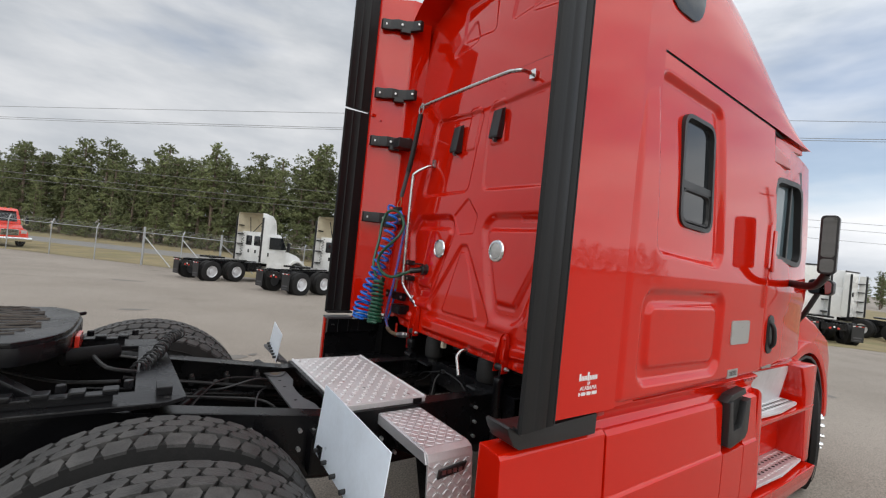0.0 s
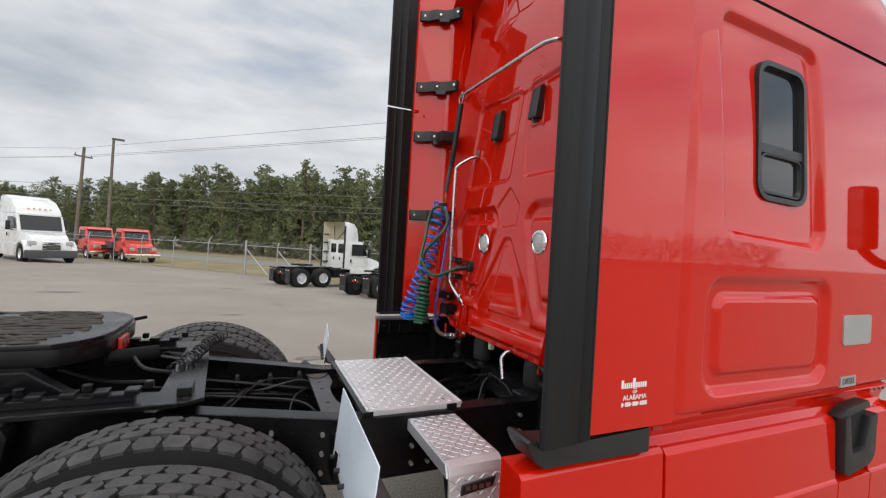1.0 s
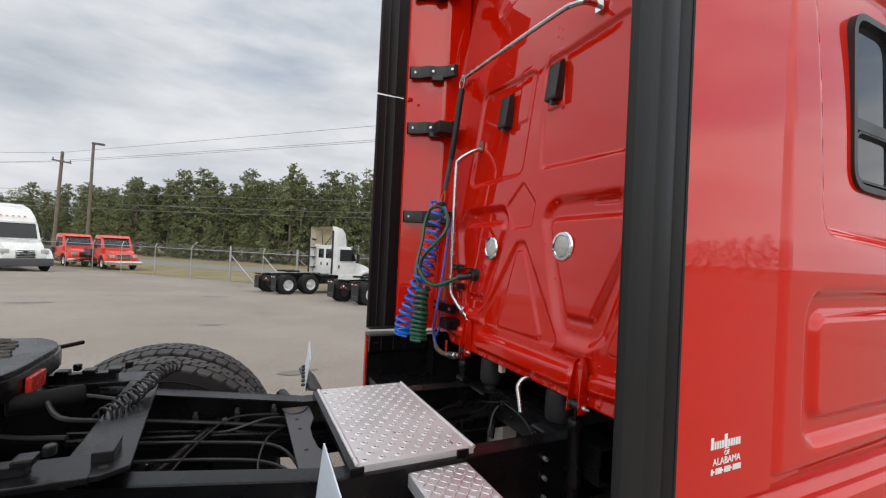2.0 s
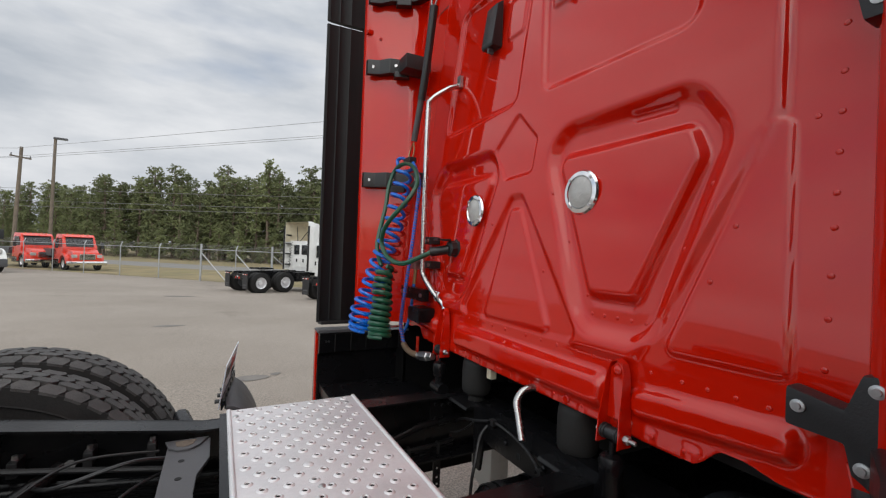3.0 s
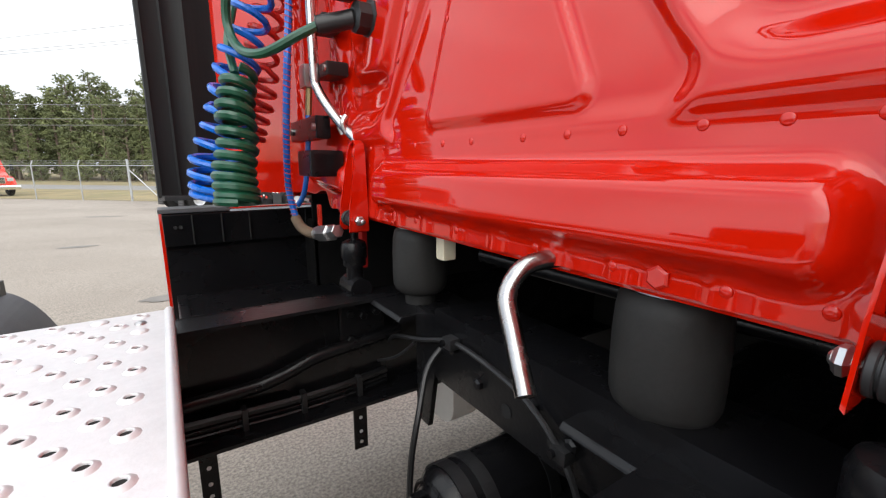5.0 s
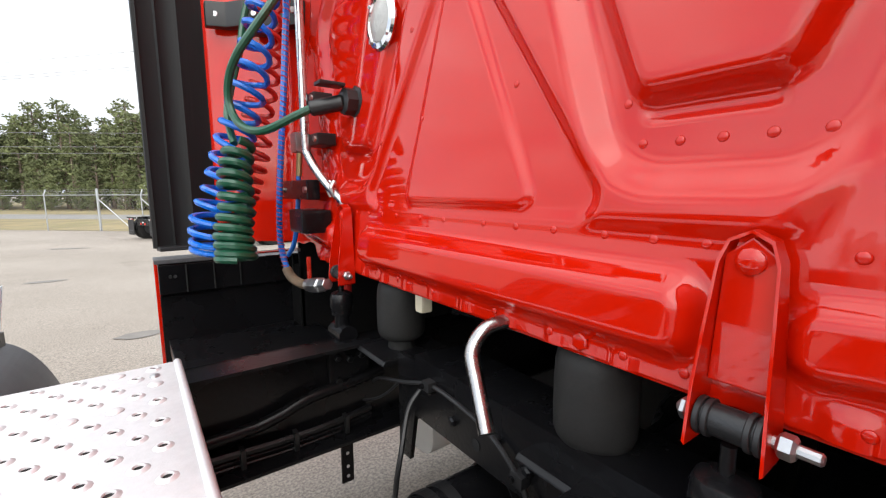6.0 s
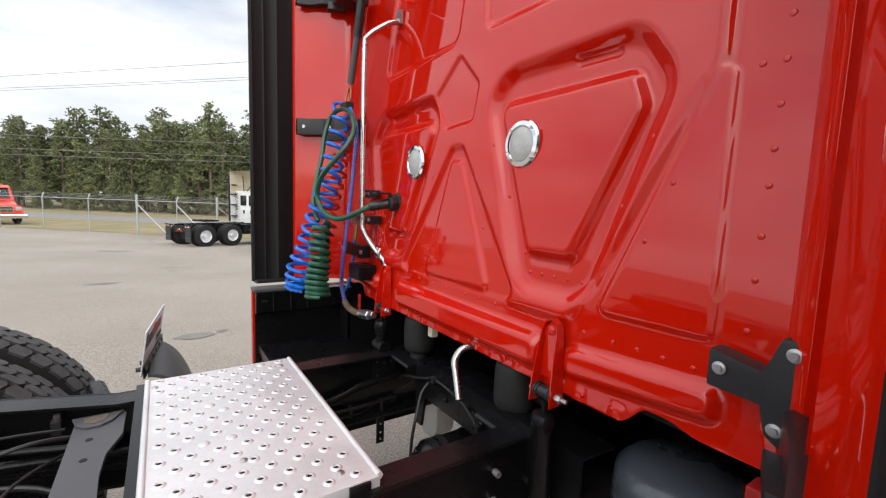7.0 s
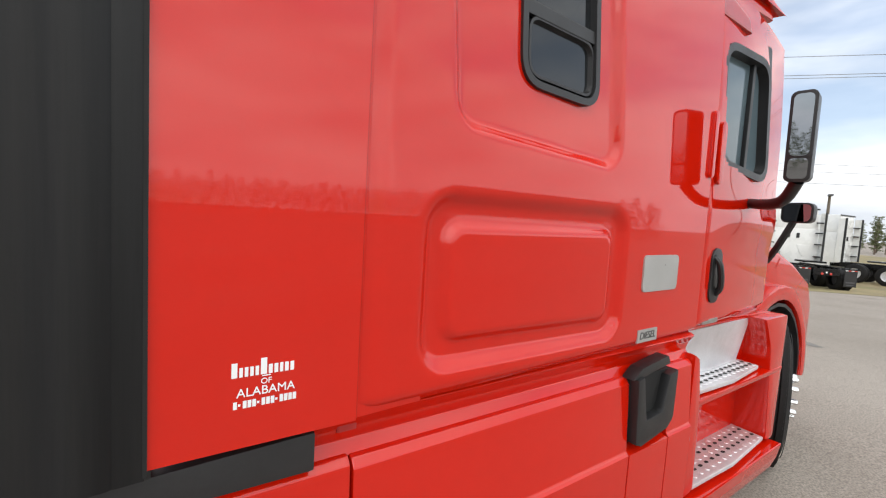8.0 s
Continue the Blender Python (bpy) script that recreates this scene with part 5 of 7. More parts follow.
# ---- deck plate with raised, pierced dimples ----
DX0, DX1, DY0, DY1, DZ = -0.90, -0.445, -0.41, 0.43, 1.070
deck = part("deck_plate", box((DX0, DY0, DZ - 0.006), (DX1, DY1, DZ), 0.002), DECK, truck, "bright aluminium deck plate with pierced dimples")
for x in (DX0, DX1):
    part("rolled_edge", tube([(x, DY0, DZ - 0.003), (x, DY1, DZ - 0.003)], 0.0085, 10), DECK, deck, smooth=True)
for y in (DY0, DY1):
    part("turned_edge", box((DX0, y - 0.003, DZ - 0.03), (DX1, y + 0.003, DZ - 0.001), 0.002), DECK, deck)
dimple = lathe([(0.0165, -0.001), (0.0125, 0.0014), (0.0095, 0.0036), (0.0076, 0.0040), (0.0068, 0.0026), (0.0064, -0.0005)], (0, 0, 0), "z", 12)
bmesh.ops.delete(dimple, geom=[f for f in dimple.faces if len(f.verts) > 4], context="FACES")
dimple_mesh = bpy.data.meshes.new("dimple")
dimple.to_mesh(dimple_mesh)
dimple.free()
dimple_mesh.materials.append(DECK)
dimple_mesh.polygons.foreach_set("use_smooth", [True] * len(dimple_mesh.polygons))
hole_mesh = bpy.data.meshes.new("hole")
hb = bmesh.new()
bmesh.ops.create_circle(hb, cap_ends=True, segments=12, radius=0.0066)
hb.to_mesh(hole_mesh)
hb.free()
hole_mesh.materials.append(DARK)
filled = bpy.data.meshes.new("dimple")
fb = lathe([(0.0155, -0.001), (0.012, 0.002), (0.007, 0.0035), (0.002, 0.0038)], (0, 0, 0), "z", 12)
fb.to_mesh(filled)
fb.free()
filled.materials.append(DECK)
filled.polygons.foreach_set("use_smooth", [True] * len(filled.polygons))
rng = random.Random(4)
for i in range(19):
    for j in range(7):
        x = DX0 + 0.032 + 0.063 * j + (0.0315 if i % 2 else 0)
        y = DY0 + 0.03 + 0.0435 * i
        if x > DX1 - 0.03:
            continue
        if rng.random() < 0.06:
            piece("dimple", filled, deck, pose(x, y, DZ))
        else:
            d = piece("dimple", dimple_mesh, deck, pose(x, y, DZ))
            piece("hole", hole_mesh, d, pose(0, 0, 0.0006))
for x, y in ((-0.49, 0.36), (-0.88, 0.36), (-0.52, -0.36), (-0.90, -0.36), (-0.70, -0.20)):
    part("rivet_head", lathe([(0.010, 0.0), (0.009, 0.003), (0.004, 0.005)], (x, y, DZ), "z", 10), STEEL, deck, smooth=True)
part("deck_bearer", box((-0.93, -0.42, 1.045), (-0.88, 0.42, 1.066)), BLACK, truck)
part("deck_bearer", box((-0.52, -0.42, 1.045), (-0.47, 0.42, 1.066)), BLACK, truck)

# ---- diamond-plate side step ----
SZ = 1.025
side_step = part("side_step", prism([(-0.43, SZ), (-0.835, SZ), (-0.865, SZ - 0.012), (-0.875, SZ - 0.04), (-0.90, 0.70), (-0.89, 0.70), (-0.865, SZ - 0.045), (-0.83, SZ - 0.012), (-0.43, SZ - 0.012)], "x", -0.715, -0.485, 0.003), ALLOY, truck, "diamond-plate aluminium side step", False)
part("side_cheek", prism([(-0.43, SZ - 0.002), (-0.85, SZ - 0.006), (-0.87, SZ - 0.05), (-0.43, SZ - 0.05)], "x", -0.722, -0.714, 0.002), ALLOY, side_step)
tread_bar = bpy.data.meshes.new("tread_bar")
tb = bmesh.new()
bmesh.ops.create_uvsphere(tb, u_segments=8, v_segments=4, radius=1.0)
moved(tb, Matrix.Diagonal((0.0165, 0.0034, 0.0022, 1)))
tb.to_mesh(tread_bar)
tb.free()
tread_bar.materials.append(ALLOY)
tread_bar.polygons.foreach_set("use_smooth", [True] * len(tread_bar.polygons))
for i in range(9):
    for j in range(14):
        x, y = -0.702 + 0.025 * i, -0.445 - 0.0285 * j
        a = 42 if (i + j) % 2 else -42
        piece("tread_bar", tread_bar, side_step, pose(x, y, SZ + 0.0005, 0, 0, a))
for i in range(9):
    for j in range(10):
        x, f = -0.702 + 0.025 * i, 0.05 + 0.10 * j
        y, z = -0.876 - 0.024 * f, SZ - 0.045 - f * 0.28
        piece("tread_bar", tread_bar, side_step, pose(x, y - 0.001, z) @ pose(0, 0, 0, 90, 0, 0) @ pose(0, 0, 0, 0, 0, 42 if (i + j) % 2 else -42))
badge = part("maker_badge", prism([(-0.67, 0.915), (-0.54, 0.93), (-0.525, 0.965), (-0.665, 0.95)], "y", -0.891, -0.882, 0.001), PLASTIC, side_step, "black maker's badge")
for x in (-0.652, -0.624, -0.596, -0.568):
    part("mark", box((x, -0.8935, 0.932), (x + 0.018, -0.8905, 0.948)), STEEL, badge)
part("step_bracket", prism([(-0.44, 1.0), (-0.80, 0.96), (-0.84, 0.72), (-0.78, 0.72), (-0.70, 0.92), (-0.44, 0.86)], "x", -0.66, -0.60, 0.004), BLACK, truck, "black step bracket")


# ---- wheels ----
def tyre_mesh(name, R, half, rows, n, mat):
    """Interlocking six-sided blocks with narrow grooves, each with a shallow kerf across it."""
    bm = bmesh.new()
    width = 2 * half / rows
    for r in range(rows):
        c = -half + width * (r + 0.5)
        for k in range(n):
            a0 = 2 * math.pi * (k + (0.5 if r % 2 else 0)) / n
            da = 2 * math.pi / n * 0.484
            w = width * 0.482
            drop = 0.022 if r in (0, rows - 1) else 0.0
            edge = [(-w, -da * 0.78), (-w * 0.25, -da), (w, -da * 0.62), (w, da * 0.78), (w * 0.25, da), (-w, da * 0.62)]
            top, low = [], []
            for yy, aa in edge:
                rr = R - drop * (abs(c + yy) / half) ** 3
                for lst, q in ((top, rr), (low, rr - 0.022)):
                    lst.append(bm.verts.new((q * math.sin(a0 + aa), c + yy, q * math.cos(a0 + aa))))
            bm.faces.new(top)
            for i in range(6):
                bm.faces.new((top[i], low[i], low[(i + 1) % 6], top[(i + 1) % 6]))
    bmesh.ops.recalc_face_normals(bm, faces=bm.faces[:])
    me = bpy.data.meshes.new(name)
    bm.to_mesh(me)
    bm.free()
    me.materials.append(mat)
    return me


def wheel(cx, cy, R, s, tread_me, bright=False, front=False):
    half = 0.118
    w = part("wheel", lathe([(0.29, -half), (0.40, -half - 0.018), (R - 0.10, -half - 0.012), (R - 0.05, -half + 0.004), (R - 0.021, -half * 0.93), (R - 0.017, -half * 0.5), (R - 0.017, half * 0.5), (R - 0.021, half * 0.93), (R - 0.05, half - 0.004), (R - 0.10, half + 0.012), (0.40, half + 0.018), (0.29, half)], (cx, cy, R), "y", 64, caps=False), TYRE, truck, "black dual drive tyre" if not front else "black steer tyre", True)
    piece("tread", tread_me, w, pose(cx, cy, R))
    for k, r in enumerate((R - 0.075, R - 0.13)):
        for q in (-1, 1):
            part("sidewall_rib", lathe([(r - 0.004, 0), (r, 0.004 * q), (r + 0.004, 0)], (cx, cy + q * (half + 0.011 - 0.004 * k + 0.0045 * k), R), "y", 64, caps=False), TYRE, w, smooth=True)
    rim = part("rim", lathe([(0.30, -0.11), (0.285, -0.10), (0.26, -0.02), (0.10, 0.0), (0.10, 0.05), (0.26, 0.0), (0.285, 0.10), (0.30, 0.11)], (cx, cy, R), "y", 32, True), ALLOY if bright else BLACK, w, smooth=True)
    if front:
        for k in range(10):
            a = 2 * math.pi * k / 10
            part("lug_nut", rod((cx + 0.14 * math.cos(a), cy + s * 0.07, R + 0.14 * math.sin(a)), (cx + 0.14 * math.cos(a), cy + s * 0.20, R + 0.14 * math.sin(a)), 0.02, 8, 0.008), CHROME, rim)
    return w


drive_tread = tyre_mesh("tread", 0.605, 0.112, 5, 50, TREAD)
steer_tread = tyre_mesh("tread", 0.53, 0.112, 5, 1, TREAD)
for s in (-1, 1):
    for cx in (-1.655, -3.0):
        wheel(cx, s * 0.70, 0.605, s, drive_tread)
        wheel(cx, s * 1.03, 0.605, s, drive_tread, True)
    fw = wheel(3.46, s * 0.90, 0.53, s, steer_tread, True, True)
    fw.matrix_basis = pose(3.46, s * 0.90, 0.53, 0, 0, 20) @ Matrix.Translation((-3.46, -s * 0.90, -0.53))
    for c in (-0.085, -0.043, 0.0, 0.043, 0.085):
        part("tread_rib", lathe([(0.512, c - 0.017), (0.529, c - 0.015), (0.529, c + 0.015), (0.512, c + 0.017)], (3.46, s * 0.90, 0.53), "y", 56, True), TYRE, fw, smooth=True)

# ---- fifth wheel and its slide ----
fz = 1.375
plate = []
for y in np.linspace(-0.44, 0.44, 15):
    plate.append((-1.93 - 0.13 * (abs(y) / 0.44) ** 4, 0.13 + 0.88 * float(y)))
plate += [(x, 0.13 + 0.88 * y) for x, y in ((-2.55, 0.47), (-2.85, 0.36), (-2.95, 0.12), (-2.62, 0.04), (-2.62, -0.04), (-2.95, -0.12), (-2.85, -0.36), (-2.55, -0.47))]
fifth = part("fifth_wheel", prism(plate, "z", fz - 0.024, fz, 0.008), BLACK, truck, "greasy black fifth-wheel coupling", False)
skirt_pts = [(x + 0.012 if x > -2.3 else x, 0.13 + (y - 0.13) * 1.01) for x, y in plate]
part("rim", prism(skirt_pts, "z", fz - 0.088, fz - 0.016, 0.022), BLACK, fifth, "rounded rim", True)
gr = random.Random(21)
for k in range(13):
    y0 = -0.22 + 0.058 * k
    x0, x1 = -2.02 - 0.05 * gr.random() - 0.12 * (abs(y0 - 0.13) / 0.40) ** 3, -2.35 - 0.3 * gr.random()
    course = [(x0 + (x1 - x0) * q / 9, y0 + gr.uniform(-0.010, 0.010), fz + gr.uniform(-0.002, 0.003)) for q in range(10)]
    part("grease_streak", tube(course, 0.007, 6, 3, radii=[0.004 + 0.006 * gr.random() for _ in range(28)]), GREASE, fifth, "dried grease", True)
for y, w in ((0.05, 0.06),):
    x = -1.906
    part("reflector", box((x - 0.012, y - w, fz - 0.09), (x + 0.004, y + w, fz - 0.035), 0.003), REFLECTOR, fifth, "faded red reflector")
part("release_handle", rod((-2.1, 0.50, fz - 0.07), (-1.95, 0.68, fz - 0.06), 0.010, 8), BLACK, fifth)
part("pedestal", prism([(-1.95, 1.19), (-2.85, 1.19), (-2.6, 1.30), (-2.1, 1.30)], "y", -0.34, -0.28, 0.006), BLACK, fifth)
part("pedestal", prism([(-1.95, 1.19), (-2.85, 1.19), (-2.6, 1.30), (-2.1, 1.30)], "y", 0.28, 0.34, 0.006), BLACK, fifth)
for s in (-1, 1):
    sl = part("slide_rail", box((-3.1, s * 0.43 - 0.075, 1.188), (-1.62, s * 0.43 + 0.075, 1.206), 0.004), BLACK, truck, "black fifth-wheel slide rail")
    part("bar", box((-3.1, s * 0.43 - 0.022, 1.206), (-1.76, s * 0.43 + 0.022, 1.235), 0.004), BLACK, sl)
    for k in range(7):
        part("slide_bolt", rod((-1.72 - 0.18 * k, s * 0.43, 1.245), (-1.72 - 0.18 * k, s * 0.43, 1.272), 0.016, 6, 0.003), BLACK, sl)
    for k in range(14):
        part("tooth", box((-1.79 - 0.09 * k, s * 0.43 - 0.026, 1.23), (-1.745 - 0.09 * k, s * 0.43 + 0.026, 1.250), 0.006), BLACK, sl)
tie = part("slide_tie", prism([(-1.60, -0.50), (-1.54, -0.46), (-1.60, 0.46), (-1.70, 0.46), (-1.70, -0.50)], "z", 1.19, 1.205, 0.003), BLACK, truck, "black slide tie plate")
part("stop_block", box((-1.635, -0.43, 1.205), (-1.585, -0.33, 1.236), 0.004), BLACK, tie)
part("hole", rod((-1.60, -0.455, 1.2055), (-1.60, -0.455, 1.2062), 0.012, 10), DARK, tie)
part("slide_cylinder", rod((-1.77, 0.03, 1.265), (-1.95, -0.05, 1.265), 0.032, 16, 0.006), UNDER, truck, "black slide air cylinder", True)
part("coiled_line", coil([(-1.53, 0.34, 1.27), (-1.58, 0.24, 1.265), (-1.62, 0.10, 1.24), (-1.70, -0.08, 1.20)], 0.024, 0.028, 17, 0.0045, 1.0, 6, 12), PLASTIC, truck, "coiled black air line", True)
part("line_tail", tube([(-1.70, -0.08, 1.20), (-1.80, -0.10, 1.23), (-1.86, -0.02, 1.27)], 0.008, 7, 4), PLASTIC, truck, smooth=True)
for pts in ([(-1.75, -0.20, 1.20), (-1.95, -0.05, 1.17), (-2.15, 0.10, 1.19)], [(-1.70, 0.14, 1.20), (-1.9, 0.20, 1.22), (-2.1, 0.12, 1.24)]):
    part("air_line", tube(pts, 0.007, 6, 5), PLASTIC, truck, smooth=True)
hang = part("spring_hanger", prism([(-2.22, 1.19), (-2.08, 1.19), (-2.06, 1.15), (-2.08, 1.02), (-2.115, 0.75), (-2.175, 0.75), (-2.20, 1.02), (-2.24, 1.15)], "y", -0.54, -0.46, 0.026), BLACK, truck, "black suspension hanger", True)
part("plate_mark", box((-2.18, -0.5435, 1.11), (-2.12, -0.5405, 1.122)), GREY_PLASTIC, hang)
for s in (-1, 1):
    bracket = part("flap_post", tube([(-1.02, s * 0.44, 0.95), (-1.03, s * 0.52, 0.98), (-1.06, s * 0.66, 0.99)], 0.03, 10, 4), BLACK, truck, "black fender post", True)
    part("clamp", box((-1.06, s * 0.46 - 0.03, 0.82), (-0.98, s * 0.46 + 0.03, 1.0), 0.01), BLACK, bracket)


# ---- quarter fenders with white boards ----
def quarter_fender(s, x0, x1, y0, y1, z0, z1, lift=0.05):
    rows = []
    for k in range(19):
        a = k / 18
        rows.append((x0 + 0.02 + 0.19 * math.sin(a * 1.35), z0 + lift - 0.42 * (1 - math.cos(a * 1.35))))
    poly = rows + [(x + 0.008, z + 0.014) for x, z in rows[::-1]]
    f = part("quarter_fender", prism(poly, "y", min(s * (y0 + 0.02), s * (y1 + 0.02)), max(s * (y0 + 0.02), s * (y1 + 0.02)), 0.004), GREY_PLASTIC, truck, "dark grey moulded quarter fender", True)
    bm = bmesh.new()
    co = [(x0, s * y0, z0), (x1, s * y1, z0), (x1 + 0.025, s * y1, z1), (x0 + 0.025, s * y0, z1)]
    d = 0.004
    a = [bm.verts.new(c) for c in co]
    b = [bm.verts.new((c[0] - d, c[1], c[2])) for c in co]
    bm.faces.new(a)
    bm.faces.new(b[::-1])
    for i in range(4):
        bm.faces.new((a[i], b[i], b[(i + 1) % 4], a[(i + 1) % 4]))
    bmesh.ops.recalc_face_normals(bm, faces=bm.faces[:])
    board = part("sign_board", bm, WHITE_PANEL, f, "white board bolted upright")
    if s > 0:
        part("clamp_strip", prism([(x0 + 0.006, y0 + 0.02), (x1 + 0.006, y1), (x1 + 0.013, y1), (x0 + 0.013, y0 + 0.02)], "z", z0 - 0.012, z0 + 0.036, 0.001), PLASTIC, f, "black strip clamping the board")
    for k in range(6):
        t = 0.08 + 0.168 * k
        x, y = x0 + (x1 - x0) * t, y0 + (y1 - y0) * t
        part("bolt", rod((x - 0.022, s * y, z0 + 0.022), (x + 0.016, s * y, z0 + 0.022), 0.009, 8), PLASTIC, f)
    return f, board


quarter_fender(-1, -1.07, -1.095, 0.56, 1.19, 0.965, 1.232)
left_fender, left_board = quarter_fender(1, -0.93, -0.87, 0.70, 1.17, 0.985, 1.165, -0.01)


# ---- lettering ----
def lettering(text, size, mat, parent, m, name="lettering", depth=0.0006, shear=0.0):
    cu = bpy.data.curves.new(name, "FONT")
    cu.body, cu.size, cu.align_x, cu.align_y, cu.extrude, cu.shear, cu.offset = text, size, "CENTER", "CENTER", depth, shear, 0.0
    tmp = bpy.data.objects.new(name, cu)
    scene.collection.objects.link(tmp)
    me = bpy.data.meshes.new_from_object(tmp.evaluated_get(bpy.context.evaluated_depsgraph_get()))
    bpy.data.objects.remove(tmp)
    bpy.data.curves.remove(cu)
    me.materials.clear()
    me.materials.append(mat)
    ob = new(name, me)
    ob.parent = parent
    ob.matrix_basis = m
    return ob


LETTER_BLACK = material("black_lettering", (0.015, 0.015, 0.015), 0.5, 0, 0.1, 20.0)
LETTER_RED = material("red_lettering", (0.45, 0.02, 0.02), 0.5, 0, 0.1, 20.0)


def facing_right(x, y, z, tilt=0):
    """Upright writing on the truck's right side, read from outside."""
    return pose(x, y, z, 90, 0, 0) @ pose(0, 0, 0, 0, 0, tilt)


sticker = part("door_sticker", box((-0.220, -1.2135, 1.398), (-0.204, -1.2128, 1.400)), WHITE_VINYL, truck, "white dealer sticker, name drawn as bars")
sticker.matrix_basis = pose(0.008, 0, -0.026)
at_x = -0.274
for wide, high in ((0.013, 0.028), (0.009, 0.018), (0.009, 0.018), (0.009, 0.018), (0.009, 0.018), (0.014, 0.032), (0.010, 0.018), (0.010, 0.018), (0.009, 0.018), (0.010, 0.018), (0.010, 0.018)):
    part("name_bar", box((at_x, -1.2140, 1.402), (at_x + wide - 0.0030, -1.2128, 1.402 + high)), WHITE_VINYL, sticker)
    at_x += wide + 0.0005
lettering("OF", 0.016, WHITE_VINYL, sticker, facing_right(-0.212, -1.2136, 1.388))
lettering("ALABAMA", 0.024, WHITE_VINYL, sticker, facing_right(-0.211, -1.2136, 1.370))
for k in range(14):
    wide = 0.004 if k in (1, 5, 9) else 0.0065
    lift = 0.005 if k in (1, 5, 9) else 0.0
    part("number_bar", box((-0.270 + 0.0084 * k, -1.2140, 1.341 + lift), (-0.270 + 0.0084 * k + wide, -1.2128, 1.355 - lift)), WHITE_VINYL, sticker)
diesel = part("fuel_sticker", moved(box((-0.072, -0.004, 1.256), (0.072, 0.004, 1.306)), pose(1.225, -1.180, 0, 0, 0, 1.5)), SILVER, truck, "small pale fuel sticker")
lettering("DIESEL", 0.040, LETTER_BLACK, diesel, pose(1.225, -1.1846, 1.281, 90, 0, 1.5), shear=0.1)
part("reflective_sticker", moved(prism(round_poly(-0.135, 1.455, 0.135, 1.597, 0.02), "y", -0.004, 0.004), pose(1.285, -1.1805, 0, 0, 0, 1.5)), SILVER, truck, "plain silver rectangular sticker")
board_turn = pose(0, 0, 0, 90, 0, 90)
board_m = pose(-0.93, 0.70, 0.985) @ pose(0, 0, 0, 0, 0, -7.27) @ pose(0, 0, 0, 0, 7.9, 0)
lettering("Alabama", 0.048, LETTER_BLACK, left_board, board_m @ pose(0.003, 0.36, 0.072) @ board_turn)
at_y = 0.725
for k in range(11):
    wide, high = (0.040, 0.060) if k in (0, 5) else (0.030, 0.045)
    bar_bm = box((-0.002, at_y - 0.70, 0.102), (0.0012, at_y - 0.70 + wide - 0.006, 0.102 + high))
    bar_bm.transform(board_m)
    part("name_bar", bar_bm, LETTER_BLACK if k < 5 else LETTER_RED, left_board)
    at_y += wide + 0.003
# left chassis fairing seen from inside
lf = part("left_fairing", prism([(1.165, 1.205), (1.205, 1.205), (1.21, 0.62), (1.17, 0.62)], "x", -0.455, 0.60, 0.006), RED, truck, "left chassis fairing with black lining")
part("lining", prism([(1.10, 1.195), (1.163, 1.20), (1.165, 0.64), (1.155, 0.64), (1.15, 1.07), (1.115, 1.085)], "x", -0.445, 0.56, 0.006), BLACK, lf, "black moulded lining")
part("ledge", prism([(0.62, 0.885), (1.15, 0.90), (1.15, 0.80), (0.62, 0.80)], "x", -0.42, 0.10, 0.008), BLACK, lf, "black ledge")
part("ledge_lip", box((-0.43, 0.60, 0.86), (-0.40, 1.15, 0.905), 0.004), BLACK, lf)
for y in (0.86, 0.80):
    part("bolt", rod((-0.432, y, 0.882), (-0.438, y, 0.882), 0.006, 8), STEEL, lf)
for x in (-0.36, -0.27, -0.18, 0.02):
    part("groove", box((x - 0.002, 1.0985, 1.09), (x + 0.002, 1.1045, 1.19)), DARK, lf)
for x in (-0.41, -0.395):
    part("rivet", rod((x, 1.101, 1.15), (x, 1.097, 1.15), 0.006, 10), PLASTIC, lf)
part("fairing_clip", box((-0.455, 1.10, 1.198), (-0.24, 1.21, 1.212), 0.003), GREY_PLASTIC, lf)
part("fuel_tank", lathe([(0.0, -0.5), (0.25, -0.49), (0.30, -0.44), (0.30, 0.9), (0.25, 0.95), (0.0, 0.96)], (1.45, 0.82, 0.68), "x", 32), ALLOY, truck, "aluminium fuel tank", True)
# the shadow on this support is put into its darker red
part("red_support", box((0.08, 0.69, 1.03), (0.10, 0.72, 1.20), 0.008), RED_UNDER, truck, "red cab support")


# ---- the lot's surroundings: all runs along one slanting road ----
def strip(name, a0, a1, c0, c1, z, mat, label, category):
    bm = bmesh.new()
    na, nc = 60, 10
    grid = [[bm.verts.new(spot(a0 + (a1 - a0) * i / na, c0 + (c1 - c0) * j / nc + (0.35 * noise.noise((i * 0.7, j * 3.1, z * 90)) if j in (0, nc) else 0), z)) for j in range(nc + 1)] for i in range(na + 1)]
    for i in range(na):
        for j in range(nc):
            bm.faces.new((grid[i][j], grid[i][j + 1], grid[i + 1][j + 1], grid[i + 1][j]))
    bmesh.ops.recalc_face_normals(bm, faces=bm.faces[:])
    return tagged(part(name, bm, mat, None), label, category, kind="structure")


strip("verge", -30, 160, 18.6, 28.5, 0.012, GRASS, "dry tan winter grass verge along the fence", "grass")
strip("road", -60, 190, 28.5, 34.5, 0.010, ROADWAY, "pale asphalt road beyond the fence", "road")
strip("woodland_floor", -60, 190, 34.5, 80, 0.014, GRASS, "dry grass and leaf litter under pines", "grass")

# oil stains and patches on the lot
STAIN = material("oil_stain", (0.175, 0.16, 0.146), 0.8, 0, 0.2, 3.0)


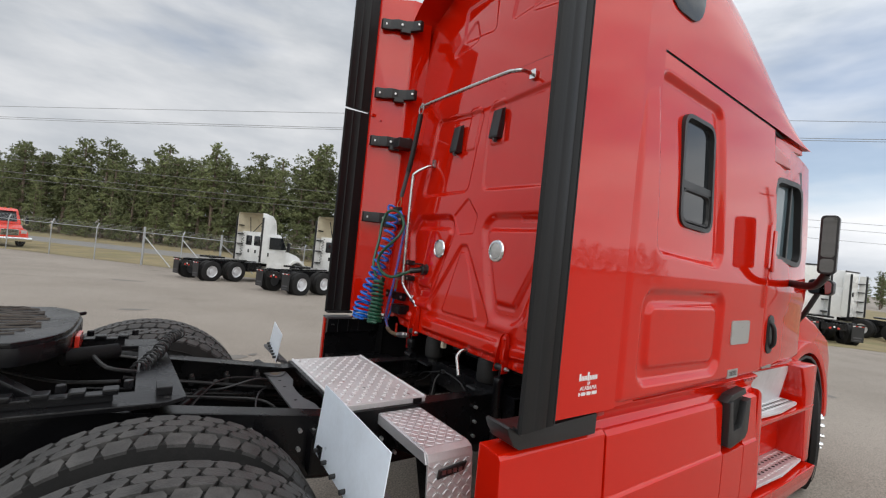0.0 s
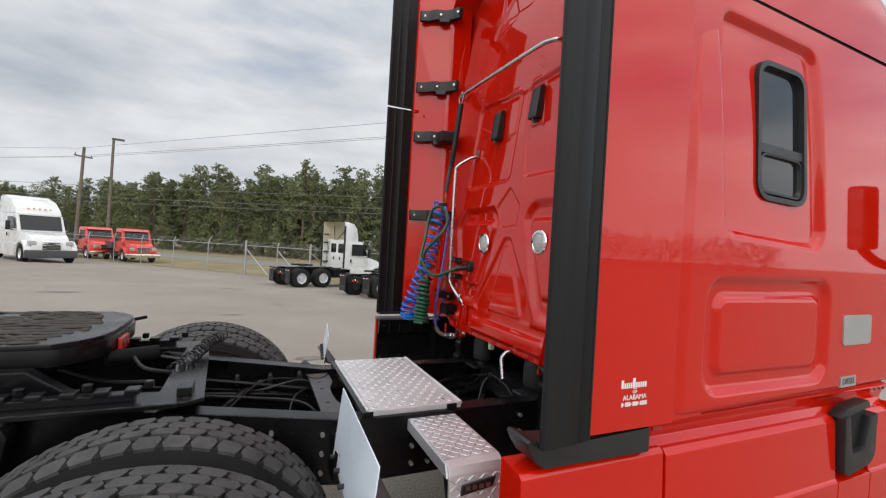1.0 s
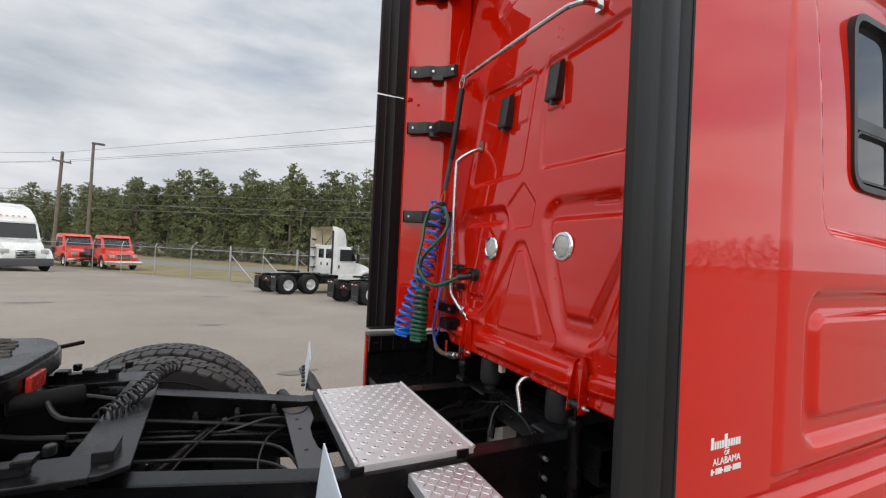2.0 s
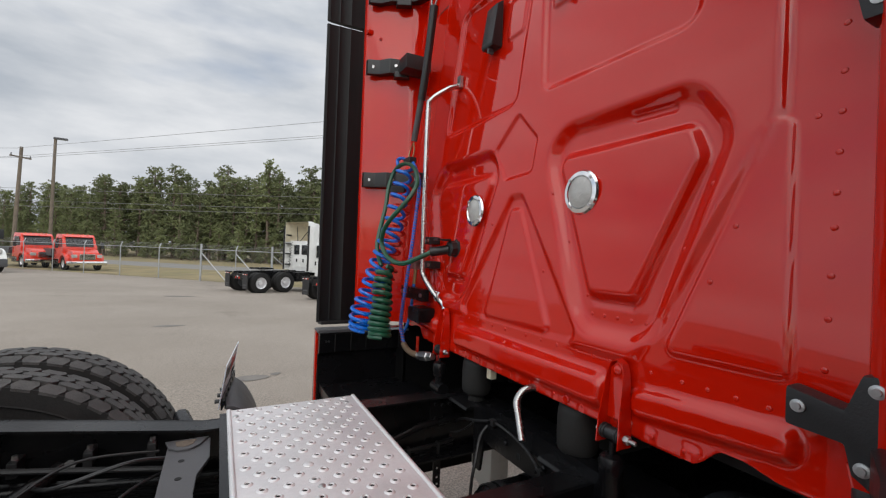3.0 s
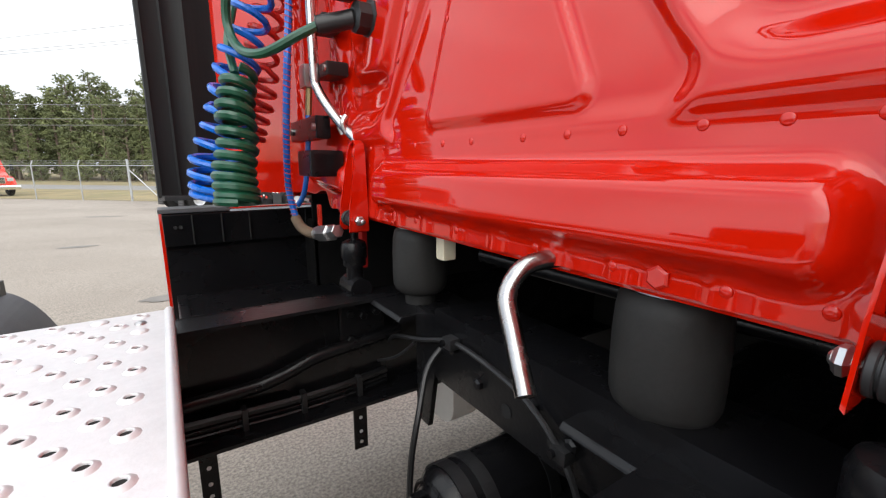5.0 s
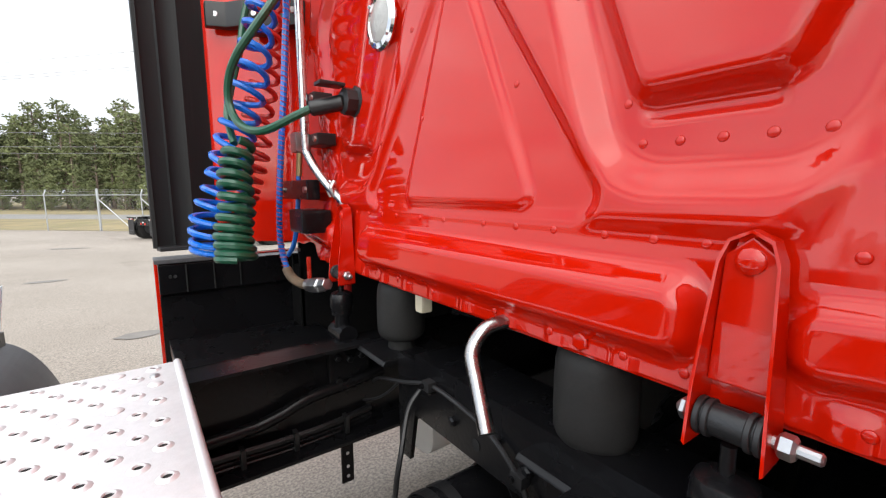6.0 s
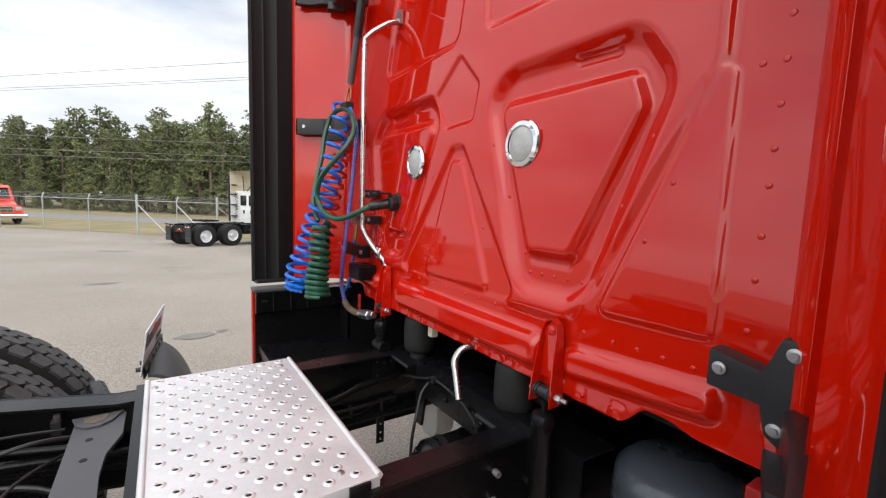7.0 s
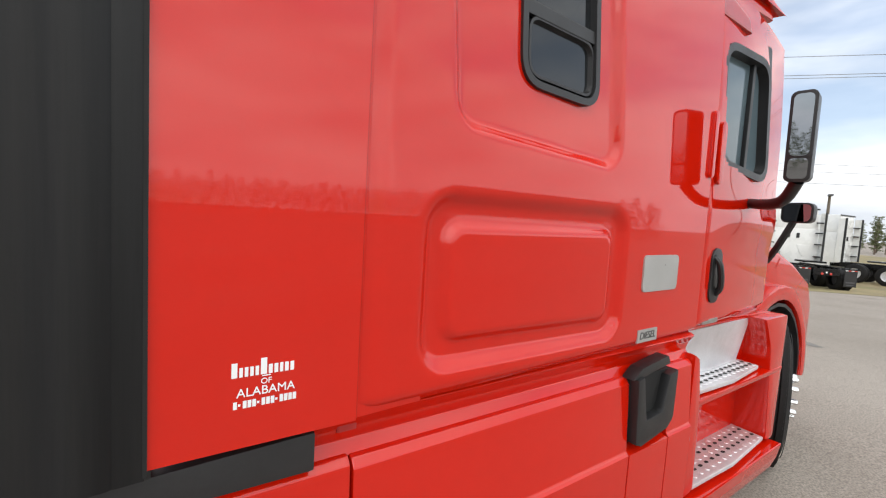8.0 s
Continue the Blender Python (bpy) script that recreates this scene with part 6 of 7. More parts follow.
def stain(x, y, rx, ry, a):
    bm = bmesh.new()
    ring = []
    for k in range(18):
        t = 2 * math.pi * k / 18
        q = 1 + 0.35 * noise.noise((math.cos(t) * 1.3 + x, math.sin(t) * 1.3 + y, 2.0))
        c, w = rx * q * math.cos(t), ry * q * math.sin(t)
        px, py = x + c * math.cos(radians(a)) - w * math.sin(radians(a)), y + c * math.sin(radians(a)) + w * math.cos(radians(a))
        ring.append(bm.verts.new((px, py, ground_z(px, py) + 0.006)))
    bm.faces.new(ring)
    ob = tagged(part("oil_stain", bm, STAIN, None), "dark oil stain soaked into the asphalt", "stain", kind="structure")


for x, y, rx, ry, a in ((-1.85, 9.2, 0.26, 0.12, 10), (-0.55, 4.6, 0.22, 0.12, 0), (-0.25, 4.7, 0.08, 0.05, 30), (-6.5, 13.5, 0.5, 0.2, 20), (-2.2, 16.5, 0.5, 0.18, -10), (9.0, 0.2, 0.3, 0.12, 60)):
    stain(x, y, rx, ry, a)


# ---- chain-link fence ----
def chain_link_material():
    m = bpy.data.materials.new("chain_link_wire")
    m.use_nodes = True
    b = m.node_tree.nodes["Principled BSDF"]
    b.inputs["Base Color"].default_value = (0.20, 0.205, 0.205, 1)
    b.inputs["Metallic"].default_value, b.inputs["Roughness"].default_value = 0.5, 0.55
    return m


WIRE = chain_link_material()
FH = 1.85
fence = thing("fence", "galvanised chain-link fence with slanted top arms", "fence")
line = [spot(95, 19.6), spot(60, 19.2), spot(30, 18.6), spot(20.3, 18.4), spot(15.8, 18.9), (6.82, 26.17, ground_z(6.82, 26.17)), (17.42, 26.09, ground_z(17.42, 26.09)), (35.45, 24.77, ground_z(35.45, 24.77))]
posts = []
for p, q in zip(line, line[1:]):
    p, q = Vector(p), Vector(q)
    n = max(1, round((q - p).length / 2.9))
    posts += [p.lerp(q, k / n) for k in range(n)]
posts.append(Vector(line[-1]))
strong = {min(range(len(posts)), key=lambda i: (posts[i] - Vector(c)).length) for c in (spot(20.3, 18.4), spot(15.8, 18.9))}
post_me = bpy.data.meshes.new("post")
bm = tube([(0, 0, 0), (0, 0, FH), (0, 0, FH + 0.02), (0.08, 0.08, FH + 0.28)], 0.03, 8)
bm.to_mesh(post_me)
bm.free()
post_me.materials.append(GALVANISED)
thick_me = bpy.data.meshes.new("post")
bm = rod((0, 0, 0), (0, 0, FH + 0.32), 0.06, 10, 0.01)
bm.to_mesh(thick_me)
bm.free()
thick_me.materials.append(GALVANISED)
for i, p in enumerate(posts):
    piece("post", thick_me if i in strong else post_me, fence, Matrix.Translation(p))
    if min(strong) <= i <= max(strong) + 1 and i + 1 < len(posts):
        part("brace", rod(tuple(p + Vector((0, 0, FH * 0.9))), tuple(p.lerp(posts[i + 1], 0.75) + Vector((0, 0, 0.05))), 0.028, 6), GALVANISED, fence)
for a, b in zip(posts, posts[1:]):
    part("top_rail", rod(tuple(a + Vector((0, 0, FH))), tuple(b + Vector((0, 0, FH))), 0.022, 6), GALVANISED, fence)
    wires = bmesh.new()
    run = b - a
    n, r, h = max(6, int(run.length / 0.17)), 0.0035, FH - 0.06
    side = run.normalized().cross(Vector((0, 0, 1))) * r
    for k in range(-n, n):
        for slant in (1, -1):
            x0, x1 = k / n, k / n + h / run.length
            t0, t1 = max(0.0, (0 - x0) / (x1 - x0)), min(1.0, (1 - x0) / (x1 - x0))
            if t1 <= t0:
                continue
            s0, s1 = x0 + (x1 - x0) * t0, x0 + (x1 - x0) * t1
            z0, z1 = (0.05 + h * t0, 0.05 + h * t1) if slant > 0 else (0.05 + h * (1 - t0), 0.05 + h * (1 - t1))
            p0, p1 = a + run * s0 + Vector((0, 0, z0)), a + run * s1 + Vector((0, 0, z1))
            up = Vector((0, 0, r))
            wires.faces.new([wires.verts.new(v) for v in (p0 - up, p1 - up, p1 + up, p0 + up)])
    part("wire_mesh", wires, WIRE, fence)
for k in range(3):
    pts = [tuple(p + Vector((0.03 + 0.022 * k, 0.03 + 0.022 * k, FH + 0.10 + 0.08 * k))) for p in posts]
    part("barbed_wire", tube(pts, 0.004, 4), GALVANISED, fence)


# ---- poles and cables ----
def utility_pole(x, y, h):
    p = thing("utility_pole", "weathered brown wooden utility pole with crossarm", "pole")
    part("shaft", tube([(0, 0, 0), (0, 0, h)], 0.13, 12, radii=[0.20, 0.14]), WOODPOLE, p, smooth=True)
    part("crossarm", box((-0.9, -0.06, h - 1.15), (0.9, 0.06, h - 1.0), 0.01), WOODPOLE, p)
    for q in (-0.8, 0.8):
        part("insulator", rod((q, 0, h - 1.01), (q, 0, h - 0.78), 0.05, 8), GREY_PLASTIC, p)
    p.matrix_basis = pose(x, y, ground_z(x, y), 1.0, 1.5, 45)
    return p


def lamp_post(x, y, h, turn):
    p = thing("lamp_post", "tall grey-brown lot light pole with one flat head", "lamp post")
    part("shaft", tube([(0, 0, 0), (0, 0, h)], 0.10, 12, radii=[0.18, 0.13]), WOODPOLE, p, smooth=True)
    part("head", box((-0.15, -0.2, h - 0.12), (1.0, 0.2, h + 0.08), 0.04), GREY_PLASTIC, p)
    part("lens", box((0.3, -0.16, h - 0.126), (0.9, 0.16, h - 0.118)), LENS, p)
    p.matrix_basis = pose(x, y, ground_z(x, y), 0, 0.6, turn)
    return p


utility_pole(-19.87, 58.12, 11.6)
utility_pole(54.91, -15.83, 14.6)
lamp_post(-16.97, 58.1, 12.9, 5)
lamp_post(62.71, 12.74, 7.3, 200)


CABLE = material("weathered_cable", (0.20, 0.20, 0.21), 0.6, 0, 0.1, 2.0)


def cable(p, q, sag, r, n=24):
    p, q = Vector(p), Vector(q)
    pts = [tuple(p.lerp(q, k / n) - Vector((0, 0, sag * 4 * (k / n) * (1 - k / n)))) for k in range(n + 1)]
    return tagged(part("overhead_cable", tube(pts, r, 5), CABLE, None), "thin grey overhead cable strung between poles", "cable", "overhead cables")


for dz, dx, sg in ((-0.10, 0.0, 0.1), (-0.60, 0.35, 0.25), (-0.85, -0.35, 0.3)):
    cable((-19.87 + 2 * dx, 58.12 + 2 * dx, 10.85 + 1.5 * dz), (54.91 + 2 * dx, -15.83 + 2 * dx, 13.4 + 1.5 * dz), sg * 1.5, 0.018)
    cable((-19.87 + 2 * dx, 58.12 + 2 * dx, 10.85 + 1.5 * dz), (-92.24 + 2 * dx, 104.11 + 2 * dx, 11.0 + 1.5 * dz), sg * 3, 0.018)
for z in (5.9, 4.6, 4.0):
    cable((-56.7, 78.85, z + 1.2), (39.29, 32.85, z + 2.1), 0.6, 0.02, 40)
for z, q in ((6.9, 0.0), (6.4, 0.4), (5.6, 0.8)):
    cable((20, 30 + q, z + 0.9), (60, -14 + q, z), 0.3, 0.014)


# ---- trees ----
def needle_tuft(vs, fs, c, size, rng_):
    for _ in range(5):
        d = Vector((rng_.uniform(-1, 1), rng_.uniform(-1, 1), rng_.uniform(-0.5, 1))).normalized()
        e = d.orthogonal().normalized()
        e.rotate(Matrix.Rotation(rng_.uniform(0, 6.28), 3, d))
        o = c + d * size * rng_.uniform(-0.2, 0.2)
        n = len(vs)
        w = size * rng_.uniform(0.28, 0.5)
        vs += [o - e * w, o + e * w, o + d * size * rng_.uniform(0.8, 1.3) + e * w * 0.2]
        fs.append((n, n + 1, n + 2))


def pine(name, seed, h, bare, spread, tufts, label):
    r = random.Random(seed)
    t = thing(name, label, "tree", "pine wood")
    top = []
    x = y = 0.0
    for k in range(8):
        top.append((x, y, h * k / 7.4))
        x, y = x + r.uniform(-0.08, 0.08), y + r.uniform(-0.08, 0.08)
    trunk = tube(top, 0.1, 7, radii=[0.20 * (1 - 0.11 * k) * h / 10 for k in range(8)])
    vs, fs = [], []
    n_l = 36
    for k in range(n_l):
        f = k / n_l
        z = h * (bare + (0.97 - bare) * f)
        a = k * 2.4 + r.uniform(-0.5, 0.5)
        reach = spread * (1 - 0.75 * f ** 1.3) * r.uniform(0.45, 1.15) * (0.55 + 0.45 * min(1, f * 4))
        rise = reach * r.uniform(0.05, 0.45)
        base = Vector((0, 0, z))
        tip = Vector((reach * math.cos(a), reach * math.sin(a), z + rise))
        joined(trunk, tube([tuple(base), tuple(base.lerp(tip, 0.6)), tuple(tip)], 0.03, 4, radii=[0.05, 0.03, 0.012]))
        m = max(3, int(tufts * (0.4 + 0.6 * reach / spread)))
        heads = [base.lerp(tip, u_) + Vector((r.gauss(0, 0.22), r.gauss(0, 0.22), r.gauss(0.05, 0.14))) for u_ in (1.0, r.uniform(0.7, 0.95), r.uniform(0.35, 0.7))]
        for q in range(m * 2):
            c = r.choice(heads) + Vector((r.gauss(0, 0.22), r.gauss(0, 0.22), r.gauss(0.05, 0.14))) * spread / 2.0
            needle_tuft(vs, fs, c, r.uniform(0.13, 0.25), r)
    part("trunk", trunk, BARK, t)
    me = bpy.data.meshes.new("crown")
    me.from_pydata([tuple(v) for v in vs], [], fs)
    me.update()
    me.materials.append(NEEDLES)
    crown = new("crown", me)
    crown.parent = t
    return t


def shrub(seed):
    r = random.Random(seed)
    t = thing("bare_sapling", "thin leafless winter sapling at the wood's edge", "tree", "bare saplings")
    bm = tube([(0, 0, 0), (0.05, 0.02, 1.2), (0.0, 0.1, 3.2)], 0.03, 5, radii=[0.045, 0.03, 0.008])
    for k in range(16):
        z, a = r.uniform(0.5, 2.9), r.uniform(0, 6.28)
        l = (3.3 - z) * 0.4
        joined(bm, tube([(0, 0.03, z), (l * math.cos(a), l * math.sin(a), z + l * 1.1)], 0.012, 3, radii=[0.016, 0.004]))
    part("stem", bm, BRUSH, t)
    return t


kinds = [pine("pine_tree", 11, 10.2, 0.12, 1.95, 19, "tall dark green pine in a dense roadside wood"),
         pine("pine_tree", 12, 11.2, 0.26, 1.9, 18, "tall dark green pine with a bare lower trunk"),
         pine("pine_tree", 13, 9.4, 0.05, 2.3, 20, "bushy dark green pine branched low down"),
         pine("pine_tree", 14, 10.9, 0.38, 1.6, 15, "slender dark green pine with a high crown"),
         pine("pine_tree", 15, 6.4, 0.03, 1.9, 18, "young bushy green pine at the wood's edge")]
tr = random.Random(7)
placed = []
for row, (c0, step) in enumerate(((45.5, 1.9), (48.0, 2.0))):
    a = -12.0
    while a < 125:
        along, across = a + tr.uniform(-0.9, 0.9), c0 + tr.uniform(-1.2, 1.2)
        kind = tr.choice((0, 1, 2, 2, 4, 4, 0, 3)) if row == 0 else tr.choice((0, 1, 1, 3, 0, 2))
        placed.append((along, across, kind, tr.uniform(0.88, 1.14) * (1.23 - 0.0030 * max(0, along))))
        a += step * (1 + max(0, a - 50) / 80)
a = -14.0
while a < 110:
    placed.append((a + tr.uniform(-0.7, 0.7), 42.5 + tr.uniform(-0.9, 0.9), tr.choice((4, 4, 2)), tr.uniform(0.42, 0.72)))
    a += 2.4 * (1 + max(0, a - 50) / 70)
used = set()
for along, across, kind, s in placed:
    m = Matrix.Translation(spot(along, across)) @ pose(0, 0, 0, 0, 0, tr.uniform(0, 360)) @ Matrix.Scale(s, 4)
    if kind in used:
        ob = copy_thing(kinds[kind], m)
        ob.matrix_basis = m
    else:
        kinds[kind].matrix_basis = m
        used.add(kind)
sap = shrub(3)
first = True
for k in range(46):
    m = Matrix.Translation(spot(-20 + 3.0 * k + tr.uniform(-1, 1), 42.6 + tr.uniform(-1.2, 1.2))) @ pose(0, 0, 0, 0, 0, tr.uniform(0, 360)) @ Matrix.Scale(tr.uniform(0.5, 1.0), 4)
    if first:
        sap.matrix_basis, first = m, False
    else:
        copy_thing(sap, m).matrix_basis = m
# grove past the right end of the lot, and the woods round the rest of it
for k in range(16):
    m = stand_at(118 + tr.uniform(-8, 8), 21 - 1.1 * k * 0.9 + tr.uniform(-1, 1), tr.uniform(0, 360), tr.uniform(0.5, 0.76))
    copy_thing(kinds[k % 4], m).matrix_basis = m
def far_wood(places, label, step=1):
    """A deep stand of pines as one mass."""
    co, faces, base = [], [], 0
    for x, y, s, a, kind in places:
        for child in kinds[kind].children:
            me = child.data
            m = np.array(stand_at(x, y, a, s))
            v = np.empty(len(me.vertices) * 3)
            me.vertices.foreach_get("co", v)
            v = v.reshape(-1, 3)
            if child.name.startswith("trunk"):
                continue
            v = v.reshape(-1, 9)[::step].reshape(-1, 3)
            co.append(v @ m[:3, :3].T + m[:3, 3])
            f = np.arange(len(v)).reshape(-1, 3) + base
            faces.append(f)
            base += len(v)
    me = bpy.data.meshes.new("far_woods")
    me.from_pydata(np.concatenate(co).tolist(), [], np.concatenate(faces).tolist())
    me.update()
    me.materials.append(NEEDLES)
    return tagged(new("far_woods", me), label, "woods", kind="stuff")


deep = []
for c0 in (50.5, 53.5, 57.0):
    a = -12.0
    while a < 125:
        x, y, _ = spot(a + tr.uniform(-1, 1), c0 + tr.uniform(-1.3, 1.3))
        deep.append((x, y, tr.uniform(0.92, 1.16) * (1.23 - 0.0030 * max(0, a)), tr.uniform(0, 360), tr.choice((0, 2, 1, 2))))
        a += 2.5 * (1 + max(0, a - 50) / 80)
far_wood(deep, "dense dark green pine wood behind the road", 2)
ring = []
for k in range(300):
    a = radians(168 + 168 * k / 299)
    d = 104 + 20 * tr.random()
    ring.append((d * math.cos(a), d * math.sin(a) - 4, tr.uniform(0.72, 0.85), tr.uniform(0, 360), k % 3))
far_wood(ring, "dark green pine wood closing the far side of the lot", 3)


# ---- other vehicles ----
def far_wheel(parent, x, y, R, s, bright=True):
    w = part("wheel", lathe([(0.28, -0.13), (R - 0.06, -0.14), (R, -0.10), (R, 0.10), (R - 0.06, 0.14), (0.28, 0.13)], (x, y, R), "y", 28, caps=False), TYRE, parent, "black tyre on a bright rim", True)
    part("rim", lathe([(0.29, 0.0), (0.285, 0.11), (0.25, 0.04), (0.12, 0.02), (0.11, 0.10), (0.02, 0.11)] if s > 0 else [(0.29, 0.0), (0.285, -0.11), (0.25, -0.04), (0.12, -0.02), (0.11, -0.10), (0.02, -0.11)], (x, y, R), "y", 20), ALLOY if bright else GREY_PLASTIC, w, smooth=True)


def tractor(body, label, sleeper):
    """A highway tractor, forward along x, over the middle of its tandem."""
    t = thing("parked_tractor", label, "truck", "parked tractors")
    for s in (-1, 1):
        part("frame_rail", box((-1.25, s * 0.43 - 0.04, 0.78), (6.2 if sleeper else 4.6, s * 0.43 + 0.04, 1.04), 0.01), BLACK, t)
        for x in (-0.66, 0.66):
            far_wheel(t, x, s * 0.72, 0.51, s, False)
            far_wheel(t, x, s * 1.02, 0.51, s)
        flap = part("mud_flap", box((-1.34, s * 0.86 - 0.23, 0.24), (-1.31, s * 0.86 + 0.23, 0.98), 0.006), RUBBER, t, "black mud flap with pale print")
        for dy, w, z, h in ((-0.16, 0.32, 0.40, 0.06), (-0.13, 0.27, 0.30, 0.035)):
            part("print_bar", box((-1.3445, s * 0.86 + dy, z), (-1.3395, s * 0.86 + dy + w, z + h)), GREY_PLASTIC, flap)
        for k in range(4):
            part("marker", box((-1.3465, s * 0.86 - 0.21 + 0.11 * k, 0.92), (-1.3405, s * 0.86 - 0.11 + 0.11 * k, 0.955)), REFLECTOR if k % 2 == 0 else WHITE_VINYL, flap)
        part("hanger", box((-1.32, s * 0.86 - 0.33, 0.96), (-1.26, s * 0.86 + 0.33, 1.02), 0.006), BLACK, t)
        part("tail_light", lathe([(0.05, 0), (0.05, -0.02), (0.0, -0.03)], (-1.26, s * 0.16, 0.74), "x", 14), REFLECTOR, t, "red tail light")
    part("tail_beam", box((-1.26, -0.5, 0.66), (-1.18, 0.5, 0.96), 0.01), BLACK, t)
    part("plate_light", lathe([(0.04, 0), (0.04, -0.015), (0.0, -0.02)], (-1.26, 0, 0.80), "x", 12), WHITE_VINYL, t)
    fifth_ = part("fifth_wheel", prism([(-0.45, -0.42), (0.40, -0.42), (0.46, 0), (0.40, 0.42), (-0.45, 0.42), (-0.2, 0.06), (-0.2, -0.06)], "z", 1.14, 1.22, 0.01), BLACK, t)
    x0 = 1.55 if sleeper else 2.25
    xc = 3.35 if sleeper else 2.25
    xf = xc + 1.45
    side = [(x0, 0.98), (xf + 0.05, 0.98), (xf + 0.05, 1.72), (xf - 0.38, 2.62), (x0, 2.70)]
    bm = prism(side, "y", -1.12, 1.12, 0.05)
    for v in bm.verts:
        v.co.y *= 1 - 0.07 * max(0.0, v.co.z - 1.72) - 0.05 * max(0.0, v.co.x - xc)
    part("cab", bm, body, t, "cab shell", True)
    bm = prism([(xf, 0.55), (xf, 1.70), (xf + 0.35, 1.66), (xf + 0.9, 1.52), (xf + 1.25, 1.36), (xf + 1.45, 1.12), (xf + 1.50, 0.9), (xf + 1.50, 0.5)], "y", -0.98, 0.98, 0.08)
    for v in bm.verts:
        v.co.y *= 1 - 0.22 * max(0.0, v.co.x - xf) / 1.5 * min(1, max(0, v.co.z - 0.6) / 0.5)
    part("hood", bm, body, t, smooth=True)
    part("bumper", box((xf + 1.38, -1.12, 0.30), (xf + 1.66, 1.12, 0.72), 0.08), GREY_PLASTIC, t, "dark grey bumper", True)
    gr = part("grille", prism(round_poly(-0.40, 0.62, 0.40, 1.20, 0.06), "x", xf + 1.46, xf + 1.53, 0.01), CHROME, t, "chrome grille", True)
    for k in range(6):
        part("slat", box((xf + 1.528, -0.36, 0.66 + 0.085 * k), (xf + 1.536, 0.36, 0.715 + 0.085 * k)), DARK, gr)
    part("windscreen", prism([(xf + 0.04, 1.76), (xf - 0.35, 2.56), (xf - 0.31, 2.58), (xf + 0.085, 1.77)], "y", -0.88, 0.88, 0.004), DARK_GLASS, t)
    for s in (-1, 1):
        far_wheel(t, xf + 0.85, s * 0.98, 0.51, s)
        part("fender", prism(arch(xf + 0.85, 0.52, 0.72, 12, 0, 180) + arch(xf + 0.85, 0.52, 0.58, 12, 0, 180)[::-1], "y", min(s * 0.86, s * 1.12), max(s * 0.86, s * 1.12), 0.03), body, t, smooth=True)
        part("headlight", box((xf + 1.25, min(s * 0.62, s * 0.95), 0.98), (xf + 1.51, max(s * 0.62, s * 0.95), 1.20), 0.05), LENS, t, smooth=True)
        y0, y1 = sorted((s * 1.10, s * 1.128))
        wd = part("door_window", prism([(xc + 0.25, 1.80), (xf - 0.02, 1.80), (xf - 0.36, 2.46), (xc + 0.25, 2.46)], "y", y0, y1, 0.008), DARK_GLASS, t)
        part("door_handle", box((xc + 0.16, y0, 1.38), (xc + 0.24, y1 + s * 0.0, 1.58), 0.008), PLASTIC, t)
        part("side_skirt", box((x0 + 0.2, min(s * 1.05, s * 1.14), 0.35), (xf + 0.1, max(s * 1.05, s * 1.14), 0.99), 0.02), body, t)
        mr = part("mirror", box((xf - 0.16, min(s * 1.28, s * 1.46), 1.72), (xf - 0.06, max(s * 1.28, s * 1.46), 2.22), 0.03), PLASTIC, t, smooth=True)
        part("arm", rod((xf - 0.10, s * 1.12, 1.70), (xf - 0.10, s * 1.36, 1.80), 0.025, 6), PLASTIC, mr)
        part("extender_edge", box((x0 - 0.36, min(s * 1.10, s * 1.16), 1.05), (x0 - 0.26, max(s * 1.10, s * 1.16), 3.50), 0.02), RUBBER, t)
        part("side_extender", box((x0 - 0.28, min(s * 1.09, s * 1.15), 1.05), (x0 + 0.02, max(s * 1.09, s * 1.15), 3.48), 0.015), body, t)
        for z in (1.35, 1.95, 2.5, 3.0):
            part("extender_bracket", box((x0 - 0.26, min(s * 0.92, s * 1.10), z - 0.03), (x0 + 0.01, max(s * 0.92, s * 1.10), z + 0.03), 0.008), PLASTIC, t)
    if sleeper:
        bm = prism([(x0, 2.66), (x0, 3.72), (x0 + 0.9, 3.70), (x0 + 1.9, 3.42), (xf - 0.62, 2.95), (xf - 0.36, 2.60)], "y", -1.06, 1.06, 0.16)
        for v in bm.verts:
            v.co.y *= 1 - 0.10 * max(0.0, v.co.z - 2.7) - 0.06 * max(0.0, v.co.x - xc)
        part("roof", bm, body, t, "raised sleeper roof", True)
        part("roof_visor", box((xf - 0.44, -0.9, 2.56), (xf - 0.26, 0.9, 2.66), 0.03), body, t, smooth=True)
        for k in range(5):
            part("roof_light", box((xf - 0.60, -0.5 + 0.24 * k, 2.93), (xf - 0.52, -0.42 + 0.24 * k, 2.98), 0.012), AMBER, t)
        part("back_edge", box((x0 - 0.02, -1.0, 3.62), (x0 + 0.02, 1.0, 3.70), 0.01), PLASTIC, t)
        for y, z in ((-0.18, 2.35), (0.22, 2.35)):
            part("air_outlet", box((x0 - 0.05, y - 0.06, z - 0.12), (x0, y + 0.06, z + 0.12), 0.012), PLASTIC, t)
        for f in (-1, 1):
            part("back_rib", prism([(f * 0.16, 1.9), (f * 0.75, 1.9), (f * 0.62, 1.35), (f * 0.38, 1.35)], "x", x0 - 0.02, x0 + 0.01, 0.012), body, t, smooth=True)
        part("air_hose", coil([(x0 - 0.12, 0.62, 2.1), (x0 - 0.16, 0.66, 1.3)], 0.05, 0.07, 9, 0.014, 1.0, 5, 8), PLASTIC, t, "black coiled hose", True)
    else:
        # open-backed roof fairing, cream inside
        outer = [(x0 + 1.10, 0.0), (x0 + 0.95, 0.75), (x0 + 0.30, 1.06), (x0 - 0.30, 1.10)]
        bm = bmesh.new()
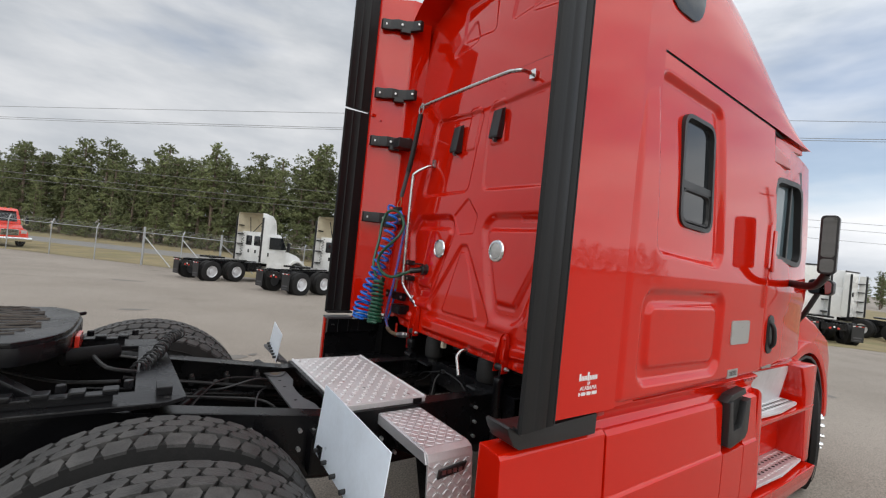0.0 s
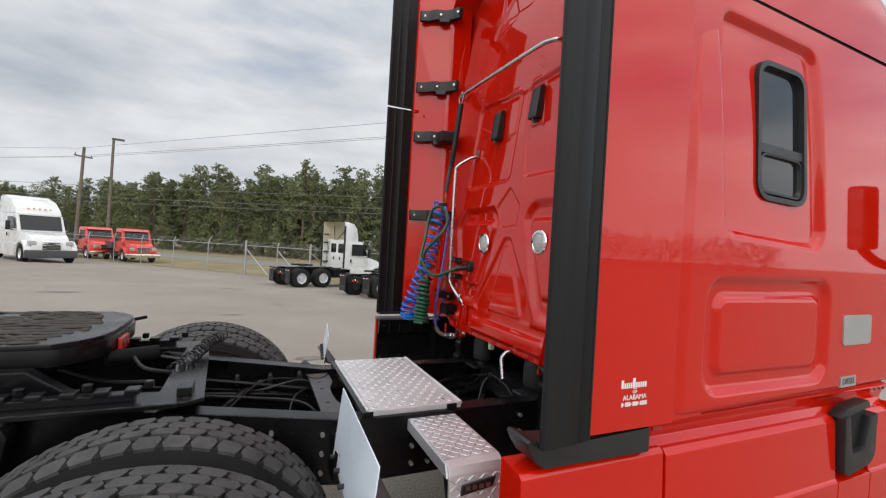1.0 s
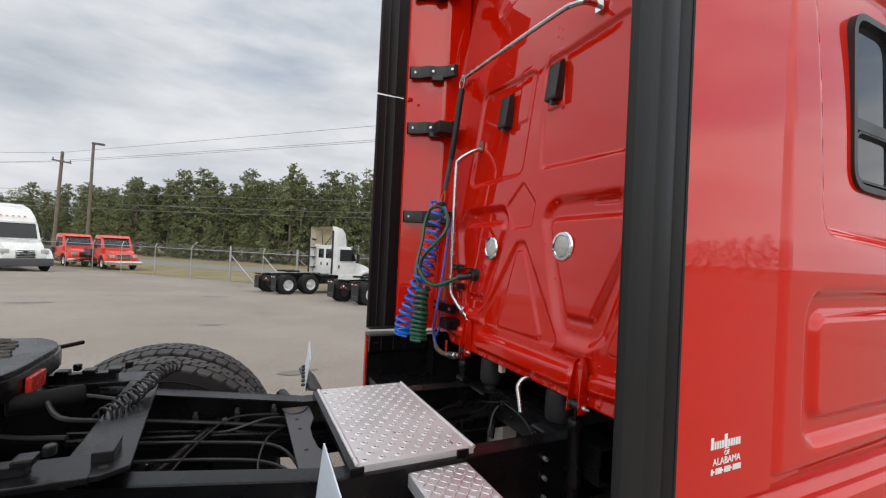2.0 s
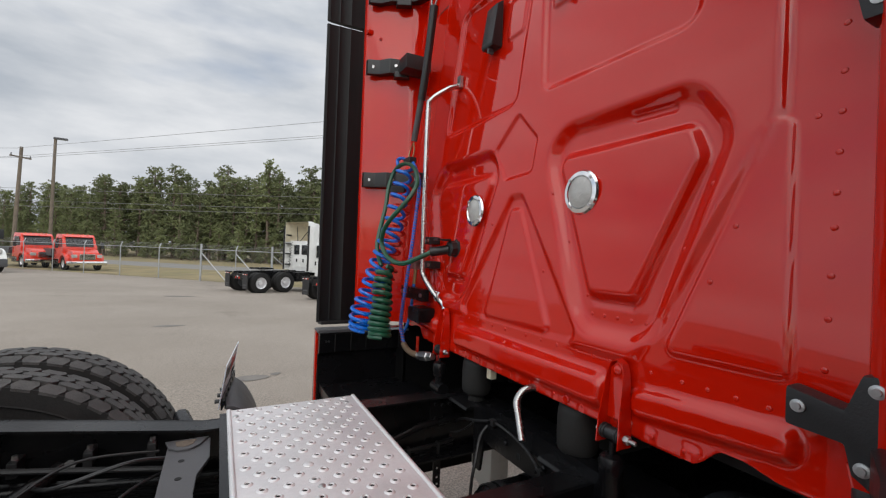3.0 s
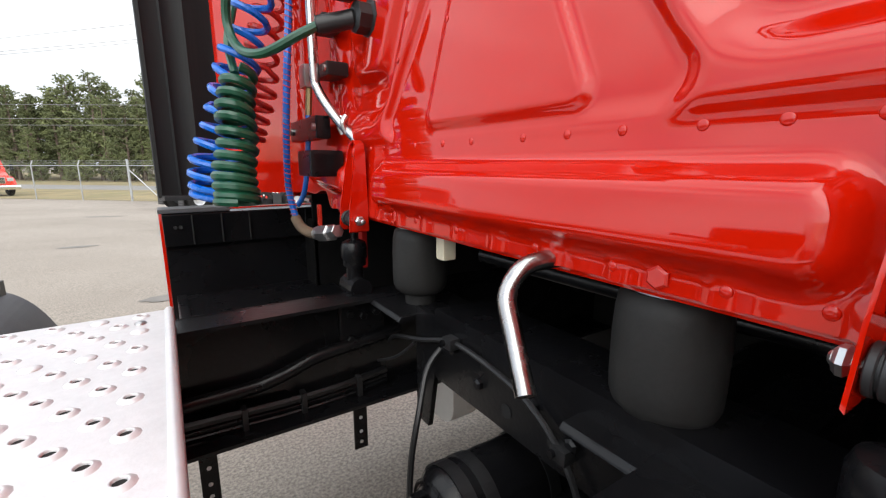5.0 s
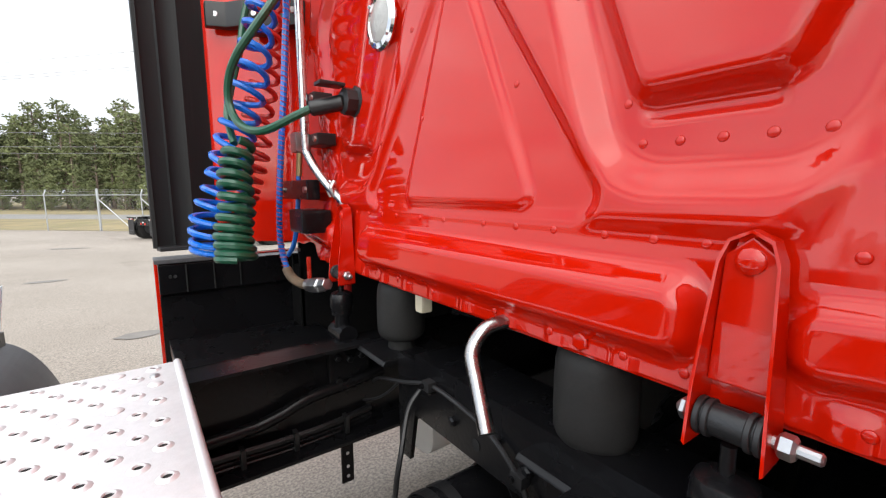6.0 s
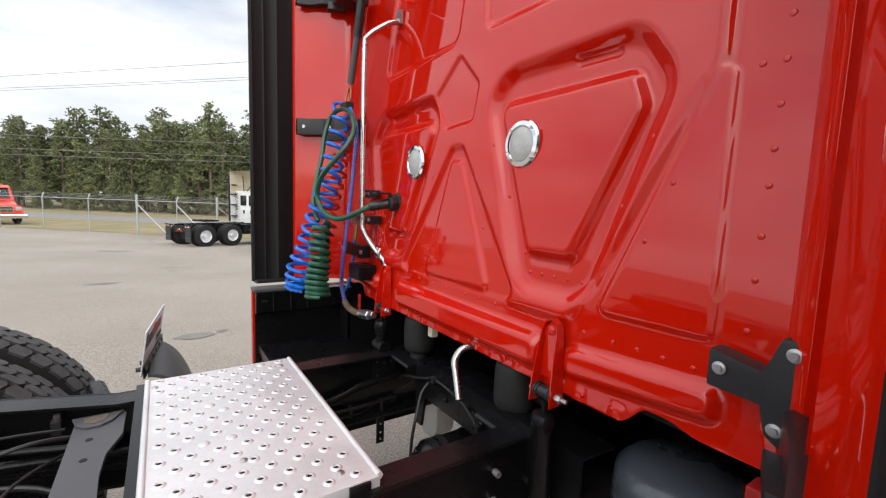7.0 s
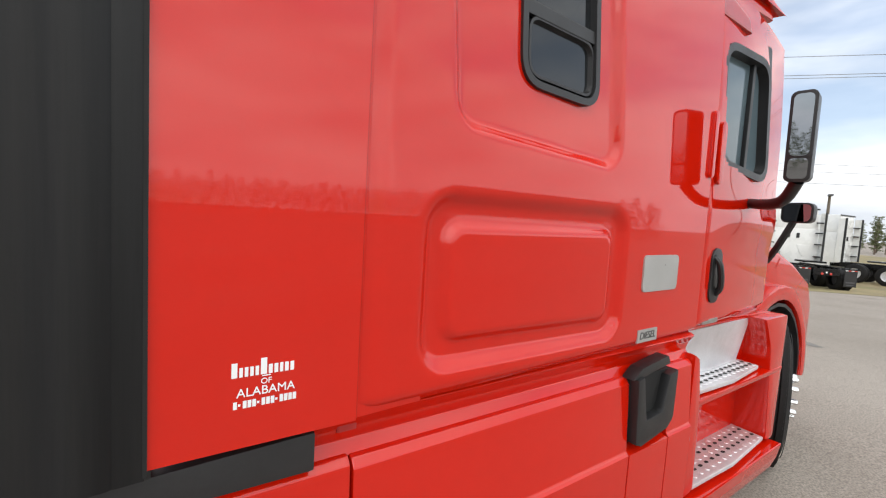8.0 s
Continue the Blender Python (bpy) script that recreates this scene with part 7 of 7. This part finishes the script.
        rows = []
        for zz, k in ((2.62, 1.0), (3.0, 0.98), (3.4, 0.90), (3.66, 0.72), (3.74, 0.45)):
            row = []
            for x, y in [(x, -y) for x, y in outer[::-1]] + outer[1:]:
                row.append(bm.verts.new((x0 - 0.30 + (x - x0 + 0.30) * k, y * (0.98 if k > 0.5 else 0.94), zz)))
            rows.append(row)
        for p, q in zip(rows, rows[1:]):
            for i in range(len(p) - 1):
                bm.faces.new((p[i], p[i + 1], q[i + 1], q[i]))
        bm.faces.new(rows[-1])
        bmesh.ops.recalc_face_normals(bm, faces=bm.faces[:])
        shell = bm.copy()
        part("roof_fairing", bm, body, t, "white roof fairing", True)
        bmesh.ops.scale(shell, vec=(0.955, 0.965, 0.985), space=Matrix.Translation((-(x0 - 0.3), 0, -2.62)), verts=shell.verts)
        part("fairing_lining", shell, CREAM, t, "cream fairing lining", True)
        for s in (-1, 1):
            part("strut", rod((x0 - 0.12, s * 0.12, 2.68), (x0 + 0.2, s * 0.70, 3.5), 0.022, 6), PLASTIC, t)
            rw = part("rear_window", prism(round_poly(s * 0.36 - 0.25, 1.92, s * 0.36 + 0.25, 2.46, 0.06), "x", x0 - 0.02, x0 + 0.01, 0.004), DARK_GLASS, t, "dark rear window", True)
            part("back_panel", prism(round_poly(s * 0.38 - 0.3, 1.2, s * 0.38 + 0.3, 1.80, 0.06), "x", x0 - 0.018, x0 + 0.01, 0.012), body, t, smooth=True)
            part("air_outlet", box((x0 - 0.05, s * 0.3 - 0.05, 1.50), (x0, s * 0.3 + 0.05, 1.68), 0.01), PLASTIC, t)
        part("air_hose", coil([(x0 - 0.12, 0.72, 2.6), (x0 - 0.16, 0.80, 1.3)], 0.05, 0.06, 9, 0.014, 1.0, 5, 8), PLASTIC, t, "black coiled hose", True)
        part("under_box", box((1.4, -0.9, 0.5), (2.3, 0.9, 1.0), 0.04), BLACK, t)
    return t


def stand(ob, x, y, turn, s):
    ob.matrix_basis = stand_at(x, y, turn, s)
    return ob


day = tractor(WHITE_PAINT, "white day-cab tractor with open cream roof fairing parked on the lot", False)
stand(day, 0.77, 19.69, 25.2, 0.88)
m = stand_at(3.37, 15.36, 25.2, 0.88)
copy_thing(day, m).matrix_basis = m
tall = tractor(WHITE_PAINT, "white sleeper tractor with raised roof parked on the lot", True)
stand(tall, -16.53, 36.1, 305.6, 1.1)
for x, y, a, s in ((26.38, 4.66, 42.2, 1.06), (33.93, 3.44, 84.2, 1.05)):
    m = stand_at(x, y, a, s)
    copy_thing(tall, m).matrix_basis = m


def work_truck(label):
    """A medium conventional truck, forward along x, over its front axle."""
    t = thing("work_truck", label, "truck", "red work trucks")
    bm = prism([(-2.0, 0.75), (-0.35, 0.75), (-0.35, 1.60), (-0.70, 2.42), (-0.85, 2.52), (-1.9, 2.55), (-2.0, 2.4)], "y", -1.0, 1.0, 0.07)
    for v in bm.verts:
        v.co.y *= 1 - 0.10 * max(0.0, v.co.z - 1.6)
    part("cab", bm, ORANGE_RED, t, smooth=True)
    part("visor", prism([(-0.66, 2.36), (-0.50, 2.34), (-0.52, 2.38), (-0.74, 2.46)], "y", -0.84, 0.84, 0.01), ORANGE_RED, t)
    bm = prism([(-0.4, 0.75), (-0.4, 1.58), (0.3, 1.46), (0.85, 1.27), (1.02, 1.0), (1.02, 0.62)], "y", -0.86, 0.86, 0.09)
    for v in bm.verts:
        v.co.y *= 1 - 0.18 * max(0.0, v.co.x) * min(1, max(0, v.co.z - 0.8) / 0.4)
    part("hood", bm, ORANGE_RED, t, smooth=True)
    part("bumper", box((0.85, -1.12, 0.40), (1.14, 1.12, 0.68), 0.05), CHROME, t, smooth=True)
    g = part("grille", prism(round_poly(-0.45, 0.78, 0.45, 1.18, 0.05), "x", 0.98, 1.06, 0.01), CHROME, t)
    for k in range(4):
        part("slat", box((1.058, -0.41, 0.81 + 0.09 * k), (1.066, 0.41, 0.86 + 0.09 * k)), DARK, g)
    part("windscreen", prism([(-0.36, 1.66), (-0.66, 2.33), (-0.63, 2.35), (-0.32, 1.67)], "y", -0.78, 0.78, 0.004), DARK_GLASS, t)
    for k in range(5):
        part("roof_light", box((-1.0, -0.62 + 0.30 * k, 2.53), (-0.93, -0.54 + 0.30 * k, 2.58), 0.01), AMBER, t)
    for s in (-1, 1):
        part("fender", prism(arch(0.0, 0.50, 0.70, 12, 0, 180) + arch(0.0, 0.50, 0.55, 12, 0, 180)[::-1], "y", min(s * 0.78, s * 1.10), max(s * 0.78, s * 1.10), 0.04), ORANGE_RED, t, smooth=True)
        part("headlight", box((0.82, min(s * 0.56, s * 0.86), 0.92), (1.035, max(s * 0.56, s * 0.86), 1.14), 0.04), LENS, t, smooth=True)
        far_wheel(t, 0.0, s * 0.92, 0.48, s)
        far_wheel(t, -4.0, s * 0.92, 0.48, s)
        y0, y1 = sorted((s * 1.00, s * 1.028))
        part("door_window", prism([(-1.55, 1.62), (-0.50, 1.62), (-0.76, 2.26), (-1.55, 2.26)], "y", y0 - s * 0.028, y1 - s * 0.028, 0.006), DARK_GLASS, t)
        part("mirror", box((-0.42, min(s * 1.22, s * 1.40), 1.55), (-0.34, max(s * 1.22, s * 1.40), 1.98), 0.03), PLASTIC, t)
        part("frame_rail", box((-5.2, s * 0.40 - 0.04, 0.62), (0.8, s * 0.40 + 0.04, 0.85)), BLACK, t)
        part("side_step", box((-1.9, min(s * 0.75, s * 1.02), 0.38), (-0.7, max(s * 0.75, s * 1.02), 0.62), 0.03), BLACK, t)
    part("flat_body", box((-5.3, -1.1, 0.95), (-2.25, 1.1, 1.45), 0.02), GREY_PLASTIC, t, "dark grey steel flat body")
    return t


red = work_truck("orange-red conventional work truck with chrome grille")
stand(red, -12.99, 41.47, 303.6, 1.02)
for x, y, a, s in ((-9.8, 38.25, 299.6, 1.02), (-15.15, 24.41, 311.2, 1.0)):
    m = stand_at(x, y, a, s)
    copy_thing(red, m).matrix_basis = m
